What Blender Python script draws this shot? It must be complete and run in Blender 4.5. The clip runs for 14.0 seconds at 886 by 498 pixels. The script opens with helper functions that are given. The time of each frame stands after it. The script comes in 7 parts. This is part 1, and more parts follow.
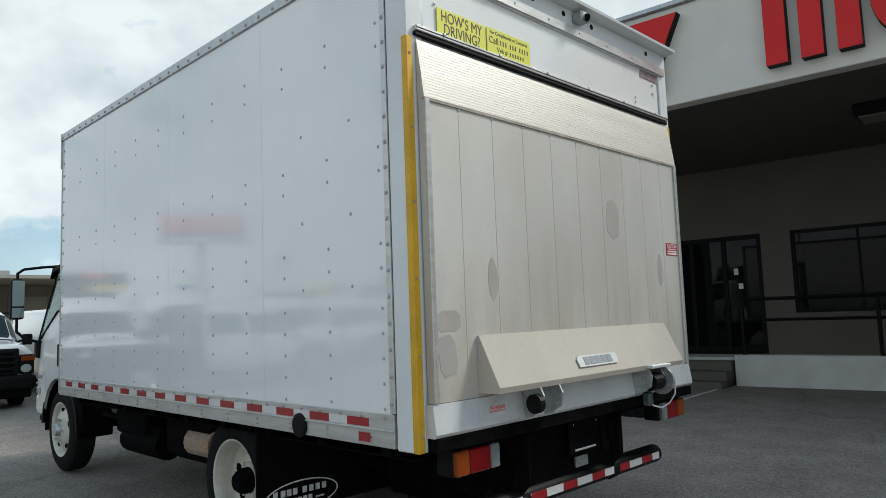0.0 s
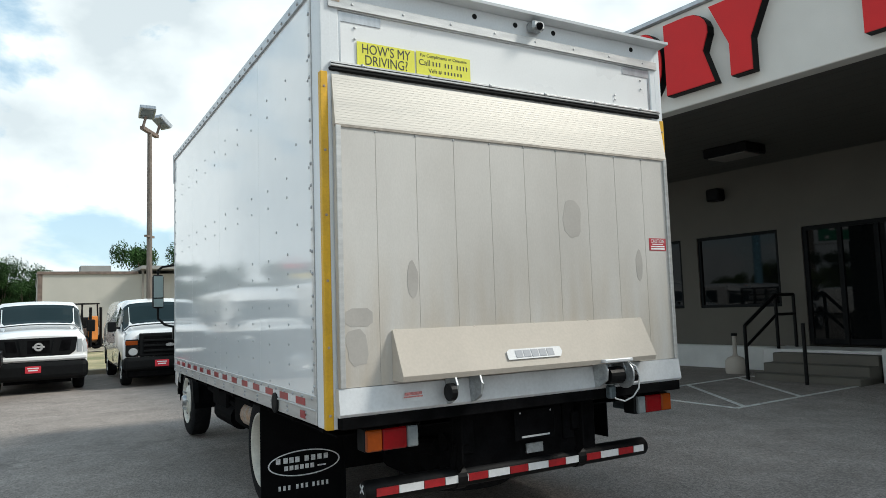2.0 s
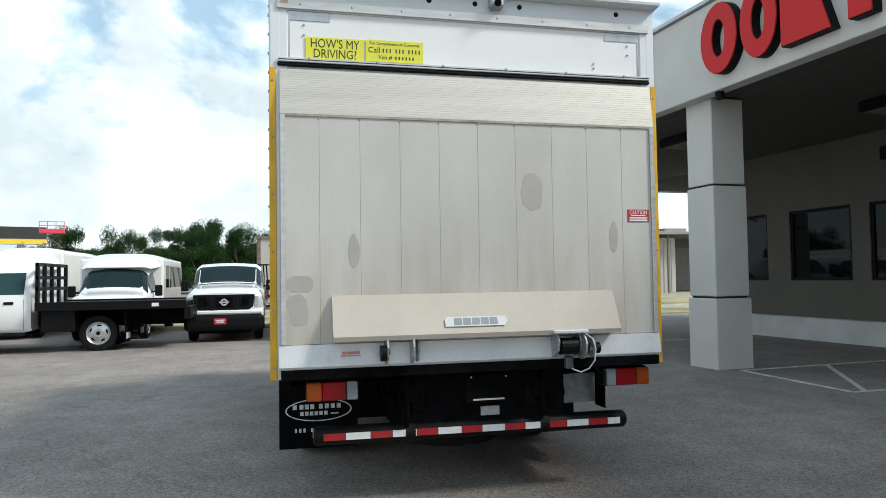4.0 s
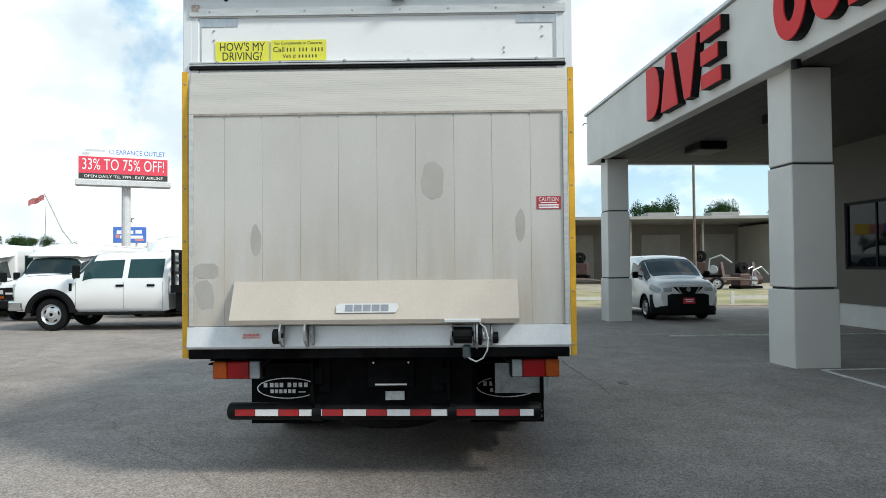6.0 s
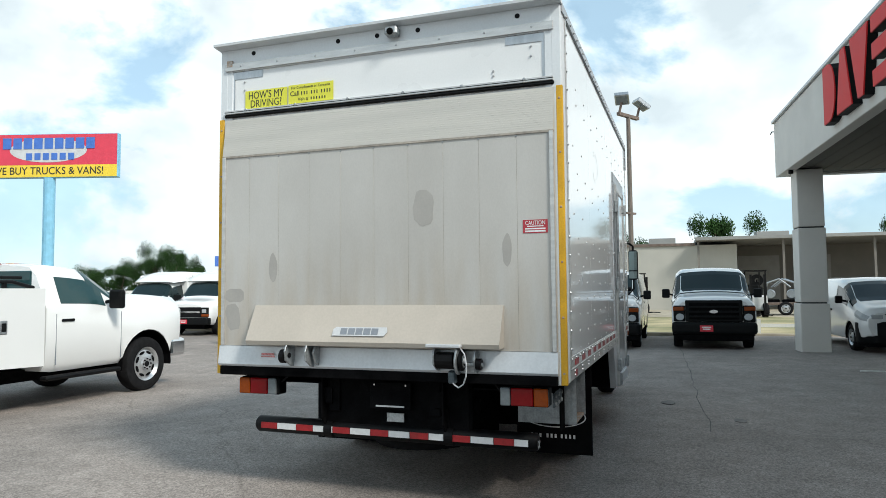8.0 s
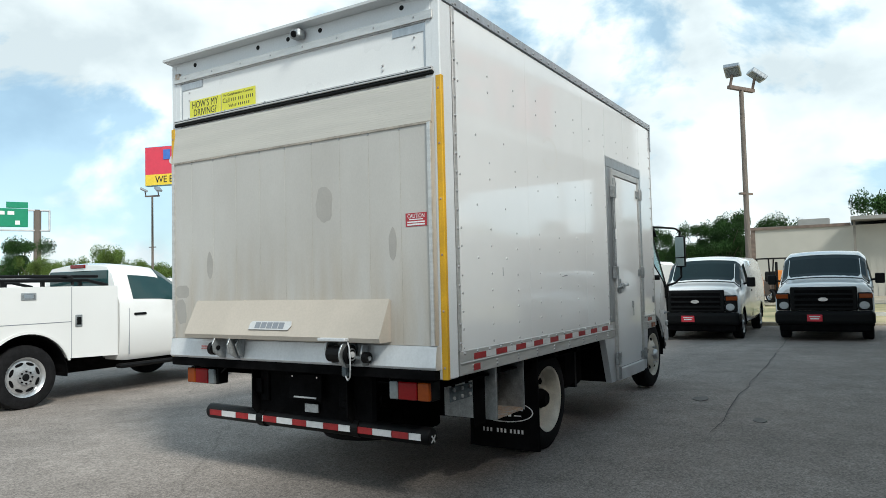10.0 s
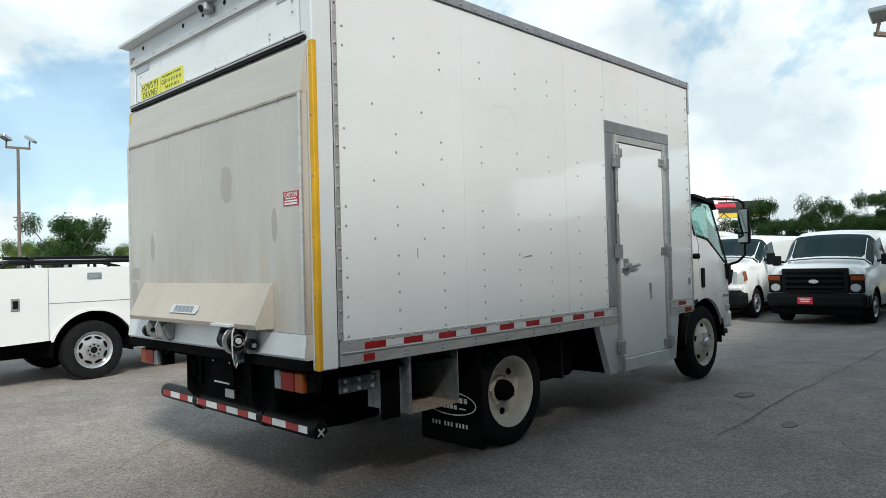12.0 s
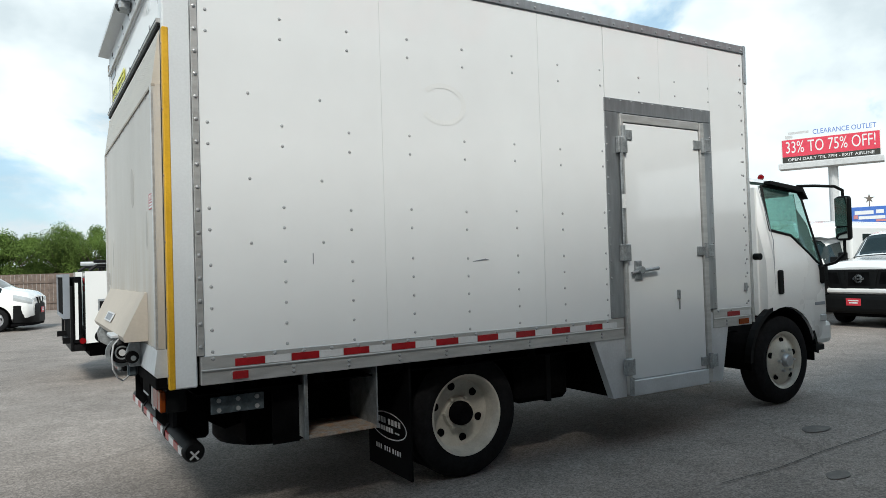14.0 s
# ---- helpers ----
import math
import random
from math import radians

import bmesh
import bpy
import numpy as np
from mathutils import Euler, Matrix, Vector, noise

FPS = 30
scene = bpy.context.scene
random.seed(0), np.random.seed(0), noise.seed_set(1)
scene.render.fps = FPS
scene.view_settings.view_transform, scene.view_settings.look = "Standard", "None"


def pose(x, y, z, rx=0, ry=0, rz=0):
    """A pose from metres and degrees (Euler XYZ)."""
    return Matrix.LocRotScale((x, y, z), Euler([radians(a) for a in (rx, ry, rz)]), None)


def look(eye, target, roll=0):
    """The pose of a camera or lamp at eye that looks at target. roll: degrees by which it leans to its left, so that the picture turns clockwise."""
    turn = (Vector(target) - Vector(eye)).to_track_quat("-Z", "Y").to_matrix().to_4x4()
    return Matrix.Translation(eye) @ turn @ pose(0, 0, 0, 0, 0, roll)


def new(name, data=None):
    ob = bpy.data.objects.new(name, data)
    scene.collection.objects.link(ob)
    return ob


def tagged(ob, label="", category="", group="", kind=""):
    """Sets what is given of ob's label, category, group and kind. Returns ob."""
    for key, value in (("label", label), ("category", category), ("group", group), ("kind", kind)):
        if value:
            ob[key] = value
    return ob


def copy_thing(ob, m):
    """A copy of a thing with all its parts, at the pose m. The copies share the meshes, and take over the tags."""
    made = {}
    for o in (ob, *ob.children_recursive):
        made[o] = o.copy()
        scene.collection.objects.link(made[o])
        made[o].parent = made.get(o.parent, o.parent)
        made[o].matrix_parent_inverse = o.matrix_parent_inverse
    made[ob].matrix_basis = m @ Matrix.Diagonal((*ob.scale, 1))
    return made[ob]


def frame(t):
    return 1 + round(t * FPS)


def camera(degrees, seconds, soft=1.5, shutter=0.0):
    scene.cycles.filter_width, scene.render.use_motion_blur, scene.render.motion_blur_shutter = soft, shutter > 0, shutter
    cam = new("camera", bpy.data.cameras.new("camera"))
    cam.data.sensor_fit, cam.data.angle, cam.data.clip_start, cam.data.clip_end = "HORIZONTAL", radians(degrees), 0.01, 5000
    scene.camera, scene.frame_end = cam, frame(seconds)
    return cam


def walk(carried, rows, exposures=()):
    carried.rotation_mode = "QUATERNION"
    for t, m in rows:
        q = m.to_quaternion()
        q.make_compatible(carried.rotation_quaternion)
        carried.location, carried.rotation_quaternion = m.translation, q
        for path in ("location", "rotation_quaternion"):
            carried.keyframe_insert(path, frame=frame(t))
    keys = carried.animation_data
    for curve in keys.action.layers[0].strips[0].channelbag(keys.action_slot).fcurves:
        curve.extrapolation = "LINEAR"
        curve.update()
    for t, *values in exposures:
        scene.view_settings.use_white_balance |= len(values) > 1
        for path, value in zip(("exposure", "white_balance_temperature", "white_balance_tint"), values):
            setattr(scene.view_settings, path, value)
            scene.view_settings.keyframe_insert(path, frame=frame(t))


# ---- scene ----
cam = camera(65.1, 14.0, 0.75)
METRES, EYE, TILT, LEAN, TURN = 11.52, 1.452, 0.0, 0.0, 43.6
ROWS = [
    (0.0, 0.0, 0.0, 0.0, 0.2, 5.46, 2.08),
    (0.5, 0.0333, -0.0098, 0.0001, 3.24, 5.8, 3.43),
    (1.0, 0.0637, -0.0184, 0.0004, 6.24, 4.33, 3.4),
    (1.5, 0.0935, -0.0155, 0.0006, 9.94, 3.93, 2.33),
    (2.0, 0.1258, -0.0198, 0.0009, 15.81, 4.82, 1.89),
    (2.5, 0.156, -0.0172, 0.0006, 21.5, 5.41, 1.38),
    (3.0, 0.1873, -0.0085, 0.0003, 25.26, 5.23, 1.06),
    (3.5, 0.2235, -0.001, 0.0003, 28.99, 3.75, 0.87),
    (6.0, 0.3815, 0.1031, -0.0004, 46.49, 1.34, 0.55),
    (6.5, 0.4009, 0.1265, -0.001, 50.41, 2.13, 0.02),
    (7.0, 0.4174, 0.1529, -0.0, 54.76, 2.47, -0.11),
    (7.5, 0.4393, 0.1804, 0.0002, 60.36, 2.89, 0.08),
    (10.0, 0.509, 0.3481, 0.0003, 77.31, 2.69, 1.39),
    (10.5, 0.5095, 0.3844, -0.0004, 81.39, 1.72, 1.01),
    (11.0, 0.5071, 0.4228, 0.0008, 84.67, 1.95, 1.57),
    (11.5, 0.5016, 0.4607, 0.0014, 87.26, 1.46, 2.17),
    (12.0, 0.4895, 0.4935, 0.0003, 89.96, 1.05, 1.54),
    (12.5, 0.4758, 0.5303, 0.0005, 93.35, 1.21, 2.01),
    (13.0, 0.46, 0.5654, 0.0004, 98.82, 1.0, 1.85),
    (13.5, 0.4387, 0.5983, 0.0012, 102.51, 0.77, 1.63),
    (14.0, 0.4183, 0.631, 0.0007, 104.58, 1.26, 1.77),
]
walk(cam, [(t, pose(0, 0, EYE, TILT, LEAN, TURN) @ pose(METRES * x, METRES * y, METRES * z, 90 + pitch, roll, yaw)) for t, x, y, z, yaw, pitch, roll in ROWS],
     [(0.0, -0.54, 6450, 6), (1.5, -0.32, 6550, 7), (3.0, -0.24, 6420, 7), (6.0, -0.17, 6380, 7), (10.0, -0.28, 6400, 5), (14.0, -0.29, 6420, 6)])

# ---- world, sun, exposure ----
SUN_DIR = Vector((0.55, 0.96, 1.0)).normalized()      # towards the sun: behind the truck, over the showroom
world = bpy.data.worlds.new("world")
scene.world = world
world.use_nodes = True
wn, wl = world.node_tree.nodes, world.node_tree.links
wn.clear()
w_out = wn.new("ShaderNodeOutputWorld")
w_sky = wn.new("ShaderNodeTexSky")
w_sky.sky_type, w_sky.sun_disc = "NISHITA", False
w_sky.sun_elevation = math.asin(SUN_DIR.z)
w_sky.sun_rotation = math.atan2(SUN_DIR.x, SUN_DIR.y)
w_sky.air_density, w_sky.dust_density, w_sky.ozone_density = 1.0, 0.3, 1.0
w_bg = wn.new("ShaderNodeBackground")
w_bg.inputs["Strength"].default_value = 0.15
w_cloud = wn.new("ShaderNodeBackground")
w_cloud.inputs["Strength"].default_value = 1.0
w_mix = wn.new("ShaderNodeMixShader")
w_tc = wn.new("ShaderNodeTexCoord")
w_map = wn.new("ShaderNodeMapping")
w_map.inputs["Scale"].default_value = (1.0, 1.0, 1.5)
w_map.inputs["Location"].default_value = (0.35, 1.3, 0.2)
w_map.inputs["Rotation"].default_value = (0, 0, radians(-50))
w_n1 = wn.new("ShaderNodeTexNoise")
w_n1.inputs["Scale"].default_value, w_n1.inputs["Detail"].default_value, w_n1.inputs["Roughness"].default_value = 3.4, 12.0, 0.56
w_n1.inputs["Distortion"].default_value = 0.25
w_r1 = wn.new("ShaderNodeValToRGB")
w_r1.color_ramp.elements[0].position, w_r1.color_ramp.elements[0].color = 0.455, (0.55, 0.55, 0.55, 1)
w_r1.color_ramp.elements[1].position, w_r1.color_ramp.elements[1].color = 0.525, (1, 1, 1, 1)
w_n2 = wn.new("ShaderNodeTexNoise")
w_n2.inputs["Scale"].default_value, w_n2.inputs["Detail"].default_value = 5.5, 9.0
w_r2 = wn.new("ShaderNodeValToRGB")
w_r2.color_ramp.elements[0].position, w_r2.color_ramp.elements[0].color = 0.36, (0.66, 0.74, 0.79, 1)
w_r2.color_ramp.elements[1].position, w_r2.color_ramp.elements[1].color = 0.55, (0.93, 1.0, 1.03, 1)
wl.new(w_tc.outputs["Generated"], w_map.inputs["Vector"])
wl.new(w_map.outputs["Vector"], w_n1.inputs["Vector"])
wl.new(w_map.outputs["Vector"], w_n2.inputs["Vector"])
# cover is densest near the horizon, where the clouds stand behind one another, and opens overhead
w_thin = wn.new("ShaderNodeMapRange")
w_thin.inputs["From Min"].default_value, w_thin.inputs["From Max"].default_value = 0.35, 0.95
w_thin.inputs["To Min"].default_value, w_thin.inputs["To Max"].default_value = 0.075, -0.12
w_cover = wn.new("ShaderNodeMath")
wl.new(w_n1.outputs["Fac"], w_cover.inputs[0])
wl.new(w_thin.outputs["Result"], w_cover.inputs[1])
wl.new(w_cover.outputs["Value"], w_r1.inputs["Fac"])
wl.new(w_n2.outputs["Fac"], w_r2.inputs["Fac"])
# the cloud layer is a little brighter towards the horizon
w_sep = wn.new("ShaderNodeSeparateXYZ")
w_lift = wn.new("ShaderNodeMapRange")
w_lift.inputs["From Min"].default_value, w_lift.inputs["From Max"].default_value = 0.16, 0.55
w_lift.inputs["To Min"].default_value, w_lift.inputs["To Max"].default_value = 1.40, 1.28
w_tint = wn.new("ShaderNodeVectorMath")
w_tint.operation = "SCALE"
wl.new(w_tc.outputs["Generated"], w_sep.inputs["Vector"])
wl.new(w_sep.outputs["Z"], w_lift.inputs["Value"])
wl.new(w_sep.outputs["Z"], w_thin.inputs["Value"])
w_gap = wn.new("ShaderNodeMix")
w_gap.data_type = "RGBA"
w_gap.inputs["A"].default_value, w_gap.inputs["B"].default_value = (0.68, 0.87, 1.0, 1), (1, 1, 1, 1)
w_clear = wn.new("ShaderNodeMapRange")
w_clear.inputs["From Min"].default_value, w_clear.inputs["From Max"].default_value = 0.46, 0.53
w_white = wn.new("ShaderNodeMix")
w_white.data_type, w_white.blend_type = "RGBA", "MULTIPLY"
w_white.inputs["Factor"].default_value = 1.0
wl.new(w_cover.outputs["Value"], w_clear.inputs["Value"])
wl.new(w_clear.outputs["Result"], w_gap.inputs["Factor"])
wl.new(w_r2.outputs["Color"], w_white.inputs["A"])
wl.new(w_gap.outputs["Result"], w_white.inputs["B"])
wl.new(w_white.outputs["Result"], w_tint.inputs[0])
wl.new(w_lift.outputs["Result"], w_tint.inputs["Scale"])
wl.new(w_tint.outputs["Vector"], w_cloud.inputs["Color"])
wl.new(w_sky.outputs["Color"], w_bg.inputs["Color"])
wl.new(w_r1.outputs["Color"], w_mix.inputs["Fac"])
wl.new(w_bg.outputs["Background"], w_mix.inputs[1])
wl.new(w_cloud.outputs["Background"], w_mix.inputs[2])
wl.new(w_mix.outputs["Shader"], w_out.inputs["Surface"])

sun = new("sun", bpy.data.lights.new("sun", "SUN"))
sun.data.energy, sun.data.angle, sun.data.color = 4.2, radians(13), (1.0, 0.95, 0.88)
sun.matrix_world = look(SUN_DIR * 60, (0, 0, 0))

# ---- materials ----
def mat(name, col, rough=0.5, metal=0.0, var=0.12, scale=3.0, bump=0.0, bscale=80.0, stretch=(1, 1, 1), coat=0.0, tint=None, spec=0.5):
    """A surface with two scales of variation: broad stains and fine grain."""
    m = bpy.data.materials.new(name)
    m.use_nodes = True
    n, l = m.node_tree.nodes, m.node_tree.links
    b = n["Principled BSDF"]
    b.inputs["Roughness"].default_value, b.inputs["Metallic"].default_value = rough, metal
    b.inputs["Coat Weight"].default_value, b.inputs["Coat Roughness"].default_value = coat, 0.04
    b.inputs["Specular IOR Level"].default_value = spec
    tc, mp = n.new("ShaderNodeTexCoord"), n.new("ShaderNodeMapping")
    mp.inputs["Scale"].default_value = stretch
    l.new(tc.outputs["Object"], mp.inputs["Vector"])
    big, fine = n.new("ShaderNodeTexNoise"), n.new("ShaderNodeTexNoise")
    big.inputs["Scale"].default_value, big.inputs["Detail"].default_value = scale, 6
    fine.inputs["Scale"].default_value, fine.inputs["Detail"].default_value = bscale, 4
    l.new(mp.outputs["Vector"], big.inputs["Vector"])
    l.new(mp.outputs["Vector"], fine.inputs["Vector"])
    mix = n.new("ShaderNodeMix")
    mix.data_type = "RGBA"
    lo = tint or [c * (1 - var) for c in col]
    hi = [min(1.0, c * (1 + var)) for c in col]
    mix.inputs["A"].default_value, mix.inputs["B"].default_value = (*lo, 1), (*hi, 1)
    ramp = n.new("ShaderNodeValToRGB")
    ramp.color_ramp.elements[0].position, ramp.color_ramp.elements[1].position = 0.33, 0.67
    l.new(big.outputs["Fac"], ramp.inputs["Fac"])
    l.new(ramp.outputs["Color"], mix.inputs["Factor"])
    mul = n.new("ShaderNodeMix")
    mul.data_type, mul.blend_type = "RGBA", "MULTIPLY"
    mul.inputs["Factor"].default_value = 1.0
    fr = n.new("ShaderNodeMapRange")
    fr.inputs["From Min"].default_value, fr.inputs["From Max"].default_value = 0.3, 0.7
    fr.inputs["To Min"].default_value, fr.inputs["To Max"].default_value = 1 - var * 0.6, 1 + var * 0.6
    l.new(fine.outputs["Fac"], fr.inputs["Value"])
    l.new(mix.outputs["Result"], mul.inputs["A"])
    l.new(fr.outputs["Result"], mul.inputs["B"])
    l.new(mul.outputs["Result"], b.inputs["Base Color"])
    rr = n.new("ShaderNodeMapRange")
    rr.inputs["To Min"].default_value, rr.inputs["To Max"].default_value = max(0.02, rough * 0.8), min(1.0, rough * 1.2)
    l.new(big.outputs["Fac"], rr.inputs["Value"])
    l.new(rr.outputs["Result"], b.inputs["Roughness"])
    if bump:
        bp = n.new("ShaderNodeBump")
        bp.inputs["Strength"].default_value, bp.inputs["Distance"].default_value = bump, 0.01
        l.new(fine.outputs["Fac"], bp.inputs["Height"])
        l.new(bp.outputs["Normal"], b.inputs["Normal"])
    return m


def glass(name, col, rough=0.02, see=0.0, gloss=0.2):
    """Window glass: a dark tinted pane, or with see > 0 a pane that lets part of the light through."""
    m = mat(name, col, rough, 0.0, 0.05)
    b = m.node_tree.nodes["Principled BSDF"]
    b.inputs["IOR"].default_value = 1.45
    b.inputs["Specular IOR Level"].default_value = gloss
    b.inputs["Transmission Weight"].default_value = see
    return m


def lamp_lens(name, col):
    m = mat(name, col, 0.18, 0, 0.06, 40, coat=0.05, spec=0.3)
    return m


def asphalt():
    m = mat("asphalt", (0.275, 0.241, 0.217), 0.9, 0, 0.14, 0.35, 0.3, 130, spec=0.25)
    n, l = m.node_tree.nodes, m.node_tree.links
    b = n["Principled BSDF"]
    old = b.inputs["Base Color"].links[0].from_socket
    tc = n.new("ShaderNodeTexCoord")
    # pale and dark stones of the aggregate, each one cell
    speck = n.new("ShaderNodeTexVoronoi")
    speck.inputs["Scale"].default_value = 95
    stone = n.new("ShaderNodeSeparateColor")
    sr = n.new("ShaderNodeMapRange")
    sr.inputs["To Min"].default_value, sr.inputs["To Max"].default_value = 0.62, 1.36
    l.new(tc.outputs["Object"], speck.inputs["Vector"])
    l.new(speck.outputs["Color"], stone.inputs["Color"])
    l.new(stone.outputs["Red"], sr.inputs["Value"])
    mid = n.new("ShaderNodeTexNoise")
    mid.inputs["Scale"].default_value, mid.inputs["Detail"].default_value, mid.inputs["Roughness"].default_value = 2.2, 8, 0.62
    mr = n.new("ShaderNodeMapRange")
    mr.inputs["From Min"].default_value, mr.inputs["From Max"].default_value = 0.3, 0.7
    mr.inputs["To Min"].default_value, mr.inputs["To Max"].default_value = 0.80, 1.14
    l.new(tc.outputs["Object"], mid.inputs["Vector"])
    l.new(mid.outputs["Fac"], mr.inputs["Value"])
    grain = n.new("ShaderNodeTexNoise")
    grain.inputs["Scale"].default_value, grain.inputs["Detail"].default_value, grain.inputs["Roughness"].default_value = 21, 8, 0.78
    gr = n.new("ShaderNodeMapRange")
    gr.inputs["From Min"].default_value, gr.inputs["From Max"].default_value = 0.3, 0.7
    gr.inputs["To Min"].default_value, gr.inputs["To Max"].default_value = 0.74, 1.26
    l.new(tc.outputs["Object"], grain.inputs["Vector"])
    l.new(grain.outputs["Fac"], gr.inputs["Value"])
    # hairline cracks, far apart and broken
    wob = n.new("ShaderNodeTexNoise")
    wob.inputs["Scale"].default_value, wob.inputs["Detail"].default_value = 1.4, 6
    add = n.new("ShaderNodeMix")
    add.data_type, add.blend_type = "RGBA", "LINEAR_LIGHT"
    add.inputs["Factor"].default_value = 0.30
    l.new(tc.outputs["Object"], wob.inputs["Vector"])
    l.new(tc.outputs["Object"], add.inputs["A"])
    l.new(wob.outputs["Color"], add.inputs["B"])
    crack = n.new("ShaderNodeTexVoronoi")
    crack.feature = "DISTANCE_TO_EDGE"
    crack.inputs["Scale"].default_value = 0.16
    l.new(add.outputs["Result"], crack.inputs["Vector"])
    cr = n.new("ShaderNodeMapRange")
    cr.inputs["From Min"].default_value, cr.inputs["From Max"].default_value = 0.0008, 0.0028
    cr.inputs["To Min"].default_value, cr.inputs["To Max"].default_value = 0.80, 1.0
    l.new(crack.outputs["Distance"], cr.inputs["Value"])
    prod = old
    for s in (sr, mr, gr, cr):
        mul = n.new("ShaderNodeMix")
        mul.data_type, mul.blend_type = "RGBA", "MULTIPLY"
        mul.inputs["Factor"].default_value = 1.0
        l.new(prod, mul.inputs["A"])
        l.new(s.outputs["Result"], mul.inputs["B"])
        prod = mul.outputs["Result"]
    l.new(prod, b.inputs["Base Color"])
    return m


def platform():
    """Bare aluminium planks, browner with road grime towards the sill."""
    m = mat("ramp_aluminium", (0.552, 0.538, 0.510), 0.55, 0.2, 0.05, 1.1, 0.05, 90, (1, 1.5, 0.8), tint=(0.492, 0.472, 0.440))
    n, l = m.node_tree.nodes, m.node_tree.links
    b = n["Principled BSDF"]
    old = b.inputs["Base Color"].links[0].from_socket
    tc, sep, streak = n.new("ShaderNodeTexCoord"), n.new("ShaderNodeSeparateXYZ"), n.new("ShaderNodeTexNoise")
    mp = n.new("ShaderNodeMapping")
    mp.inputs["Scale"].default_value = (1, 5, 0.7)
    streak.inputs["Scale"].default_value, streak.inputs["Detail"].default_value = 2.0, 6
    low, wear, mul, mix = n.new("ShaderNodeMapRange"), n.new("ShaderNodeMapRange"), n.new("ShaderNodeMath"), n.new("ShaderNodeMix")
    low.inputs["From Min"].default_value, low.inputs["From Max"].default_value = 1.75, 1.20
    wear.inputs["From Min"].default_value, wear.inputs["From Max"].default_value = 0.35, 0.68
    mul.operation = "MULTIPLY"
    mix.data_type, mix.blend_type = "RGBA", "MULTIPLY"
    mix.inputs["B"].default_value = (0.88, 0.815, 0.735, 1)
    l.new(tc.outputs["Object"], sep.inputs["Vector"])
    l.new(tc.outputs["Object"], mp.inputs["Vector"])
    l.new(mp.outputs["Vector"], streak.inputs["Vector"])
    l.new(sep.outputs["Z"], low.inputs["Value"])
    l.new(streak.outputs["Fac"], wear.inputs["Value"])
    l.new(low.outputs["Result"], mul.inputs[0])
    l.new(wear.outputs["Result"], mul.inputs[1])
    l.new(mul.outputs["Value"], mix.inputs["Factor"])
    l.new(old, mix.inputs["A"])
    l.new(mix.outputs["Result"], b.inputs["Base Color"])
    return m


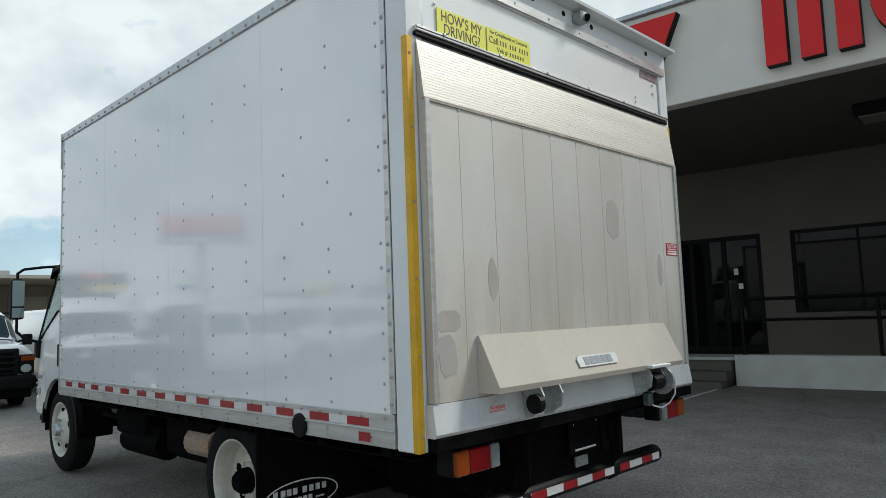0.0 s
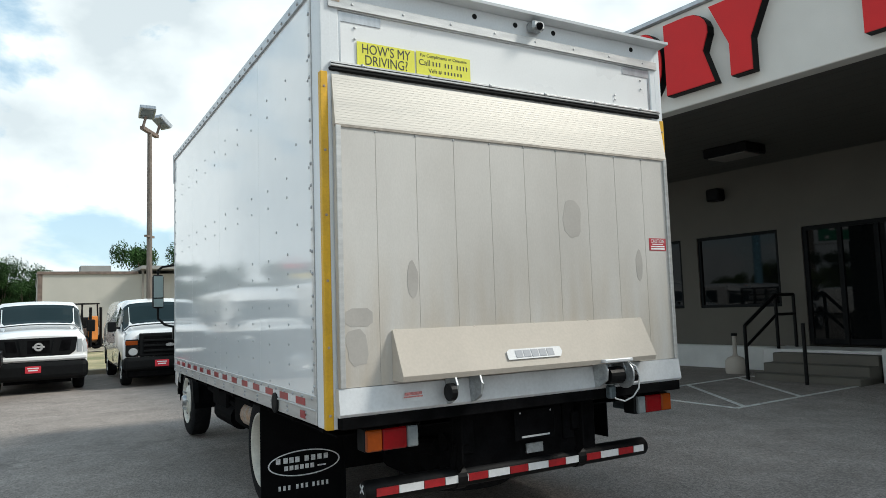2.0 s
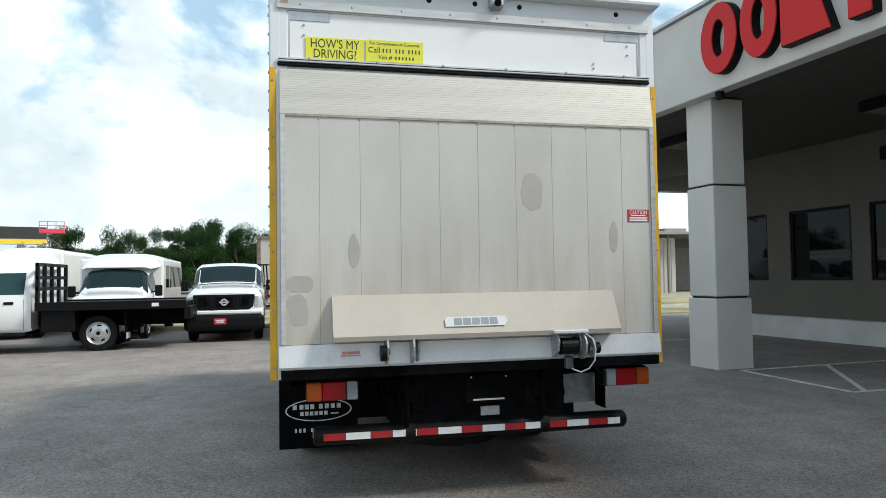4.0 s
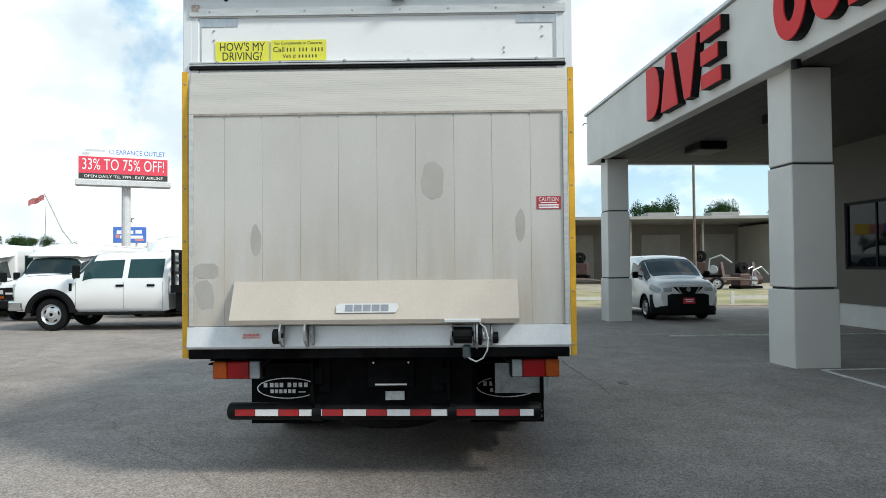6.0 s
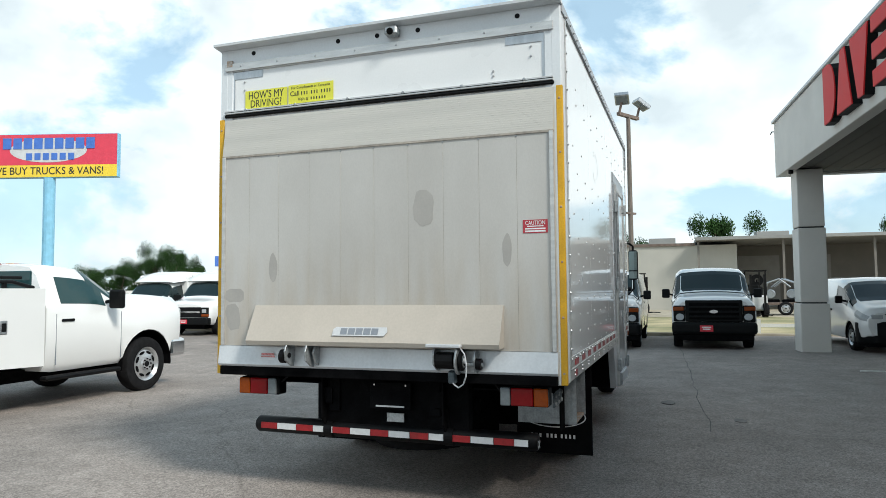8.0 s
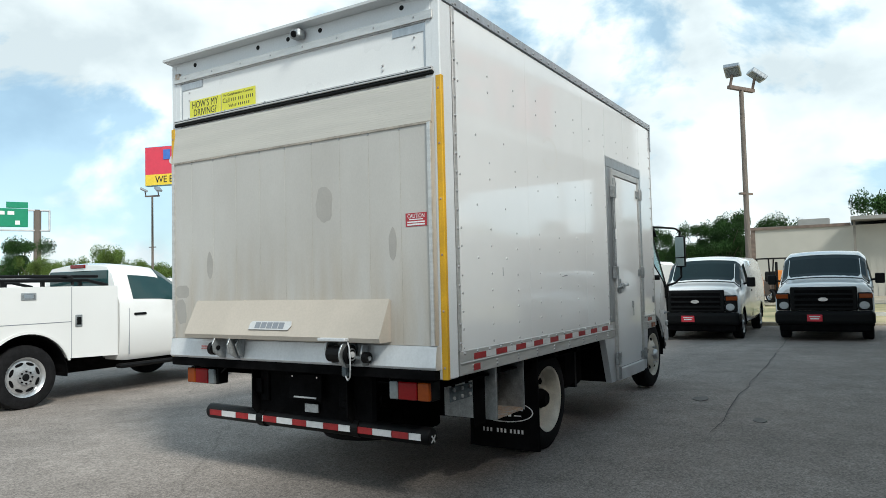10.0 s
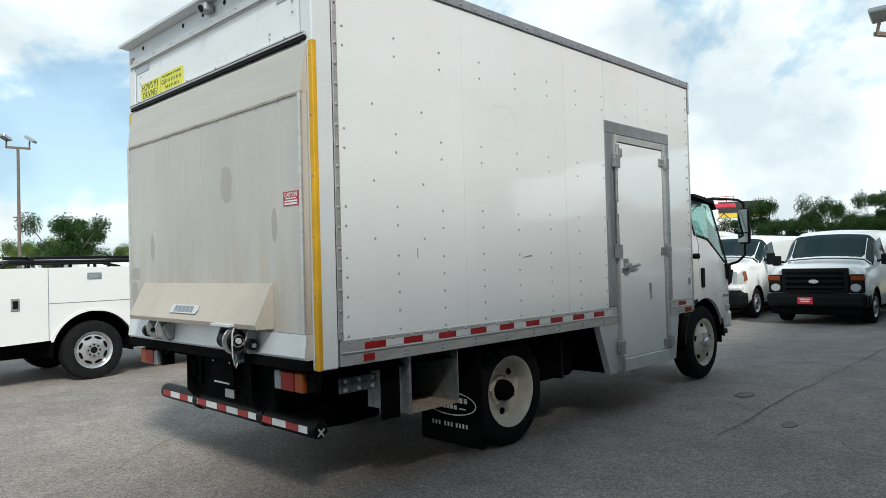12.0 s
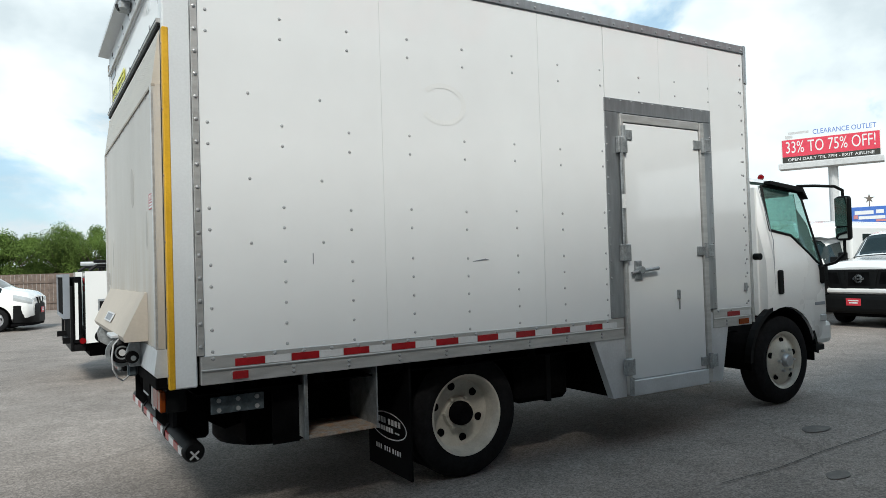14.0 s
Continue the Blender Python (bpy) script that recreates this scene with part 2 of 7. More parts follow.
M = dict(
    grime=mat("grimy_seam", (0.36, 0.325, 0.28), 0.7, 0.1, 0.25, 12, stretch=(1, 0.5, 1)),
    asphalt=asphalt(),
    oil=mat("oil_stained_asphalt", (0.155, 0.139, 0.127), 0.7, 0, 0.3, 12, 0.3, 130),
    panel=mat("white_panel", (0.80, 0.82, 0.83), 0.07, 0, 0.02, 0.8, 0.006, 5, coat=0.35),
    white=mat("white_paint", (0.78, 0.79, 0.79), 0.28, 0, 0.03, 2, coat=0.5),
    car_white=mat("white_car_paint", (0.80, 0.80, 0.79), 0.22, 0, 0.02, 1, coat=0.9),
    post=mat("white_post", (0.70, 0.73, 0.75), 0.35, 0, 0.05, 2),
    steel_white=mat("galvanised_white_steel", (0.62, 0.64, 0.66), 0.42, 0.25, 0.08, 5, 0.05, 60),
    alu=mat("aluminium_rail", (0.56, 0.56, 0.55), 0.36, 0.55, 0.10, 6, 0.05, 120, (1, 1, 6)),
    alu_dark=mat("aluminium_trim", (0.42, 0.44, 0.46), 0.32, 0.8, 0.12, 5, 0.05, 120, (6, 6, 1)),
    rivet=mat("rivet_head", (0.40, 0.41, 0.42), 0.4, 0.35, 0.1, 30),
    rivet_white=mat("painted_rivet", (0.41, 0.425, 0.435), 0.4, 0.1, 0.1, 30),
    plate_dark=mat("dull_blue_grey_steel", (0.085, 0.11, 0.125), 0.5, 0.3, 0.3, 25),
    glass_clear=glass("clear_car_glass", (0.008, 0.018, 0.019), 0.03, gloss=0.48),
    glass_teal=glass("teal_car_glass", (0.022, 0.055, 0.058), 0.03, gloss=0.4),
    plank=platform(),
    plank_rib=mat("ribbed_aluminium", (0.56, 0.535, 0.485), 0.5, 0.25, 0.05, 3, 0.08, 60, (1, 0.3, 5)),
    flap=mat("beige_cover", (0.47, 0.425, 0.37), 0.75, 0.0, 0.06, 3, 0.04, 70, spec=0.2),
    ghost=mat("faded_decal", (0.785, 0.80, 0.80), 0.11, 0, 0.03, 3, coat=0.35),
    smudge=mat("grey_patch", (0.405, 0.385, 0.358), 0.55, 0.15, 0.05, 9),
    galv=mat("galvanised_steel", (0.38, 0.40, 0.41), 0.45, 0.7, 0.2, 20),
    rust=mat("rusty_steel", (0.30, 0.19, 0.12), 0.8, 0.2, 0.4, 18, tint=(0.36, 0.34, 0.31)),
    yellow=mat("yellow_rubber", (0.66, 0.37, 0.015), 0.5, 0, 0.12, 6, 0.03, 80),
    sticker=mat("yellow_sticker", (0.72, 0.70, 0.06), 0.45, 0, 0.04),
    ink=mat("black_ink", (0.03, 0.03, 0.025), 0.6, 0, 0.1),
    ink_white=mat("white_ink", (0.75, 0.76, 0.76), 0.5, 0, 0.1, 30),
    ink_grey=mat("grey_ink", (0.22, 0.24, 0.27), 0.5, 0, 0.1),
    ink_faded=mat("faded_print", (0.72, 0.73, 0.74), 0.6, 0, 0.25, 30),
    red_tape=mat("red_reflective_tape", (0.30, 0.008, 0.012), 0.32, 0, 0.15, 20, coat=0.3),
    white_tape=mat("white_reflective_tape", (0.68, 0.69, 0.70), 0.32, 0.1, 0.05, 20, coat=0.3),
    red_sign=mat("red_sticker", (0.40, 0.03, 0.045), 0.45, 0, 0.1, 10),
    pink=mat("faded_red_print", (0.55, 0.22, 0.22), 0.5, 0, 0.3, 40),
    black=mat("black_steel", (0.0045, 0.0045, 0.005), 0.5, 0.0, 0.4, 12, 0.1, 50, spec=0.15),
    chassis=mat("chassis_black", (0.005, 0.005, 0.0055), 0.75, 0.0, 0.4, 9, spec=0.02),
    plastic=mat("black_plastic", (0.006, 0.0065, 0.007), 0.55, 0, 0.2, 15, spec=0.13),
    rubber=mat("tyre_rubber", (0.014, 0.014, 0.015), 0.8, 0, 0.25, 12, 0.3, 60, spec=0.06),
    mudflap=mat("mud_flap_rubber", (0.006, 0.006, 0.0065), 0.7, 0, 0.25, 8, spec=0.03),
    wheel_white=mat("cream_wheel", (0.60, 0.57, 0.50), 0.45, 0.05, 0.12, 9),
    wheel_silver=mat("silver_wheel", (0.55, 0.56, 0.57), 0.3, 0.7, 0.12, 9),
    chrome=mat("chrome", (0.75, 0.76, 0.77), 0.12, 1.0, 0.05),
    mirror=mat("mirror_glass", (0.42, 0.50, 0.49), 0.03, 1.0, 0.02),
    glass_cab=glass("green_cab_glass", (0.46, 0.68, 0.63), 0.01, 0.92),
    glass_shop=glass("shop_glass", (0.004, 0.005, 0.0055), 0.02),
    amber=lamp_lens("amber_lens", (0.22, 0.042, 0.004)),
    red_lens=lamp_lens("red_lens", (0.17, 0.002, 0.004)),
    clear_lens=lamp_lens("clear_lens", (0.17, 0.19, 0.20)),
    headlamp=lamp_lens("headlamp_lens", (0.42, 0.44, 0.45)),
    plate_red=mat("red_plate", (0.60, 0.03, 0.05), 0.4, 0, 0.1, 10),
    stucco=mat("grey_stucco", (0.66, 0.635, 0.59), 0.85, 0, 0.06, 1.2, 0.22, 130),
    # darker copy of the stucco, with the canopy's shade put into its colour
    stucco_shade=mat("beige_stucco_shade", (0.125, 0.115, 0.096), 0.85, 0, 0.08, 1.5, 0.2, 130),
    # soffit tone lowered as well, to carry the shade under the roof
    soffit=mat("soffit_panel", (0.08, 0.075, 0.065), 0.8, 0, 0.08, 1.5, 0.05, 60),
    white_base=mat("white_painted_concrete", (0.62, 0.62, 0.60), 0.8, 0, 0.1, 2, 0.1, 60),
    joint=mat("dark_joint", (0.02, 0.02, 0.02), 0.8),
    sign_red=mat("red_acrylic", (0.60, 0.022, 0.024), 0.55, 0, 0.06, 2, spec=0.25),
    paint_line=mat("worn_white_line", (0.62, 0.61, 0.58), 0.8, 0, 0.25, 9, 0.2, 120),
    wood_pole=mat("wooden_pole", (0.15, 0.125, 0.105), 0.85, 0, 0.25, 6, 0.3, 40, (6, 6, 0.6)),
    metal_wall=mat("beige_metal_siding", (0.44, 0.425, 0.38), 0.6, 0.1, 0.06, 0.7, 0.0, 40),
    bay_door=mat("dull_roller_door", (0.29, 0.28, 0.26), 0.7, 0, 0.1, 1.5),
    # darker copy of the beige siding, its brown carries the lean-to's shade
    shade_wall=mat("shade_brown_siding", (0.19, 0.175, 0.155), 0.8, 0, 0.12, 0.8),
    roof_metal=mat("roof_metal", (0.30, 0.295, 0.28), 0.5, 0.3, 0.1, 1),
    grass=mat("dry_grass", (0.33, 0.27, 0.16), 0.9, 0, 0.4, 0.45, 0.5, 60, tint=(0.15, 0.16, 0.065)),
    gravel=mat("gravel", (0.36, 0.315, 0.24), 0.9, 0, 0.2, 1.5, 0.5, 120),
    leaf_a=mat("leaves_dark", (0.026, 0.060, 0.016), 0.7, 0, 0.5, 0.6, spec=0.12),
    leaf_b=mat("leaves_light", (0.10, 0.155, 0.035), 0.7, 0, 0.45, 0.6, spec=0.15),
    bark=mat("bark", (0.10, 0.075, 0.055), 0.9, 0, 0.3, 5, 0.4, 40),
    orange=mat("orange_machine_paint", (0.50, 0.17, 0.03), 0.45, 0, 0.15, 6),
    red_machine=mat("red_machine_paint", (0.05, 0.022, 0.018), 0.5, 0, 0.25, 6),
    sign_green=mat("green_road_sign", (0.0, 0.23, 0.12), 0.45, 0, 0.05),
    sign_blue=mat("blue_sign", (0.06, 0.16, 0.52), 0.4, 0, 0.1),
    sign_cyan=mat("light_blue_steel", (0.22, 0.48, 0.66), 0.45, 0, 0.1),
    sign_yellow=mat("yellow_sign", (0.80, 0.58, 0.05), 0.45, 0, 0.06),
    bill_red=mat("red_billboard", (0.66, 0.05, 0.09), 0.5, 0, 0.05),
    grey_light=mat("light_grey_paint", (0.55, 0.56, 0.57), 0.5, 0, 0.08),
    fence=mat("grey_brown_fence", (0.16, 0.12, 0.10), 0.85, 0, 0.25, 5),
)

# ---- building blocks ----
SIZE = 1.06      # metres to one unit of the plan, set by the 2.6 m width of the truck's box

def thing(name, m=None, label="", category="", group="", kind=""):
    ob = new(name)
    ob.empty_display_size = 0.3
    if m is not None:
        ob.matrix_basis = Matrix.Scale(SIZE, 4) @ m
    return tagged(ob, label, category, group, kind)


def part(name, bm, material, parent=None, label="", smooth=0.0, m=None, kind=""):
    """One bmesh as one mesh object under a thing or a part. smooth: degrees under which edges are shaded smooth."""
    bmesh.ops.recalc_face_normals(bm, faces=bm.faces)
    me = bpy.data.meshes.new(name)
    bm.to_mesh(me)
    bm.free()
    me.materials.append(M[material])
    if smooth:
        me.polygons.foreach_set("use_smooth", [True] * len(me.polygons))
        me.set_sharp_from_angle(angle=radians(smooth))
    ob = new(name, me)
    ob.parent = parent
    m = m if m is not None else Matrix()
    ob.matrix_basis = m if parent is not None else Matrix.Scale(SIZE, 4) @ m
    return tagged(ob, label, kind=kind)


def box(x0, x1, y0, y1, z0, z1, bevel=0.0, bm=None, seg=1):
    b = bmesh.new()
    bmesh.ops.create_cube(b, size=1)
    for v in b.verts:
        v.co = Vector(((x0 + x1) / 2 + v.co.x * (x1 - x0), (y0 + y1) / 2 + v.co.y * (y1 - y0), (z0 + z1) / 2 + v.co.z * (z1 - z0)))
    if bevel:
        bmesh.ops.bevel(b, geom=b.edges[:], offset=bevel, segments=seg, affect="EDGES", profile=0.5)
    return join(bm, b)


def join(bm, b):
    if bm is None:
        return b
    me = bpy.data.meshes.new("tmp")
    b.to_mesh(me)
    b.free()
    bm.from_mesh(me)
    bpy.data.meshes.remove(me)
    return bm


def cyl(p0, p1, r, seg=12, bm=None, r2=None):
    b = bmesh.new()
    p0, p1 = Vector(p0), Vector(p1)
    d = p1 - p0
    m = Matrix.Translation((p0 + p1) / 2) @ d.to_track_quat("Z", "Y").to_matrix().to_4x4()
    bmesh.ops.create_cone(b, cap_ends=True, segments=seg, radius1=r, radius2=r if r2 is None else r2, depth=d.length, matrix=m)
    return join(bm, b)


def tube(pts, r, seg=8, bm=None):
    bm = bm or bmesh.new()
    for a, b in zip(pts, pts[1:]):
        cyl(a, b, r, seg, bm)
    for p in pts[1:-1]:
        bmesh.ops.create_icosphere(bm, subdivisions=1, radius=r * 1.02, matrix=Matrix.Translation(p))
    return bm


def prism(pts, axis, a, b, bm=None, bevel=0.0):
    """A flat outline pushed from a to b along an axis. pts are the two other coordinates, in x, y, z order."""
    q = bmesh.new()
    def at(p, c):
        p = list(p)
        p.insert("xyz".index(axis), c)
        return Vector(p)
    lo = [q.verts.new(at(p, a)) for p in pts]
    hi = [q.verts.new(at(p, b)) for p in pts]
    q.faces.new(lo)
    q.faces.new(hi[::-1])
    for i in range(len(pts)):
        j = (i + 1) % len(pts)
        q.faces.new((lo[i], hi[i], hi[j], lo[j]))
    if bevel:
        bmesh.ops.bevel(q, geom=q.edges[:], offset=bevel, segments=1, affect="EDGES")
    return join(bm, q)


def lathe(profile, seg=36, bm=None):
    """Turn (radius, y) points about the y axis."""
    b = bmesh.new()
    rings = []
    for r, y in profile:
        rings.append([b.verts.new((r * math.sin(2 * math.pi * i / seg), y, r * math.cos(2 * math.pi * i / seg))) for i in range(seg)])
    for p, q in zip(rings, rings[1:]):
        for i in range(seg):
            j = (i + 1) % seg
            b.faces.new((p[i], p[j], q[j], q[i]))
    bmesh.ops.remove_doubles(b, verts=b.verts[:], dist=1e-5)
    return join(bm, b)


def carve(bm, cutters):
    """Cut the solids of the bmeshes in cutters out of bm."""
    me = bpy.data.meshes.new("tmp")
    bmesh.ops.recalc_face_normals(bm, faces=bm.faces)
    bm.to_mesh(me)
    bm.free()
    ob = new("tmp", me)
    spent = []
    for c in cutters:
        bmesh.ops.recalc_face_normals(c, faces=c.faces)
        cm = bpy.data.meshes.new("tmp")
        c.to_mesh(cm)
        c.free()
        co = new("tmp", cm)
        md = ob.modifiers.new("cut", "BOOLEAN")
        md.operation, md.solver, md.object = "DIFFERENCE", "EXACT", co
        spent.append(co)
    dg = bpy.context.evaluated_depsgraph_get()
    done = bpy.data.meshes.new_from_object(ob.evaluated_get(dg))
    out = bmesh.new()
    out.from_mesh(done)
    for o in (*spent, ob):
        d = o.data
        bpy.data.objects.remove(o)
        bpy.data.meshes.remove(d)
    bpy.data.meshes.remove(done)
    return out


def letters(text, size, depth=0.001, align="CENTER", width=None):
    """A bmesh of words in the built-in font, in the x-y plane, standing depth towards +z."""
    cu = bpy.data.curves.new("tmp", "FONT")
    cu.body, cu.size, cu.extrude, cu.align_x, cu.align_y = text, size, depth / 2, align, "CENTER"
    cu.resolution_u = 3
    ob = new("tmp", cu)
    dg = bpy.context.evaluated_depsgraph_get()
    me = bpy.data.meshes.new_from_object(ob.evaluated_get(dg))
    bm = bmesh.new()
    bm.from_mesh(me)
    bpy.data.objects.remove(ob)
    bpy.data.curves.remove(cu)
    bpy.data.meshes.remove(me)
    if width:
        xs = [v.co.x for v in bm.verts]
        k = width / (max(xs) - min(xs))
        for v in bm.verts:
            v.co.x *= k
    return bm


def bars(rows, depth=0.001):
    """Plain bars (x0, x1, y0, y1) in the x-y plane in place of writing."""
    bm = bmesh.new()
    for x0, x1, y0, y1 in rows:
        box(x0, x1, y0, y1, 0, depth, bm=bm)
    return bm


def facing(x, y, z, yaw=0):
    """The pose of something drawn in the x-y plane that stands upright and faces +x, turned by yaw."""
    return pose(x, y, z, 0, 0, yaw) @ Matrix(((0, 0, 1, 0), (1, 0, 0, 0), (0, 1, 0, 0), (0, 0, 0, 1)))


def ground_z(x, y):
    """The paving falls a little towards the far side of the lot."""
    a = min(1, max(0, (-x - 5) / 12))
    b = min(1, max(0, (2 - y) / 5))
    c = 1 - 0.75 * min(1, max(0, (y - 2.5) / 5))
    return -0.10 * max(a * a * (3 - 2 * a) * c, b * b * (3 - 2 * b))

# ---- ground ----
def sheet(name, xs, ys, zf, material, label):
    verts = [(x * SIZE, y * SIZE, zf(x, y) * SIZE) for y in ys for x in xs]
    nx = len(xs)
    faces = [(j * nx + i, j * nx + i + 1, (j + 1) * nx + i + 1, (j + 1) * nx + i) for j in range(len(ys) - 1) for i in range(nx - 1)]
    me = bpy.data.meshes.new(name)
    me.from_pydata(verts, [], faces)
    me.materials.append(M[material])
    me.polygons.foreach_set("use_smooth", [True] * len(me.polygons))
    return tagged(new(name, me), label, name.split("_")[0], kind="structure")


near_x = [-22 + 1.0 * i for i in range(35)]
near_y = [-14 + 1.0 * i for i in range(32)]
sheet("ground", [-2500, -400, -120, -60, -30, *near_x, 20, 40, 120, 400, 2500], [-2500, -400, -120, -60, -25, *near_y, 25, 60, 120, 400, 2500],
      ground_z, "asphalt", "worn light grey asphalt parking lot")
sheet("verge", [-33, -28, -24, -19.9], [-30, -10, -3, -2, -1, 0, 1, 2, 2.5, 3, 4, 5, 6, 7, 7.5, 10, 14, 18, 30, 60], lambda x, y: ground_z(x, y) + 0.03, "grass", "patchy dry grass strip behind the parking row")
sheet("gravel_yard", [-60, -44, -36, -32.9], [-30, -10, 0, 10, 20, 30, 60], lambda x, y: -0.02, "gravel", "pale gravel yard before the warehouse")
kerb = part("kerb", box(-20.02, -19.86, -30, 60, -0.3, 0.03, 0.02), "gravel")
tagged(kerb, "low pale concrete kerb at the lot's edge", "kerb", kind="structure")
patch_bm = prism([(-6.75 + 0.14 * math.cos(a) * (1 + 0.15 * math.sin(3 * a)), 4.98 + 0.08 * math.sin(a)) for a in [i * math.pi / 8 for i in range(16)]], "z", -0.02, 0.006)
tagged(part("pavement_patch", patch_bm, "oil"), "dark oil patch on the asphalt", "patch", kind="structure")

patch_bm = prism([(-5.75 + 0.11 * math.cos(a) * (1 + 0.2 * math.sin(2 * a)), 5.70 + 0.06 * math.sin(a)) for a in [i * math.pi / 8 for i in range(16)]], "z", -0.02, 0.006)
tagged(part("pavement_patch", patch_bm, "oil"), "small dark oil patch on the asphalt", "patch", kind="structure")

def line_between(p, q, w, z0=0.0):
    p, q = Vector(p), Vector(q)
    d = (q - p).normalized()
    n = Vector((-d.y, d.x)) * w / 2
    return prism([p + n, q + n, q - n, p - n], "z", -0.05, z0 + 0.006)

paint = thing("parking_marking", Matrix(), "worn white hatched no-parking marking on the asphalt", "road marking", kind="structure")
for p, q in (((-6.55, 8.42), (-4.62, 8.42)), ((-6.55, 8.42), (-6.8, 11.7)), ((-4.62, 8.42), (-4.78, 11.5)), ((-6.6, 9.9), (-4.64, 8.6)), ((-6.7, 11.3), (-4.7, 9.9)), ((-6.75, 11.7), (-4.78, 11.5)),
             ((-10.85, 7.9), (-10.95, 12.0)),):
    part("stripe", line_between(p, q, 0.06), "paint_line", paint)
# the old seam that runs down the drive lane, and dark blots
seam = bmesh.new()
rs = random.Random(4)
prev = Vector((-21.0, 5.05))
for i in range(29):
    nxt = Vector((-21.0 + 0.55 * (i + 1), 5.05 + 0.012 * i + rs.uniform(-0.03, 0.03)))
    gz = ground_z(nxt.x, nxt.y)
    d = (nxt - prev).normalized()
    nn = Vector((-d.y, d.x)) * rs.uniform(0.002, 0.006)
    zz = [ground_z(p.x, p.y) + 0.007 for p in (prev, nxt)]
    v = [seam.verts.new((*(p + s * nn), z)) for p, s, z in ((prev, 1, zz[0]), (nxt, 1, zz[1]), (nxt, -1, zz[1]), (prev, -1, zz[0]))]
    seam.faces.new(v)
    prev = nxt
tagged(part("pavement_seam", seam, "joint"), "thin dark crack along the asphalt drive lane", "seam", kind="structure")

# ---- dealership building ----
BP = pose(-15.45, 7.35, 0, 0, 0, 4)
bld = thing("dealership_building", BP, "grey stucco dealership with deep canopy and square columns", "building")
UL = 31.0
part("fascia", box(0, UL, 0, 0.22, 3.88, 5.13, 0.01), "stucco", bld, "light grey stucco fascia")
part("end_fascia", box(0, 0.22, 0.222, 12, 3.88, 5.13, 0.01), "stucco", bld)
part("coping", box(-0.04, UL, -0.05, 0.27, 5.132, 5.20, 0.01), "alu_dark", bld, "thin metal coping")
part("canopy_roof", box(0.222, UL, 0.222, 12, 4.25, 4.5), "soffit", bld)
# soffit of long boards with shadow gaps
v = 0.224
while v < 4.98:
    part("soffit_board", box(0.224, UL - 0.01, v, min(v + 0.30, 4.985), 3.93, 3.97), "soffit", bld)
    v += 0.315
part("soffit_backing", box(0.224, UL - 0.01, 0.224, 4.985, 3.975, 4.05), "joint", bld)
part("canopy_edge_beam", box(0.0, 0.3, 5.0, 12, 3.7, 3.878), "stucco", bld)
# columns of three drums with dark joints
def column(u, v0=0.22, w=0.56):
    c = thing("column", None, "", "")
    c.parent = bld
    c.location = (u, v0, 0)
    c["label"] = "square grey stucco column with dark joints"
    for z0, z1, g in ((-0.1, 1.005, 0.03), (1.035, 2.625, 0.012), (2.655, 3.90, 0.0)):
        part("drum", box(-g, w + g, -g, w + g, z0, z1, 0.012), "stucco", c)
    for z in (1.005, 2.625):
        part("joint", box(0.015, w - 0.015, 0.015, w - 0.015, z, z + 0.03), "joint", c)
column(0.44, 0.22, 0.52)
for u in (8.2, 16.0, 23.8):
    column(u)
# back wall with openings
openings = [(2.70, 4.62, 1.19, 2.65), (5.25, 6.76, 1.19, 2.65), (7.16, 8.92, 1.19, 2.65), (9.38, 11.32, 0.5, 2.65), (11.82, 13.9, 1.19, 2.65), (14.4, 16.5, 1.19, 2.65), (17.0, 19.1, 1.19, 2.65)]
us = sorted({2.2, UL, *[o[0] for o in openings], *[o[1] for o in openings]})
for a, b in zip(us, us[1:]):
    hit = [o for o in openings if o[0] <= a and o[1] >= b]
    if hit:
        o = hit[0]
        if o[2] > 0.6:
            part("wall", box(a, b, 5.0, 5.25, -0.2, o[2]), "stucco_shade", bld)
        part("wall", box(a, b, 5.0, 5.25, o[3], 4.24), "stucco_shade", bld)
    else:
        part("wall", box(a, b, 5.0, 5.25, -0.2, 4.24), "stucco_shade", bld)
part("wall", box(2.2, 2.45, 5.252, 12, -0.2, 4.24), "stucco_shade", bld)
part("wall", box(2.45, UL, 11.8, 12, -0.2, 4.24), "stucco_shade", bld)
part("wall", box(UL, UL + 0.2, 0.3, 12, -0.2, 4.24), "stucco_shade", bld)
# never in view: added to keep side light out from under the canopy
part("wall", box(16.6, 16.8, 0.9, 4.998, -0.2, 3.92), "stucco_shade", bld, "unseen end wall added to cut side light under the canopy")
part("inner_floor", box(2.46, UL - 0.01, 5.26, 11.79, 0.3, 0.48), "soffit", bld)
for k, (a, b, z0, z1) in enumerate(openings):
    if k == 3:
        continue
    w = thing("window", None)
    w.parent = bld
    w.location = ((a + b) / 2, 5.06, z0)
    hw, h = (b - a) / 2, z1 - z0
    fr = box(-hw, hw, -0.03, 0.05, 0, 0.06)
    box(-hw, hw, -0.03, 0.05, h - 0.06, h, bm=fr)
    box(-hw, -hw + 0.06, -0.03, 0.05, 0.061, h - 0.061, bm=fr)
    box(hw - 0.06, hw, -0.03, 0.05, 0.061, h - 0.061, bm=fr)
    part("window_frame", fr, "plastic", w, "black metal window frame")
    mid = 0 if k in (0, 4, 5) else None
    for x0, x1 in ([(-hw + 0.06, hw - 0.06)] if mid is None else [(-hw + 0.06, -0.02), (0.02, hw - 0.06)]):
        part("pane", box(x0, x1, 0.0, 0.012, 0.06, h - 0.06), "glass_shop", w)
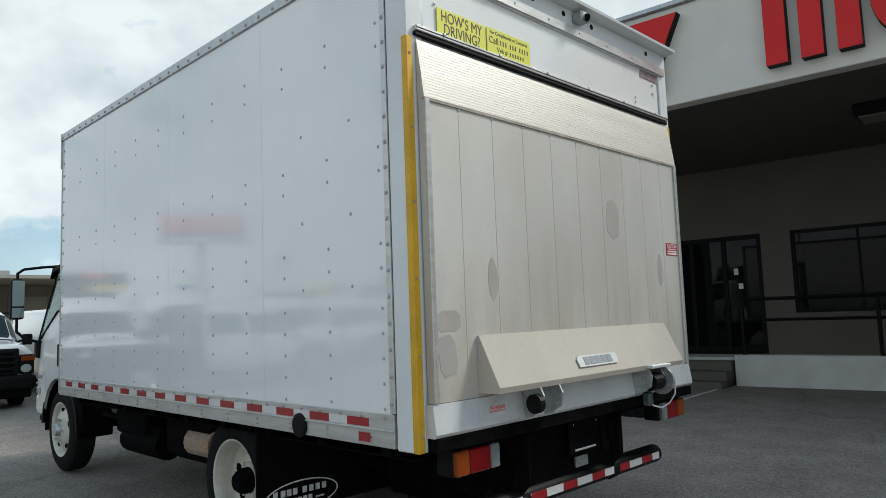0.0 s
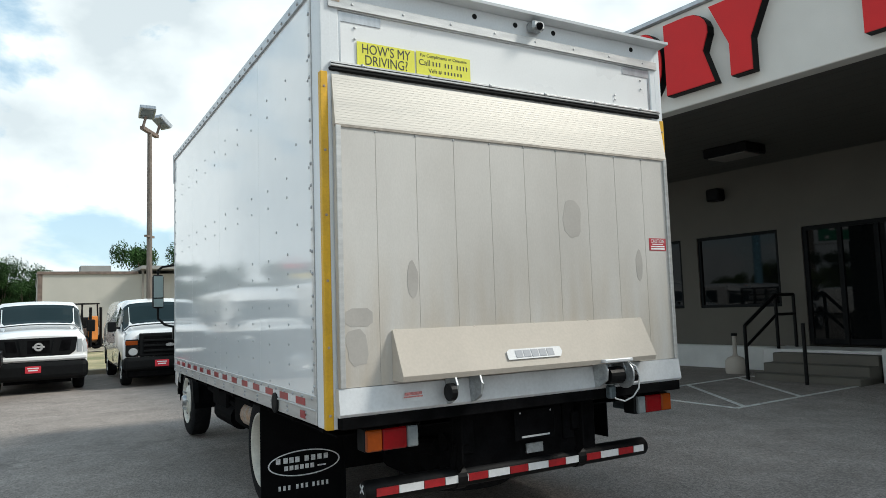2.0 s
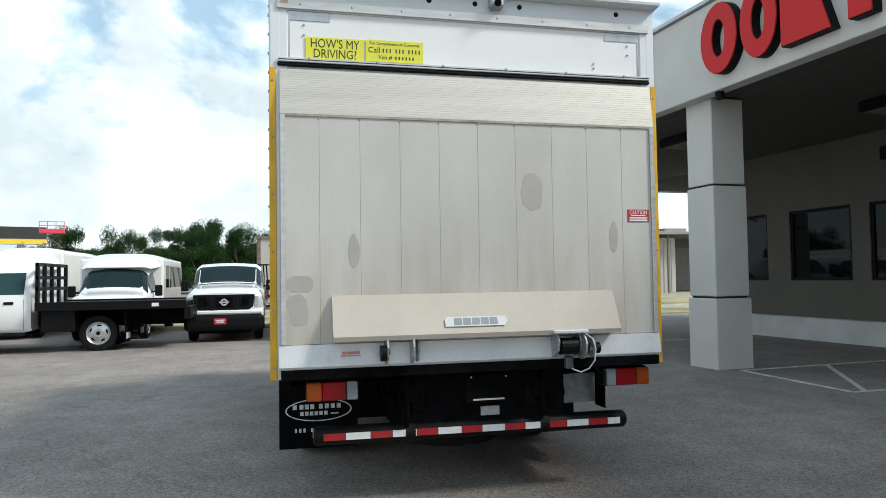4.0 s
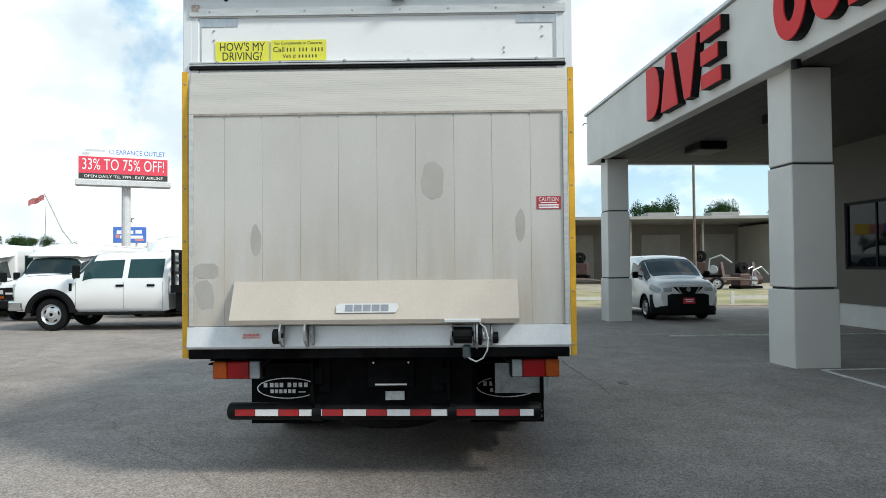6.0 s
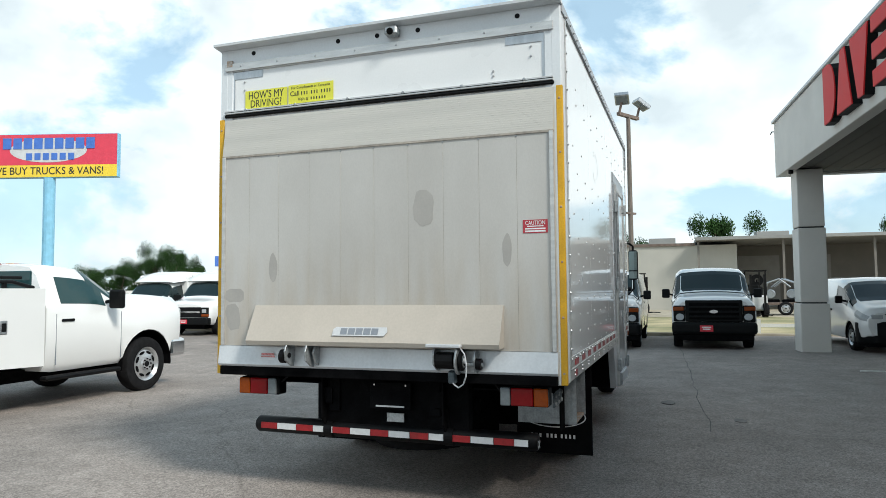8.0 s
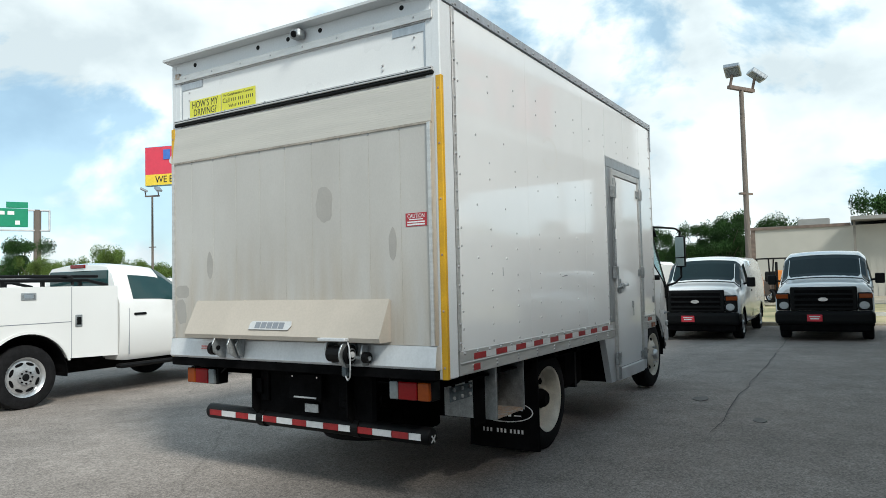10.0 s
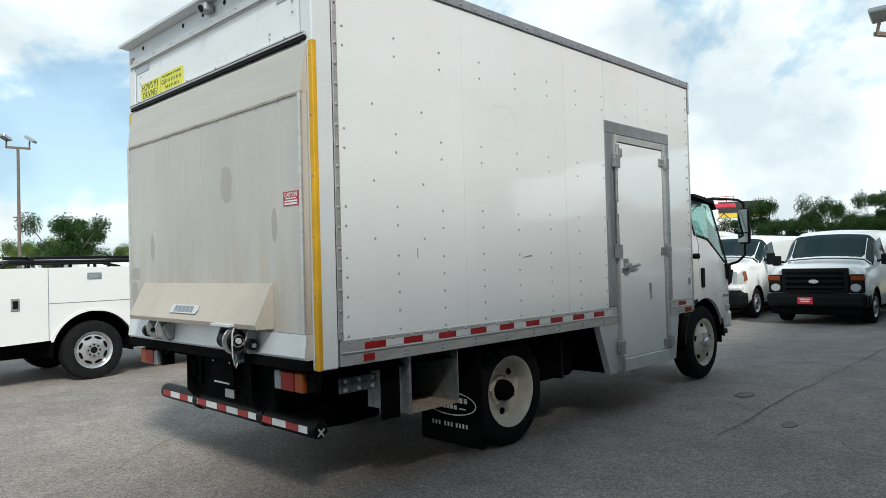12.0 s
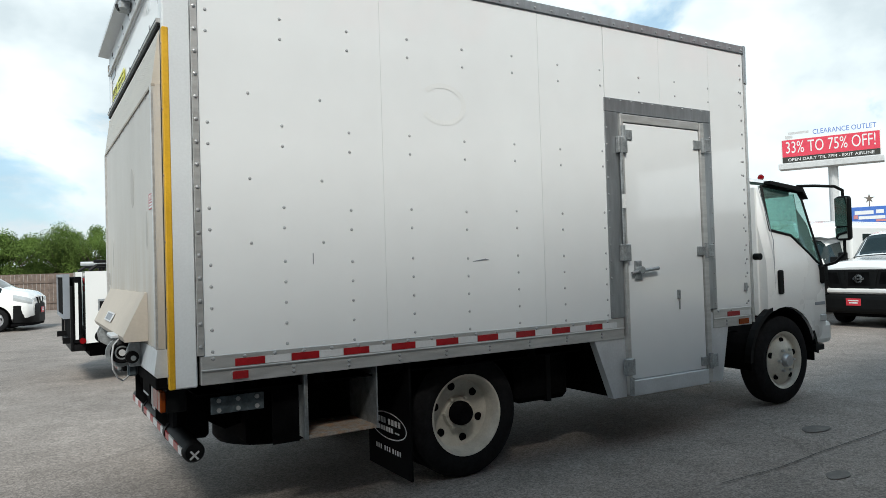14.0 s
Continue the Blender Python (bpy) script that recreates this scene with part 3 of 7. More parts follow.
    if mid is not None:
        part("mullion", box(-0.02, 0.02, -0.02, 0.04, 0.061, h - 0.061), "plastic", w)
door = thing("entrance_door", None)
door.parent = bld
door.location = (10.35, 5.06, 0.5)
fr = box(-0.97, 0.97, -0.03, 0.06, 2.07, 2.15)
for x in (-0.97, -0.36, 0.25, 0.89):
    box(x, x + 0.08, -0.03, 0.06, 0, 2.069, bm=fr)
part("door_frame", fr, "plastic", door, "black metal shopfront frame")
for x0, x1 in ((-0.89, -0.36), (-0.28, 0.25), (0.33, 0.89)):
    part("pane", box(x0, x1, 0, 0.012, 0.1, 2.069), "glass_shop", door)
part("kick_plate", box(-0.89, 0.89, -0.01, 0.03, 0, 0.099), "plastic", door)
part("notice", box(0.45, 0.53, -0.008, -0.002, 1.42, 1.54), "ink_white", door)
part("notice", box(0.52, 0.6, -0.008, -0.002, 1.16, 1.26), "ink_white", door)
# white base, landing, steps and ramp before the wall
part("base_plinth", box(2.2, 8.9, 4.80, 4.998, -0.2, 0.44, 0.015), "white_base", bld, "white-painted low plinth")
part("landing", box(8.95, UL - 3, 4.2, 4.998, -0.2, 0.46, 0.01), "white_base", bld, "white-painted concrete landing")
for i in range(3):
    part("step", box(9.3, 11.0, 3.30 + 0.30 * i, 4.198, -0.2, 0.12 + 0.15 * i - 0.01, 0.01), "stucco_shade", bld, "concrete step")
part("ramp_wall", box(11.05, UL - 3, 3.9, 4.198, -0.2, 0.52, 0.015), "white_base", bld, "white-painted low ramp wall")
def railing(pts, name="handrail"):
    r = thing("handrail", None)
    r.parent = bld
    r["label"] = "black tubular steel handrail"
    top = [(x, y, z + 0.95) for x, y, z in pts]
    low = [(x, y, z + 0.6) for x, y, z in pts]
    part("rail", tube(top, 0.03), "black", r)
    part("rail", tube(low, 0.025), "black", r)
    for p, q in zip(pts, top):
        part("baluster", cyl(p, q, 0.03, 8), "black", r)
railing([(9.25, 3.2, -0.05), (9.25, 4.2, 0.46), (9.25, 4.8, 0.46)])
railing([(11.2, 4.0, 0.5), (13.2, 4.0, 0.5), (15.6, 4.0, 0.5), (18.0, 4.0, 0.5)])
part("baluster", cyl((10.3, 3.1, -0.05), (10.3, 3.1, 0.95), 0.03, 8), "black", bld)
ash = thing("ash_bin", BP @ pose(8.49, 4.05, -0.02), "beige plastic bulb-shaped ash bin beside the handrail", "bin")
part("bowl", lathe([(0.0, 0.0), (0.17, 0.0), (0.185, 0.05), (0.18, 0.24), (0.14, 0.30), (0.05, 0.34), (0.045, 0.36)], 24), "flap", ash, "", 40, pose(0, 0, 0, 90, 0, 0))
part("neck", cyl((0, 0, 0.34), (0, 0, 0.72), 0.04, 12, r2=0.032), "flap", ash)
part("cap", cyl((0, 0, 0.70), (0, 0, 0.75), 0.055, 12), "plastic", ash)
# canopy lights
for u, vv in ((2.85, 1.8), (9.4, 3.0), (6.1, 1.8), (13.8, 2.2)):
    c = thing("canopy_light", None)
    c.parent = bld
    c.location = (u, vv, 3.925)
    part("housing", box(-0.4, 0.4, -0.3, 0.3, -0.16, 0.0, 0.02), "black", c, "dark square canopy light housing")
    part("diffuser", box(-0.34, 0.34, -0.24, 0.24, -0.175, -0.162), "shade_wall", c)
part("wall_lamp", box(7.6, 7.9, 4.75, 4.998, 3.35, 3.6, 0.03), "black", bld)
part("wall_camera", cyl((1.02, 0.1, 3.80), (1.02, 0.1, 3.88), 0.05, 10), "black", bld)
part("wall_camera", cyl((9.1, 0.1, 3.78), (9.1, 0.1, 3.88), 0.06, 10), "black", bld)
tube_bm = tube([(0.0, 0.1, 4.95), (-0.25, 0.0, 5.0), (-0.3, -0.02, 4.95)], 0.012, 6)
part("conduit", tube_bm, "black", bld)

# sign blocks on the fascia: plain red slabs with black returns
def sign_block(shape, u0, u1):
    s = thing("sign_block", BP @ pose(u0, 0, 4.04), "plain red raised sign block with black returns on the fascia", "sign", "sign blocks on the fascia")
    w, h = u1 - u0, 0.96
    def arc(cx, cy, rx, ry, a0, a1, n=8):
        return [(cx + rx * math.cos(radians(a0 + (a1 - a0) * i / n)), cy + ry * math.sin(radians(a0 + (a1 - a0) * i / n))) for i in range(n + 1)]
    out = {
        "half": [(0, 0), *arc(w * 0.45, h / 2, w * 0.55, h / 2, -90, 90), (0, h)],
        "peak": [(0, 0), (w, 0), (w * 0.64, h), (w * 0.36, h)],
        "dip": [(0, h), (w * 0.36, 0), (w * 0.64, 0), (w, h)],
        "slab": [(0, 0), (w, 0), (w, h), (0, h)],
        "fork": [(w * 0.32, 0), (w * 0.68, 0), (w * 0.68, h * 0.42), (w, h), (0, h), (w * 0.32, h * 0.42)],
        "bow": [(0, 0), (w, 0), (w * 0.8, h * 0.45), *arc(w * 0.5, h * 0.72, w * 0.42, h * 0.28, -30, 90, 6), (0, h)],
    }.get(shape)
    def slabs(d0, d1, k):
        """The shape's outline pushed from d0 to d1 and drawn in by k; an oval has an open middle, a stack is of bars."""
        if shape == "oval":
            bm, n = bmesh.new(), 32
            rings = [[bm.verts.new((w / 2 * (1 + f * math.cos(2 * math.pi * i / n)), d, h / 2 * (1 + g * math.sin(2 * math.pi * i / n)))) for i in range(n)]
                     for f, g, d in ((k, k, d0), (k, k, d1), (0.36 / k, 0.52 / k, d1), (0.36 / k, 0.52 / k, d0))]
            for p, q in zip(rings, rings[1:] + rings[:1]):
                for i in range(n):
                    bm.faces.new((p[i], p[(i + 1) % n], q[(i + 1) % n], q[i]))
            return [bm]
        if shape == "rungs":
            return [box(0, w * (k if i != 1 else k * 0.86), d0, d1, h * (0.385 * i), h * (0.385 * i + 0.23 * k)) for i in range(3)]
        if shape == "posts":
            return [box(w * 0.38 * i, w * (0.38 * i + 0.24 * k), d0, d1, 0, h * k) for i in range(3)]
        return [prism([(w / 2 + (x - w / 2) * k, h / 2 + (z - h / 2) * k) for x, z in out], "y", d0, d1)]
    for bm in slabs(-0.13, -0.002, 1.0):
        part("return", bm, "plastic", s, "black side return")
    for bm in slabs(-0.15, -0.131, 0.985):
        part("face", bm, "sign_red", s)
for shape, a, b in (("half", 4.62, 5.26), ("peak", 5.32, 6.06), ("dip", 6.04, 6.84), ("rungs", 6.96, 7.62), ("oval", 9.04, 9.74), ("oval", 9.80, 10.42), ("bow", 10.47, 11.18), ("fork", 11.15, 11.93),
                    ("posts", 12.91, 13.86), ("oval", 13.95, 14.65), ("slab", 14.72, 15.4), ("oval", 15.45, 16.15), ("bow", 16.2, 16.9), ("half", 16.95, 17.6)):
    sign_block(shape, a, b)

# ---- box truck ----
TRUCK = pose(-2.1, 3.26, 0, 0, 0, -0.8)
truck = thing("box_truck", TRUCK, "white delivery box truck with a folded aluminium lift gate", "truck")
HW, LEN, ZB, ZT = 1.222, 4.66, 0.80, 3.11

def dome(r, h, seg=8):
    b = bmesh.new()
    c = b.verts.new((0, 0, h))
    r1 = [b.verts.new((r * 0.7 * math.cos(2 * math.pi * i / seg), r * 0.7 * math.sin(2 * math.pi * i / seg), h * 0.75)) for i in range(seg)]
    r2 = [b.verts.new((r * math.cos(2 * math.pi * i / seg), r * math.sin(2 * math.pi * i / seg), 0)) for i in range(seg)]
    for i in range(seg):
        j = (i + 1) % seg
        b.faces.new((c, r1[i], r1[j]))
        b.faces.new((r1[i], r2[i], r2[j], r1[j]))
    return b

def domes(points, normal, r=0.009, h=0.006):
    """Rivet heads at the points, standing out along one axis."""
    bm = bmesh.new()
    m = Vector(normal).to_track_quat("Z", "Y").to_matrix().to_4x4()
    tmp = dome(r, h, 6)
    me = bpy.data.meshes.new("tmp")
    tmp.to_mesh(me)
    tmp.free()
    for p in points:
        n0 = len(bm.verts)
        bm.from_mesh(me)
        bm.verts.ensure_lookup_table()
        mm = Matrix.Translation(p) @ m
        for v in bm.verts[n0:]:
            v.co = mm @ v.co
    bpy.data.meshes.remove(me)
    return bm

def side_wall(s):
    """One side of the box: panels butted with fine seams, rails, posts, rivets and tape. s: -1 driver's side, 1 kerb side."""
    nm = "driver" if s < 0 else "kerb"
    y1, y0 = s * HW, s * (HW - 0.035)
    ya, yb = min(y0, y1), max(y0, y1)
    w = thing("side_wall", None)
    w.parent = truck
    w["label"] = "white riveted side wall of the box"
    edges = [-0.17, -1.20, -2.38, -3.55, -LEN + 0.10]
    dz0 = 2.53
    for a, b in zip(edges, edges[1:]):
        if s > 0 and b < -3.0:
            # round the doorway
            if a > -2.98:
                part("panel", box(-2.975, a - 0.002, ya, yb, ZB + 0.14, ZT - 0.05), "panel", w)
                a = -2.98
            if b < -4.12:
                part("panel", box(b + 0.002, -4.122, ya, yb, ZB + 0.14, ZT - 0.05), "panel", w)
                b = -4.12
            part("panel", box(b, a - 0.002, ya, yb, dz0, ZT - 0.05), "panel", w)
        else:
            part("panel", box(b + 0.0008, a - 0.0008, ya, yb, ZB + 0.14, ZT - 0.05), "panel", w)
    o = lambda d: s * (HW + d)
    def slab(name, x0, x1, z0, z1, d0, d1, material, label="", bev=0.0):
        a, b = sorted((o(d0), o(d1)))
        return part(name, box(x0, x1, a, b, z0, z1, bev), material, w, label)
    slab("top_rail", -LEN + 0.06, -0.02, ZT - 0.055, ZT + 0.01, -0.04, 0.012, "alu_dark", "grey aluminium top rail", 0.004)
    # rub rail with ledge
    spans = [(-LEN + 0.11, -0.15)] if s < 0 else [(-3.09, -0.15), (-LEN + 0.11, -4.07)]
    for a, b in spans:
        slab("bottom_rail", a, b, ZB + 0.005, ZB + 0.152, -0.04, 0.004, "alu", "aluminium rub rail", 0.003)
        slab("rail_ledge", a, b, ZB + 0.074, ZB + 0.083, 0.004, 0.012, "alu", "", 0.002)
    slab("rear_trim", -0.168, -0.135, ZB + 0.155, ZT - 0.056, 0.0, 0.010, "alu", "riveted aluminium trim strip", 0.002)
    slab("rear_post", -0.134, -0.002, ZB, ZT, -0.10, 0.004, "post", "white rear corner post", 0.006)
    # rounded front corner post
    r = 0.10
    pts = [(-LEN + 0.10, HW + 0.006), (-LEN + 0.10, HW - 0.05), (-LEN + 0.05, HW - 0.09), (-LEN + 0.0, HW - 0.10)]
    pts += [(-LEN + r - r * math.sin(radians(a)), HW - r + (r + 0.006) * math.cos(radians(a))) for a in (75, 60, 45, 30, 15, 0)]
    part("front_post", prism([(x, s * y) for x, y in pts], "z", ZB + 0.02, ZT - 0.02), "alu", w, "bright aluminium front corner post", 25)
    cap = [(x, s * (y + 0.01)) for x, y in pts]
    part("corner_cap", prism(cap, "z", ZT - 0.30, ZT + 0.012), "alu_dark", w)
    # rivets: pairs of rows at even steps, from the floor up
    pts = []
    xs = [-0.21 - 0.39 * i for i in range(12)]
    zs = [0.97, 1.08, 1.19, 1.30, 1.41, 1.59, 1.70, 2.03, 2.14, 2.25 + 0.36, 2.72]
    for i, x in enumerate(xs):
        for z in zs:
            if s > 0 and -4.15 < x < -2.95 and z < 2.56:
                continue
            if x > -LEN + 0.12:
                pts.append((x + 0.0, o(0.0), z + (0.01 if i % 2 else 0)))
    for z in (1.52, 2.31, 1.86):
        for x in (-0.42, -0.82):
            pts.append((x, o(0.0), z))
    part("rivet_field", domes(pts, (0, s, 0), 0.0095, 0.005), "rivet_white", w, kind="stuff")
    pts = [(-0.152, o(0.010), ZB + 0.20 + 0.115 * i) for i in range(19)]
    pts += [(-0.185 - 0.145 * i, o(0.012), ZT - 0.03) for i in range(31)]
    for a, b in spans:
        n = int((b - a) / 0.16)
        for i in range(n):
            x = b - 0.06 - 0.16 * i
            pts.append((x, o(0.004), ZB + 0.135))
            if i % 2 == 0:
                pts += [(x - 0.1, o(0.004), ZB + 0.03), (x - 0.1, o(0.004), ZB + 0.055)]
    pts += [(-LEN + 0.14, o(0.0), ZB + 0.20 + 0.115 * i) for i in range(19)]
    part("edge_rivets", domes(pts, (0, s, 0), 0.011, 0.008), "rivet", w, kind="stuff")
    # tape, red and white in turn
    for a, b in spans:
        x = b - 0.17
        while x - 0.16 > a - 0.02:
            slab("red_tape", x - 0.155, x, ZB + 0.088, ZB + 0.126, 0.004, 0.0065, "red_tape", "red reflective tape")
            if x - 0.30 > a:
                slab("white_tape", x - 0.295, x - 0.157, ZB + 0.088, ZB + 0.126, 0.004, 0.006, "white_tape", "white reflective tape")
            x -= 0.30
        if b > -1:
            slab("red_tape", b - 0.235, b - 0.155, ZB + 0.022, ZB + 0.062, 0.0085, 0.0125, "red_tape")
    return w

side_wall(-1)
wall_k = side_wall(1)
part("box_roof", box(-LEN + 0.03, -0.01, -HW + 0.045, HW - 0.045, ZT - 0.06, ZT + 0.004), "white", truck)
part("box_front", box(-LEN - 0.0, -LEN + 0.04, -HW + 0.101, HW - 0.101, ZB, ZT - 0.061), "white", truck)
part("top_front_rail", box(-LEN - 0.012, -LEN + 0.03, -HW + 0.1, HW - 0.1, ZT - 0.06, ZT + 0.01), "alu_dark", truck)
part("box_floor", box(-LEN + 0.05, -0.12, -HW + 0.04, HW - 0.04, ZB + 0.02, ZB + 0.12), "chassis", truck)
# scratch and ghost of an old decal on the kerb side
part("scratch", prism([(-1.83, 1.395), (-1.90, 1.405), (-1.93, 1.397), (-1.80, 1.388)], "y", HW, HW + 0.002), "ink_grey", wall_k)
ghost = bmesh.new()
for i in range(30):
    a, b = radians(40 + 9.6 * i), radians(40 + 9.6 * (i + 1))
    q = [(0.17 * math.cos(a), 0.13 * math.sin(a)), (0.17 * math.cos(b), 0.13 * math.sin(b)), (0.135 * math.cos(b), 0.10 * math.sin(b)), (0.135 * math.cos(a), 0.10 * math.sin(a))]
    ghost.faces.new([ghost.verts.new((x, 0.0, z)) for x, z in q])
part("decal_ghost", ghost, "ghost", wall_k, "faint yellowed trace of an old decal", m=pose(-1.62, HW + 0.0012, 2.36))
part("scuff", box(-0.76, -0.755, HW, HW + 0.002, 1.40, 1.46), "ink_grey", wall_k)

# ---- rear frame, header and roll-up door ----
rear = thing("rear_frame", None)
rear.parent = truck
rear["label"] = "white steel rear door frame"
for s in (-1, 1):
    a, b = sorted((s * (HW + 0.002), s * (HW - 0.055)))
    part("rear_jamb", box(-0.10, -0.001, a, b, ZB + 0.02, ZT - 0.02, 0.004), "post", rear)
part("header", box(-0.10, 0.0, -HW + 0.056, HW - 0.056, 2.94, ZT - 0.01, 0.003), "post", rear, "white steel header")
part("drip_lip", prism([(-0.02, ZT - 0.012), (0.075, ZT + 0.0), (0.078, ZT + 0.016), (-0.02, ZT + 0.02)], "y", -HW - 0.012, HW + 0.012), "post", rear, "projecting drip lip")
part("header_strip", box(0.0, 0.012, -HW + 0.04, HW - 0.04, 2.945, 2.998, 0.002), "alu", rear, "riveted aluminium strip")
part("strip_rivets", domes([(0.012, -1.05 + 0.30 * i, 2.975) for i in range(8)], (1, 0, 0), 0.008, 0.005), "rivet", rear, kind="stuff")
for y in (-0.95, -0.28, 0.01, 0.30, 0.96):
    part("marker_hole", cyl((-0.01, y, 3.058), (0.003, y, 3.058), 0.016, 12), "plastic", rear)
camr = part("reversing_camera", box(0.0, 0.075, 0.09, 0.18, 3.025, 3.085, 0.012), "galv", rear, "small grey reversing camera")
part("lens", cyl((0.07, 0.135, 3.05), (0.082, 0.135, 3.043), 0.022, 12), "plastic", camr)
part("rust_spot", box(0.0005, 0.0135, -1.165, -1.12, 2.975, 3.02), "rust", rear)
roll = part("roll_up_door", box(-0.07, -0.012, -HW + 0.057, HW - 0.057, 1.0, 2.939), "white", rear, "white roll-up door top panel")
for s in (-1, 1):
    a, b = sorted((s * 1.165, s * 1.11))
    part("door_edge", box(-0.012, -0.008, a, b, 2.66, 2.937), "alu_dark", roll)
    a, b = sorted((s * 1.11, s * 0.88))
    part("door_edge", box(-0.012, -0.008, a, b, 2.885, 2.937), "alu_dark", roll)
part("panel_rivets", domes([(-0.008, y, z) for y, z in ((-1.03, 2.86), (-1.03, 2.80), (1.04, 2.86), (1.04, 2.80), (0.80, 2.70), (0.80, 2.73))], (1, 0, 0), 0.008, 0.005), "rivet", roll, kind="stuff")
part("bottom_seal", box(-0.012, 0.014, -HW + 0.04, HW - 0.04, 2.608, 2.629, 0.005), "plastic", roll, "black rubber bottom seal")
part("seal_rail", box(-0.012, 0.020, -HW + 0.045, HW - 0.045, 2.630, 2.656, 0.003), "alu", roll, "grey aluminium bottom rail")
part("rail_groove", box(0.0185, 0.0215, -HW + 0.046, HW - 0.046, 2.641, 2.645), "plastic", roll)
part("seal_screws", domes([(0.020, -1.0 + 0.4 * i, 2.650) for i in range(6)], (1, 0, 0), 0.012, 0.006), "galv", roll, kind="stuff")
# stickers
st = part("sticker", box(-0.008, -0.004, -1.02, -0.68, 2.66, 2.79), "sticker", roll, "yellow sticker with black words")
part("lettering", letters("HOW'S MY", 0.075, 0.001, width=0.285), "ink", st, m=facing(-0.0035, -0.85, 2.752))
part("lettering", letters("DRIVING?", 0.075, 0.001, width=0.25), "ink", st, m=facing(-0.0035, -0.85, 2.692))
st = part("sticker", box(-0.008, -0.004, -0.668, -0.32, 2.665, 2.795), "sticker", roll, "yellow sticker with printed bars")
part("lettering", letters("For Compliments or Concerns", 0.026, 0.001, width=0.30), "ink", st, m=facing(-0.0035, -0.494, 2.774))
part("lettering", letters("Call", 0.048, 0.001), "ink", st, m=facing(-0.0035, -0.618, 2.733))
digits = [0.0, 0.021, 0.042, 0.078, 0.099, 0.120, 0.156, 0.177, 0.198, 0.219]
for d in digits:
    part("bar", bars([(-0.082 + d, -0.075 + d, -0.012, 0.012)], 0.001), "ink", st, m=facing(-0.004, -0.485, 2.733))
part("lettering", letters("Veh #", 0.034, 0.001), "ink", st, m=facing(-0.0035, -0.552, 2.691))
for i in range(6):
    part("bar", bars([(0.021 * i, 0.021 * i + 0.008, -0.009, 0.009)], 0.001), "ink", st, m=facing(-0.004, -0.492, 2.691))

# ---- lift gate ----
gate = thing("lift_gate", None)
gate.parent = truck
gate["label"] = "folded aluminium lift-gate platform"
seams = [-1.17, -0.95, -0.715, -0.478, -0.24, 0.0, 0.24, 0.478, 0.712, 0.95, 1.15, 1.18]
for a, b in zip(seams, seams[1:]):
    part("plank", box(0.006, 0.040, a + 0.0009, b - 0.0009, 1.0, 2.32, 0.001), "plank", gate)
part("platform_core", box(0.004, 0.0386, -1.165, 1.178, 1.002, 2.318), "grime", gate)
ramp = prism([(0.004, 2.32), (0.046, 2.32), (0.030, 2.44), (0.008, 2.59), (0.004, 2.59)], "y", -1.17, 1.18)
edge = part("ramp_edge", ramp, "plank_rib", gate, "ribbed tapered ramp edge")
def slope_x(z):
    return 0.046 - (z - 2.32) * (0.016 / 0.12) if z < 2.44 else 0.030 - (z - 2.44) * (0.022 / 0.15)
for i in range(18):
    z = 2.328 + 0.0142 * i
    lo, hi = slope_x(z), slope_x(z + 0.009)
    part("rib", prism([(lo - 0.002, z), (lo + 0.0004, z + 0.0008), (hi + 0.0004, z + 0.0082), (hi - 0.002, z + 0.009)], "y", -1.165, 1.175), "plank_rib", edge)
part("hinge_seam", box(0.030, 0.0468, -1.17, 1.18, 2.308, 2.322), "grime", gate, "grimy hinge seam")
part("seam_rivets", domes([(0.040, y, 2.30) for y in seams[1:-1]], (1, 0, 0), 0.008, 0.005), "rivet", gate, kind="stuff")
for s in (-1, 1):
    y = -1.155 if s < 0 else 1.165
    part("edge_bar", box(0.034, 0.052, y - 0.014, y + 0.014, 1.0, 2.315, 0.003), "alu", gate)
part("sill", prism([(-0.09, 0.86), (0.05, 0.86), (0.062, 0.875), (0.045, 0.998), (-0.09, 0.998)], "y", -1.18, 1.185), "steel_white", gate, "pale steel sill")
part("sill_channel", box(-0.08, 0.055, -1.17, 1.175, 0.80, 0.858, 0.005), "chassis", gate)
for s in (-1, 1):
    a, b = sorted((s * (HW + 0.008), s * (HW - 0.032)))
    ys = part("corner_guard", box(*((-0.030, 0.006) if s < 0 else (-0.030, 0.001)), a, b, 0.80, 2.60, 0.004), "yellow", gate, "yellow rubber edge guard")
    part("guard_screws", domes([(0.006 if s < 0 else 0.001, (a + b) / 2, 0.87 + 0.33 * i) for i in range(6)], (1, 0, 0), 0.008, 0.004), "rust", ys, kind="stuff")
# worn patches
def blot(y, z, ry, rz, n=14, sq=2.0, seed=0, tilt=0):
    r = random.Random(seed)
    pts = []
    for i in range(n):
        a = 2 * math.pi * i / n
        c, s = math.cos(a), math.sin(a)
        k = (abs(c) ** sq + abs(s) ** sq) ** (-1 / sq) * r.uniform(0.93, 1.07)
        yy, zz = c * k * ry, s * k * rz
        pts.append((y + yy * math.cos(tilt) - zz * math.sin(tilt), z + yy * math.sin(tilt) + zz * math.cos(tilt)))
    return prism(pts, "x", 0.0395, 0.0412)
for args in ((0.345, 1.89, 0.07, 0.115, 20, 2.5, 1), (-0.755, 1.53, 0.032, 0.10, 16, 2, 2), (0.885, 1.61, 0.03, 0.10, 16, 2, 3), (-1.06, 1.345, 0.075, 0.047, 12, 8, 4, -0.03), (-1.075, 1.195, 0.055, 0.085, 12, 8, 5, 0.18)):
    part("worn_patch", blot(*args), "smudge", gate, "dull grey worn patch")
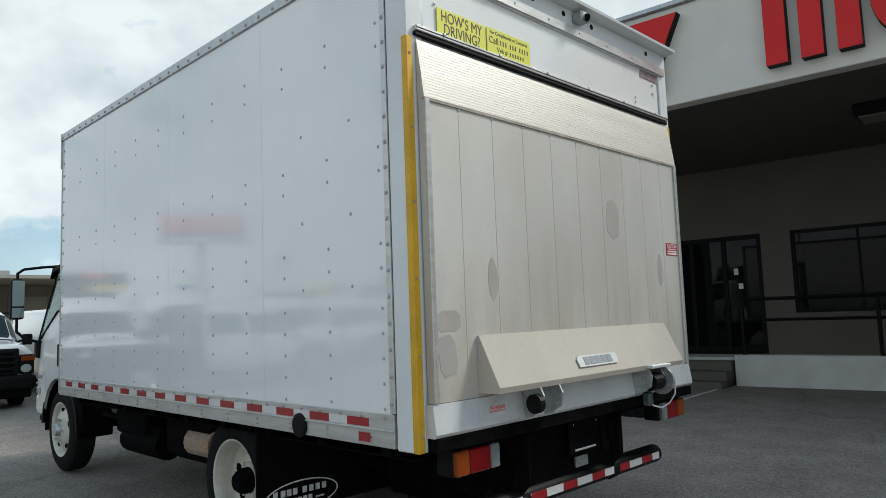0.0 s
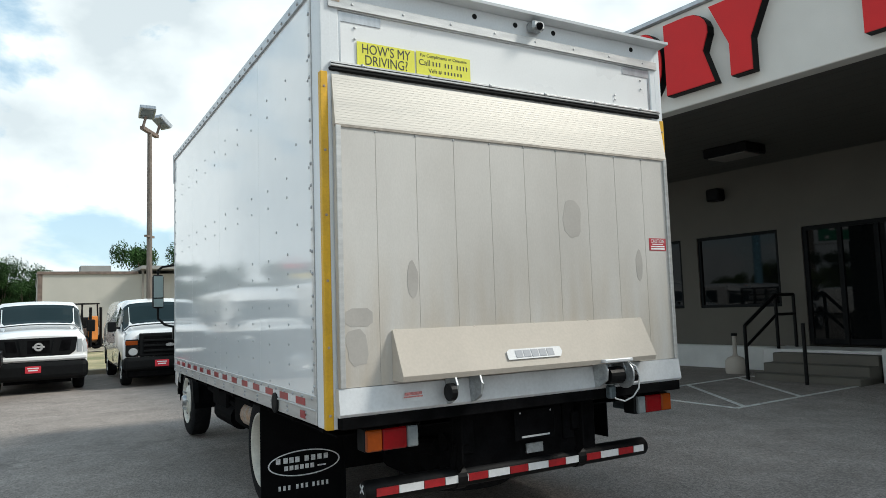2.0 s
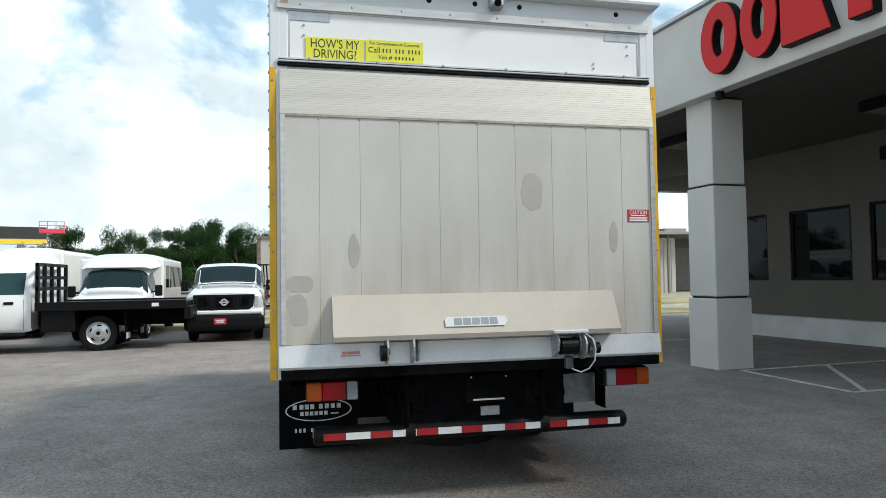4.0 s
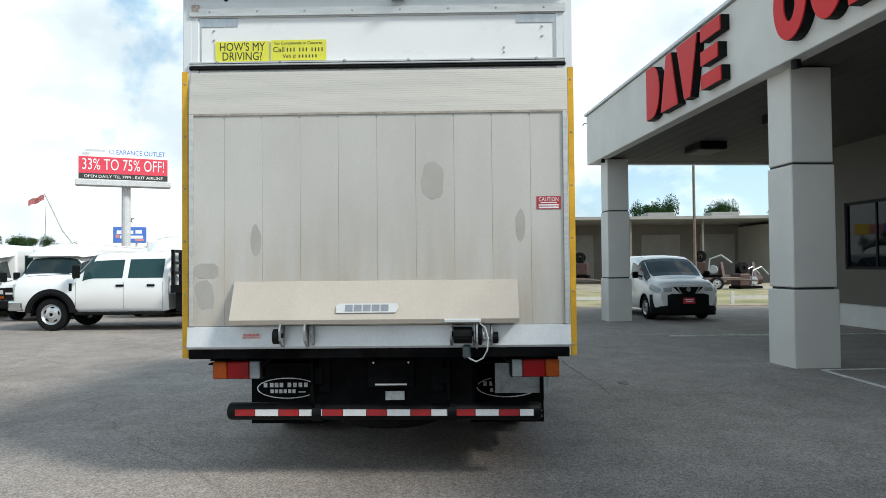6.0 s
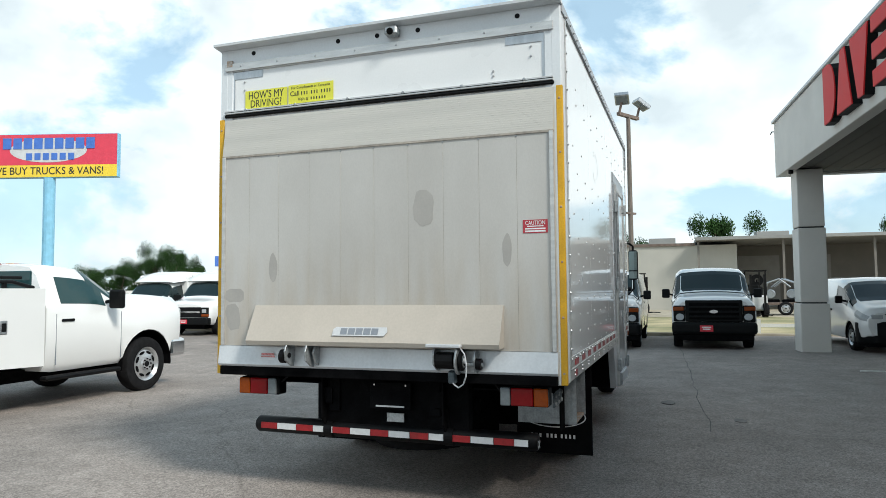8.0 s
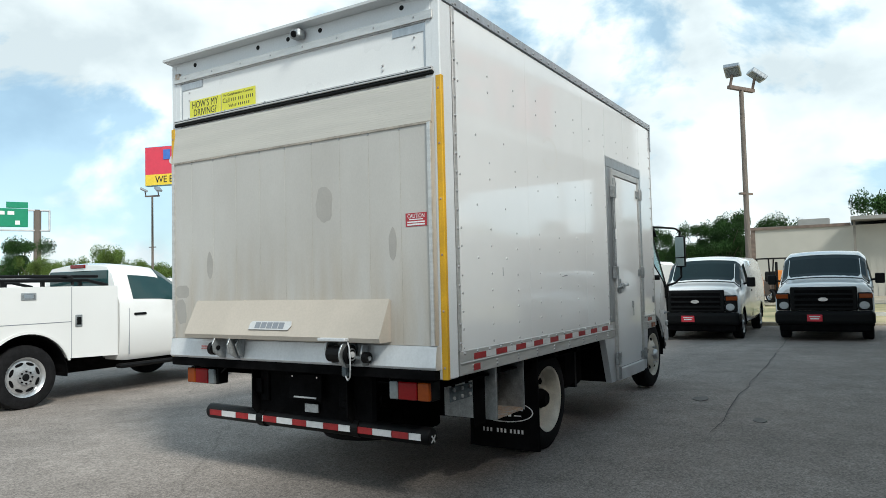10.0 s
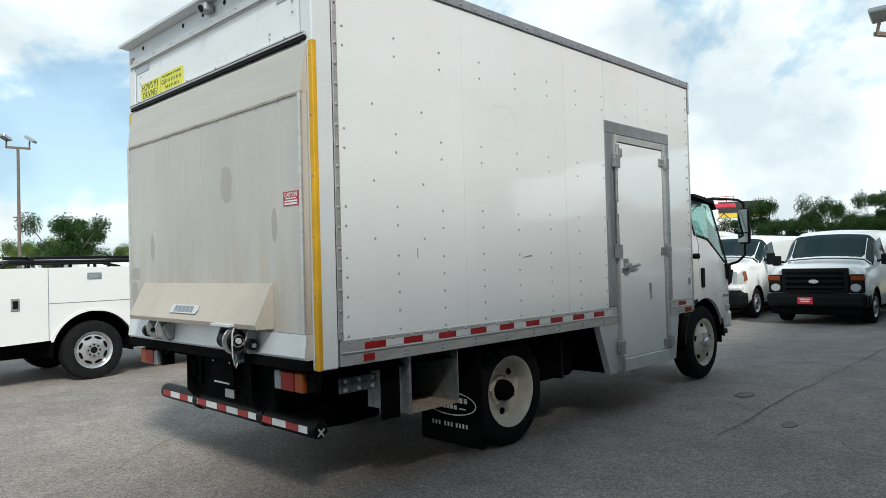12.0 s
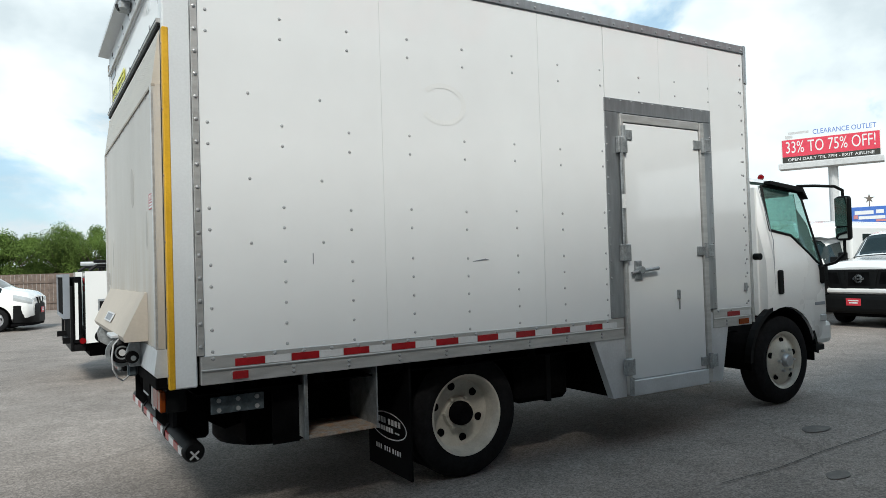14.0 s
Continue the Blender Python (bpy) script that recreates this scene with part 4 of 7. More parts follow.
cs = part("caution_label", box(0.040, 0.0425, 0.985, 1.135, 1.705, 1.785), "red_sign", gate, "red caution label with white print")
part("lettering", letters("CAUTION", 0.036, 0.0008, width=0.12), "ink_white", cs, m=facing(0.0431, 1.06, 1.765))
part("lettering", bars([(-0.05, 0.05, 0.004, 0.010), (-0.062, 0.062, -0.012, -0.004), (-0.062, 0.062, -0.028, -0.018)], 0.0008), "ink_white", cs, m=facing(0.0427, 1.06, 1.739))
# sloping cover with brackets
cover = prism([(0.041, 1.27), (0.052, 1.275), (0.165, 1.045), (0.155, 1.018), (0.041, 1.018)], "y", -0.885, 0.86)
fl = part("gate_cover", cover, "flap", gate, "beige sloping sheet-metal cover")
for s, y in ((-1, -0.885), (1, 0.86)):
    part("cover_rivets", domes([(0.048, y * 0.98 * k, 1.272) for k in ((1, 0.45) if s < 0 else (1, 0.5, 0.02))], (0.2, 0, 1), 0.009, 0.006), "flap", fl, kind="stuff")
ang = math.degrees(math.atan2(0.113, 0.230))
bp = pose(0.133, -0.052, 1.108, 0, -ang, 0) @ facing(0.006, 0, 0)
plate_bm = prism([(-0.19, -0.03), (0.17, -0.03), (0.19, 0.0), (0.18, 0.03), (-0.17, 0.03), (-0.19, 0.015)], "z", 0, 0.004)
mp = part("maker_plate", plate_bm, "grey_light", fl, "white maker's plate with grey bars", m=bp)
part("mark", bars([(-0.135 + 0.054 * i, -0.135 + 0.054 * i + 0.046, -0.021, 0.021) for i in range(5)], 0.002), "ink_grey", mp, m=pose(0, 0, 0.004))
def gate_bracket(y, big):
    b = thing("hinge_bracket", None)
    b.parent = gate
    b["label"] = "galvanised hinge bracket with roller"
    prof = [(0.05, 1.02), (0.15, 1.03), (0.175, 0.98), (0.165, 0.92), (0.10, 0.88), (0.05, 0.87)]
    for dy in ((-0.07, 0.07) if big else (-0.06, 0.09)):
        part("cheek", prism(prof, "y", y + dy - 0.006, y + dy + 0.006, bevel=0.002), "galv", b)
    part("pivot", cyl((0.13, y - 0.075, 0.95), (0.13, y + (0.10 if big else -0.045), 0.95), 0.016, 12), "black", b)
    if big:
        part("top_plate", box(0.06, 0.20, y - 0.11, y + 0.11, 1.025, 1.045, 0.004), "steel_white", b)
        round_cheek = [(0.145 + 0.082 * math.cos(radians(a)), 0.945 + 0.082 * math.sin(radians(a))) for a in range(-150, 121, 18)] + [(0.06, 1.01), (0.06, 0.90)]
        part("round_cheek", prism(round_cheek, "y", y + 0.078, y + 0.090, bevel=0.002), "galv", b, "rounded galvanised cheek")
        part("pulley", lathe([(0.0, 0.0), (0.050, 0.0), (0.060, 0.006), (0.060, 0.020), (0.050, 0.026), (0.0, 0.026)], 24), "black", b, "black pulley", 30, pose(0.145, y + 0.091, 0.945))
        part("pulley_ring", lathe([(0.030, 0.0), (0.038, 0.0), (0.038, 0.004), (0.030, 0.004)], 20), "galv", b, m=pose(0.145, y + 0.117, 0.945))
        part("pulley_hub", cyl((0.145, y + 0.116, 0.945), (0.145, y + 0.128, 0.945), 0.018, 12), "grey_light", b)
        part("side_arm", prism([(0.06, 1.0), (0.115, 1.005), (0.135, 0.95), (0.115, 0.87), (0.06, 0.87)], "y", y + 0.17, y + 0.182, bevel=0.002), "galv", b)
        part("arm_roller", cyl((0.105, y + 0.182, 0.925), (0.105, y + 0.215, 0.925), 0.034, 14), "black", b)
        part("arm_pin", cyl((0.10, y + 0.07, 0.92), (0.10, y + 0.222, 0.92), 0.014, 10), "galv", b)
        part("roller", cyl((0.14, y - 0.055, 0.945), (0.14, y + 0.055, 0.945), 0.050, 16), "black", b)
        part("latch", box(0.06, 0.11, y + 0.0, y + 0.05, 0.80, 0.88, 0.01), "plate_dark", b)
        loop = [(0.16, y + 0.10, 1.02), (0.19, y + 0.135, 0.99), (0.20, y + 0.150, 0.93), (0.195, y + 0.145, 0.86), (0.17, y + 0.12, 0.81), (0.14, y + 0.08, 0.785), (0.11, y + 0.04, 0.80), (0.09, y + 0.02, 0.83)]
        part("cable", tube(loop, 0.0045, 6), "grey_light", b, "thin pale cable loop")
    else:
        part("roller", lathe([(0.0, y - 0.10), (0.045, y - 0.10), (0.045, y - 0.068), (0.0, y - 0.068)], 16), "black", b, m=pose(0.14, 0, 0.945))
        part("hook", prism([(0.05, 1.02), (0.09, 1.03), (0.13, 0.97), (0.10, 0.90), (0.06, 0.88)], "y", y + 0.12, y + 0.132), "galv", b)
gate_bracket(-0.52, False)
gate_bracket(0.52, True)
sl = part("round_label", lathe([(0.0, 0.0), (0.062, 0.0), (0.062, 0.001), (0.0, 0.001)], 20), "steel_white", gate, "faded red oval label", m=pose(0.0565, -0.78, 0.93, 0, 7, -90) @ Matrix.Diagonal((1, 1, 0.62, 1)))
part("print", bars([(-0.05, 0.05, 0.008, 0.024), (-0.055, 0.055, -0.010, 0.004), (-0.04, 0.04, -0.028, -0.014)], 0.001), "pink", gate, m=pose(0.056, -0.78, 0.93, 0, 7, 0) @ facing(0.001, 0, 0))

# ---- tail lamps, bumper, underride parts ----
def tail_lamp(s):
    t = thing("tail_lamp", None)
    t.parent = truck
    t["label"] = "amber, red and clear tail lamp cluster"
    yo = -1.03 if s < 0 else 1.115
    seg = [("amber", 0.0, 0.085), ("red_lens", 0.088, 0.225), ("clear_lens", 0.228, 0.29)]
    part("housing", box(-0.10, 0.0, *sorted((yo, yo - s * 0.30)), 0.668, 0.785, 0.006), "plastic", t)
    for m, a, b in seg:
        part("lens", box(0.0, 0.028, *sorted((yo - s * a, yo - s * b)), 0.673, 0.780, 0.006), m, t)
    part("bracket", box(-0.07, -0.02, *sorted((yo - s * 0.1, yo - s * 0.2)), 0.78, 0.84), "black", t)
    part("lamp_cable", tube([(-0.03, yo - s * 0.30, 0.75), (-0.05, yo - s * 0.34, 0.79), (-0.08, yo - s * 0.36, 0.82)], 0.008, 6), "black", t)
tail_lamp(-1)
tail_lamp(1)
bump = thing("rear_bumper", None)
bump.parent = truck
bump["label"] = "black tube underride bumper with reflective tape"
BZ, BX = 0.435, -0.15
part("tube", lathe([(0.0, -0.985), (0.045, -0.985), (0.056, -0.97), (0.056, 1.005), (0.045, 1.02), (0.0, 1.02)], 18), "black", bump, "", 40, pose(BX, 0, BZ, -0.3, 0, 0))
x = -0.93
bump_t = pose(BX, 0, BZ, -0.3, 0, 0)
cols = [("red_tape", 0.13), ("white_tape", 0.15)]
i = 0
while x < 0.95:
    mname, wdt = cols[i % 2]
    wdt = min(wdt, 0.97 - x)
    if not (-0.44 < x + wdt / 2 < -0.36 or 0.42 < x + wdt / 2 < 0.49):
        part("tape", box(0.045, 0.0585, x, x + wdt - 0.004, -0.02, 0.02), mname, bump, m=bump_t)
    x += wdt
    i += 1
for y in (-0.41, 0.45):
    part("clamp", lathe([(0.057, -0.03), (0.064, -0.03), (0.064, 0.03), (0.057, 0.03)], 18), "black", bump, m=pose(BX, y, BZ))
for s in (-1, 1):
    part("end_mark", bars([(-0.03, 0.03, -0.005, 0.005), (-0.005, 0.005, -0.03, 0.03)], 0.002), "grey_light", bump, m=pose(BX, 1.022 if s > 0 else -0.987, BZ - 0.02 * s, -90 * s, 40, 0))
    part("drop_arm", box(-0.24, -0.18, 0.40 * s - 0.03, 0.40 * s + 0.03, 0.40, 0.80, 0.004), "chassis", bump)
    part("arm_plate", prism([(-0.30, 0.80), (-0.05, 0.80), (-0.05, 0.52), (-0.12, 0.44), (-0.30, 0.60)], "y", 0.43 * s - 0.006, 0.43 * s + 0.006), "chassis", bump)
    part("arm_brace", cyl((-0.12, 0.43 * s, 0.62), (-0.14, 0.45 * s, 0.46), 0.02, 8), "chassis", bump)
plh = thing("plate_holder", None)
plh.parent = truck
plh["label"] = "black number plate holder with blank bars"
part("board", box(-0.06, -0.05, -0.075, 0.215, 0.60, 0.775, 0.005), "chassis", plh)
part("bar", box(-0.05, -0.047, -0.03, 0.17, 0.615, 0.625), "grey_light", plh)
for y in (-0.04, 0.18):
    part("screw", cyl((-0.05, y, 0.757), (-0.045, y, 0.757), 0.006, 8), "chrome", plh)
part("tow_plate", box(-0.10, -0.09, 0.03, 0.15, 0.515, 0.57), "galv", truck)

def mud_flap(s):
    f = thing("mud_flap", None)
    f.parent = truck
    f["label"] = "black rubber mud flap with white print"
    y0, y1 = sorted((s * 1.19, s * 0.60))
    part("rubber", box(-1.36, -1.345, y0, y1, 0.09, 0.80, 0.004), "mudflap", f)
    yc = (y0 + y1) / 2
    el = bmesh.new()
    n = 40
    for i in range(n):
        a, b = 2 * math.pi * i / n, 2 * math.pi * (i + 1) / n
        q = [(0.25 * math.cos(a), 0.085 * math.sin(a)), (0.25 * math.cos(b), 0.085 * math.sin(b)), (0.240 * math.cos(b), 0.077 * math.sin(b)), (0.240 * math.cos(a), 0.077 * math.sin(a))]
        el.faces.new([el.verts.new((x, y, 0)) for x, y in q])
    part("print", el, "ink_faded", f, "white oval outline", m=facing(-1.343, yc, 0.375))
    for x in (-0.195, -0.145, -0.105, -0.065, 0.0, 0.045, 0.09, 0.135):
        part("mark", bars([(x, x + 0.030, 0.008, 0.044)], 0.001), "ink_faded", f, m=facing(-1.3445, yc, 0.375))
    for k in range(6):
        part("mark", bars([(-0.14 + 0.036 * k, -0.114 + 0.036 * k, -0.040, -0.010)], 0.001), "ink_faded", f, m=facing(-1.3445, yc, 0.375))
    part("mark", bars([(0.09, 0.15, -0.036, -0.026)], 0.001), "ink_faded", f, m=facing(-1.3445, yc, 0.375))
    for x in (-0.18, -0.148, -0.116, -0.06, -0.028, 0.004, 0.052, 0.084, 0.116, 0.148):
        part("bar", bars([(x, x + 0.016, -0.015, 0.015)], 0.001), "ink_faded", f, m=facing(-1.3445, yc, 0.225))
mud_flap(-1)
mud_flap(1)

# ---- chassis ----
ch = thing("chassis", None)
ch.parent = truck
ch["label"] = "black ladder chassis and axles"
for s in (-1, 1):
    part("frame_rail", box(-6.0, -0.10, 0.36 * s - 0.04, 0.36 * s + 0.04, 0.56, 0.80, 0.006), "chassis", ch)
for x in (-0.2, -1.1, -2.2, -3.2, -4.4):
    part("cross_member", box(x - 0.05, x + 0.05, -0.32, 0.32, 0.60, 0.76), "chassis", ch)
for i in range(9):
    x = -0.3 - 0.5 * i
    part("floor_bearer", box(x - 0.03, x + 0.03, -1.15, 1.15, 0.745, 0.818), "chassis", ch)
part("lift_housing", box(-0.32, -0.12, -0.44, 0.60, 0.40, 0.80, 0.02), "chassis", ch)
for s in (-1, 1):
    part("lift_arm", prism([(-0.95, 0.66), (-0.95, 0.52), (-0.45, 0.40), (-0.08, 0.62), (-0.08, 0.72), (-0.45, 0.54)], "y", 0.40 * s - 0.03, 0.40 * s + 0.03), "chassis", ch)
    part("lift_ram", cyl((-1.0, 0.40 * s, 0.50), (-0.30, 0.44 * s, 0.58), 0.05, 12), "chassis", ch)
    part("spring_hanger", box(-1.12, -1.02, 0.40 * s - 0.05, 0.40 * s + 0.05, 0.42, 0.60), "chassis", ch)
    part("bump_stop", box(-1.9, -1.76, 0.40 * s - 0.05, 0.40 * s + 0.05, 0.52, 0.60), "chassis", ch)
part("pump_box", box(-1.0, -0.55, 0.05, 0.55, 0.30, 0.74, 0.02), "chassis", ch)
sp = part("spare_tyre", lathe([(0.20, -0.10), (0.36, -0.10), (0.385, -0.07), (0.385, 0.07), (0.36, 0.10), (0.20, 0.10), (0.20, -0.10)], 32), "rubber", ch, "spare tyre slung under the floor", 35, pose(-0.86, 0.0, 0.34, 90, 0, 0))
part("rim", lathe([(0.0, -0.03), (0.205, -0.05), (0.205, 0.05), (0.0, 0.03)], 24), "chassis", sp)
part("tank", box(-2.74, -2.27, 0.30, 1.02, 0.40, 0.79, 0.04), "chassis", ch)
part("tank_strap", box(-2.56, -2.52, 0.295, 1.025, 0.395, 0.795), "black", ch)
part("silencer", cyl((-3.02, 0.72, 0.55), (-2.74, 0.72, 0.55), 0.10, 14), "chassis", ch)
part("gearbox", box(-4.4, -3.5, -0.22, 0.22, 0.36, 0.78, 0.06), "chassis", ch)
# two unseen sheets, added to keep light off the ground under the truck
part("floor_pan", box(-4.5, -0.15, -1.12, 1.12, 0.735, 0.744), "chassis", ch)
part("splash_panel", box(-1.33, -1.32, -0.62, 0.62, 0.30, 0.734), "chassis", ch)
part("spare_carrier", box(-1.15, -0.55, -0.42, -0.05, 0.32, 0.70, 0.03), "chassis", ch)
part("torsion_tube", cyl((-0.22, -0.46, 0.62), (-0.22, 0.62, 0.62), 0.05, 12), "chassis", ch)
part("rear_axle", cyl((-1.83, -0.8, 0.40), (-1.83, 0.8, 0.40), 0.08, 12), "chassis", ch)
part("differential", lathe([(0, -0.2), (0.12, -0.18), (0.2, -0.05), (0.2, 0.05), (0.12, 0.18), (0, 0.2)], 16), "chassis", ch, m=pose(-1.83, 0, 0.42))
part("front_axle", cyl((-5.37, -0.75, 0.42), (-5.37, 0.75, 0.42), 0.06, 10), "chassis", ch)
part("prop_shaft", cyl((-1.8, 0, 0.45), (-4.2, 0, 0.55), 0.05, 10), "chassis", ch)
part("fuel_tank", box(-3.0, -2.25, -0.98, -0.48, 0.42, 0.74, 0.05), "chassis", ch)
part("exhaust_can", cyl((-2.75, -0.52, 0.50), (-1.95, -0.52, 0.50), 0.13, 16), "chassis", ch)
part("exhaust_pipe", cyl((-2.6, -0.92, 0.56), (-2.25, -0.92, 0.56), 0.10, 16), "rust", ch, "rusty muffler end")
part("battery_box", box(-4.0, -3.4, -0.95, -0.5, 0.5, 0.78, 0.02), "chassis", ch)
part("air_tank", cyl((-3.9, -0.85, 0.45), (-3.2, -0.85, 0.45), 0.11, 14), "chassis", ch)
part("crossbar", cyl((-4.4, -0.9, 0.62), (-3.2, -0.9, 0.56), 0.025, 8), "chassis", ch)
for s in (-1, 1):
    part("leaf_spring", box(-2.3, -1.1, 0.44 * s - 0.04, 0.44 * s + 0.04, 0.46, 0.52), "chassis", ch)
    part("wheel_guard", box(-2.25, -1.2, 0.48 * s - 0.01, 0.48 * s + 0.01, 0.5, 0.80), "chassis", ch)
part("fuel_filler", lathe([(0.0, 0), (0.06, 0), (0.06, 0.012), (0.045, 0.016), (0.0, 0.016)], 18), "plastic", truck, "black round cap", m=pose(-0.86, -HW - 0.002, ZB + 0.05, 0, 0, 180))
# open steel box and lamp bar behind the kerb-side wheel
bx = thing("step_box", None)
bx.parent = truck
bx["label"] = "open galvanised steel box with rusty floor"
part("base", box(-1.14, -0.72, 0.78, 1.16, 0.44, 0.455), "rust", bx)
part("back", box(-1.14, -0.72, 0.76, 0.775, 0.44, 0.80), "chassis", bx)
part("cheek", box(-0.72, -0.712, 0.76, 1.17, 0.44, 0.80), "galv", bx)
part("cheek", box(-1.148, -1.14, 0.76, 1.17, 0.44, 0.80), "galv", bx)
part("outer_plate", box(-0.70, -0.55, 1.08, 1.09, 0.42, 0.80), "chassis", bx)
part("flange", box(-0.725, -0.705, 1.14, 1.17, 0.44, 0.80), "galv", bx)
lb = thing("bolt_plate", None)
lb.parent = truck
lb["label"] = "galvanised perforated bracket plate"
part("plate", box(-0.50, -0.22, 1.10, 1.108, 0.63, 0.72, 0.003), "plate_dark", lb)
for x in (-0.46, -0.26, -0.36):
    for z in (0.65, 0.70):
        part("bolt", cyl((x, 1.108, z), (x, 1.118, z), 0.012, 8), "rivet", lb)
for x in (-0.45, -0.28):
    part("strap", box(x - 0.015, x + 0.015, 1.09, 1.099, 0.70, 0.80), "chassis", lb)

# ---- wheels ----
def truck_wheel(x, y, s, deep):
    w = thing("wheel", None)
    w.parent = truck
    w["label"] = "black tyre on a cream steel wheel"
    w.matrix_basis = pose(x, y, 0.402, 0, 0, 0 if s > 0 else 180)
    R, T = 0.402, 0.215
    tyre = [(0.25, -T), (0.30, -T), (0.37, -T + 0.012), (0.395, -T + 0.035), (R, -T + 0.07), (R, -0.05), (0.395, -0.025), (0.37, -0.008), (0.31, 0.002), (0.268, -0.004), (0.252, -0.012), (0.25, -0.03)]
    ty = part("tyre", lathe(tyre, 48), "rubber", w, "", 35)
    if deep:
        rim = [(0.256, -0.006), (0.262, 0.002), (0.25, -0.002), (0.238, -0.02), (0.228, -0.05), (0.222, -0.11), (0.19, -0.125), (0.15, -0.13), (0.11, -0.125), (0.10, -0.10), (0.0, -0.10)]
    else:
        rim = [(0.256, -0.006), (0.262, 0.002), (0.25, -0.002), (0.236, -0.02), (0.225, -0.045), (0.20, -0.035), (0.15, -0.005), (0.11, 0.010), (0.105, 0.012), (0.0, 0.012)]
    part("rim", lathe(rim, 48), "wheel_white", w, "cream painted steel rim", 35)
    for i in range(6 if deep else 5):
        a = 2 * math.pi * i / (6 if deep else 5) + 0.3
        r = 0.175 if deep else 0.178
        yy = -0.126 if deep else -0.020
        hole = lathe([(0.0, yy - 0.01), (0.027, yy - 0.01), (0.027, yy + 0.004), (0.0, yy + 0.004)], 14)
        part("hand_hole", hole, "chassis", w, m=pose(r * math.cos(a), 0, r * math.sin(a)))
    hub = lathe([(0.0, -0.10), (0.078, -0.10), (0.078, -0.06), (0.066, -0.03), (0.050, -0.01), (0.0, -0.01)], 24) if deep else lathe([(0.0, 0.0), (0.065, 0.01), (0.06, 0.04), (0.05, 0.055), (0.0, 0.055)], 24)
    part("hub", hub, "chassis" if deep else "wheel_silver", w, "", 30)
    for i in range(6):
        a = 2 * math.pi * i / 6
        r = 0.105
        yy = -0.118 if deep else 0.008
        part("wheel_nut", cyl((r * math.cos(a), yy, r * math.sin(a)), (r * math.cos(a), yy + 0.03, r * math.sin(a)), 0.012, 6), "wheel_white" if deep else "wheel_silver", w)
for s in (-1, 1):
    truck_wheel(-1.83, s * 1.06, s, True)
    truck_wheel(-1.83, s * 0.80, s, True)
    truck_wheel(-5.37, s * 0.965, s, False)
# ---- kerb-side service door with step well ----
sd = thing("side_door", None)
sd.parent = truck
sd["label"] = "white side door with galvanised hinges and T-handle"
yo = HW
part("leaf", box(-3.96, -3.14, yo - 0.045, yo + 0.012, 0.50, 2.365, 0.006), "panel", sd)
part("head_trim", box(-4.12, -2.965, yo - 0.02, yo + 0.008, 2.44, 2.54, 0.003), "alu_dark", sd, "grey aluminium surround")
part("jamb_trim", box(-3.10, -2.965, yo - 0.02, yo + 0.008, 0.955, 2.438, 0.003), "alu_dark", sd)
part("jamb_trim", box(-4.12, -4.02, yo - 0.02, yo + 0.008, 0.96, 2.438, 0.003), "alu_dark", sd)
part("jamb_bar", box(-3.135, -3.102, yo - 0.03, yo + 0.025, 0.40, 2.43, 0.004), "alu", sd)
part("jamb_bar", box(-4.018, -3.965, yo - 0.03, yo + 0.022, 0.40, 2.43, 0.004), "alu", sd)
part("head_bar", box(-3.964, -3.136, yo - 0.03, yo + 0.018, 2.37, 2.43, 0.004), "alu", sd)
part("sill_bar", box(-3.964, -3.136, yo - 0.03, yo + 0.03, 0.385, 0.498, 0.006), "steel_white", sd)
part("trim_rivets", domes([(-3.02 - 0.11 * i, yo + 0.008, 2.525) for i in range(10)] + [(-2.98, yo + 0.008, 1.0 + 0.12 * i) for i in range(12)] + [(-4.10, yo + 0.008, 1.0 + 0.12 * i) for i in range(12)], (0, 1, 0), 0.009, 0.005), "rivet", sd, kind="stuff")
def hinge(x, z, flip):
    h = thing("hinge", None)
    h.parent = sd
    h["label"] = "galvanised hinge"
    part("strap", box(x, x + 0.10, yo + 0.012, yo + 0.024, z - 0.035, z + 0.035, 0.003), "galv", h)
    e = x + 0.10 if flip else x
    part("barrel", cyl((e, yo + 0.03, z - 0.06), (e, yo + 0.03, z + 0.06), 0.018, 10), "galv", h)
for z in (2.28, 0.46):
    hinge(-3.22, z, True)
for z in (2.25, 1.42, 0.56):
    hinge(-3.99, z, False)
    part("keeper", box(-4.07, -3.99, yo + 0.022, yo + 0.036, z - 0.05, z + 0.05, 0.004), "galv", sd)
for z in (2.2, 1.42, 0.60):
    part("rod_guide", box(-3.15, -3.06, yo + 0.010, yo + 0.045, z - 0.06, z + 0.06, 0.005), "galv", sd)
part("lock_rod", cyl((-3.09, yo + 0.035, 1.40), (-3.09, yo + 0.035, 2.25), 0.012, 8), "galv", sd)
part("rod_tag", box(-3.11, -3.07, yo + 0.046, yo + 0.05, 1.74, 1.84), "ink_white", sd)
part("handle_base", box(-3.27, -3.20, yo + 0.012, yo + 0.026, 1.22, 1.36, 0.004), "galv", sd)
part("handle", cyl((-3.24, yo + 0.045, 1.285), (-3.42, yo + 0.045, 1.30), 0.013, 10), "galv", sd)
part("handle_hub", cyl((-3.24, yo + 0.02, 1.29), (-3.24, yo + 0.06, 1.29), 0.028, 12), "galv", sd)
part("handle_tail", cyl((-3.16, yo + 0.03, 1.27), (-3.24, yo + 0.045, 1.29), 0.012, 8), "galv", sd)
part("lock", box(-3.675, -3.645, yo + 0.012, yo + 0.028, 1.06, 1.13, 0.004), "galv", sd)
part("key_tail", box(-3.668, -3.658, yo + 0.02, yo + 0.026, 0.98, 1.06), "galv", sd)
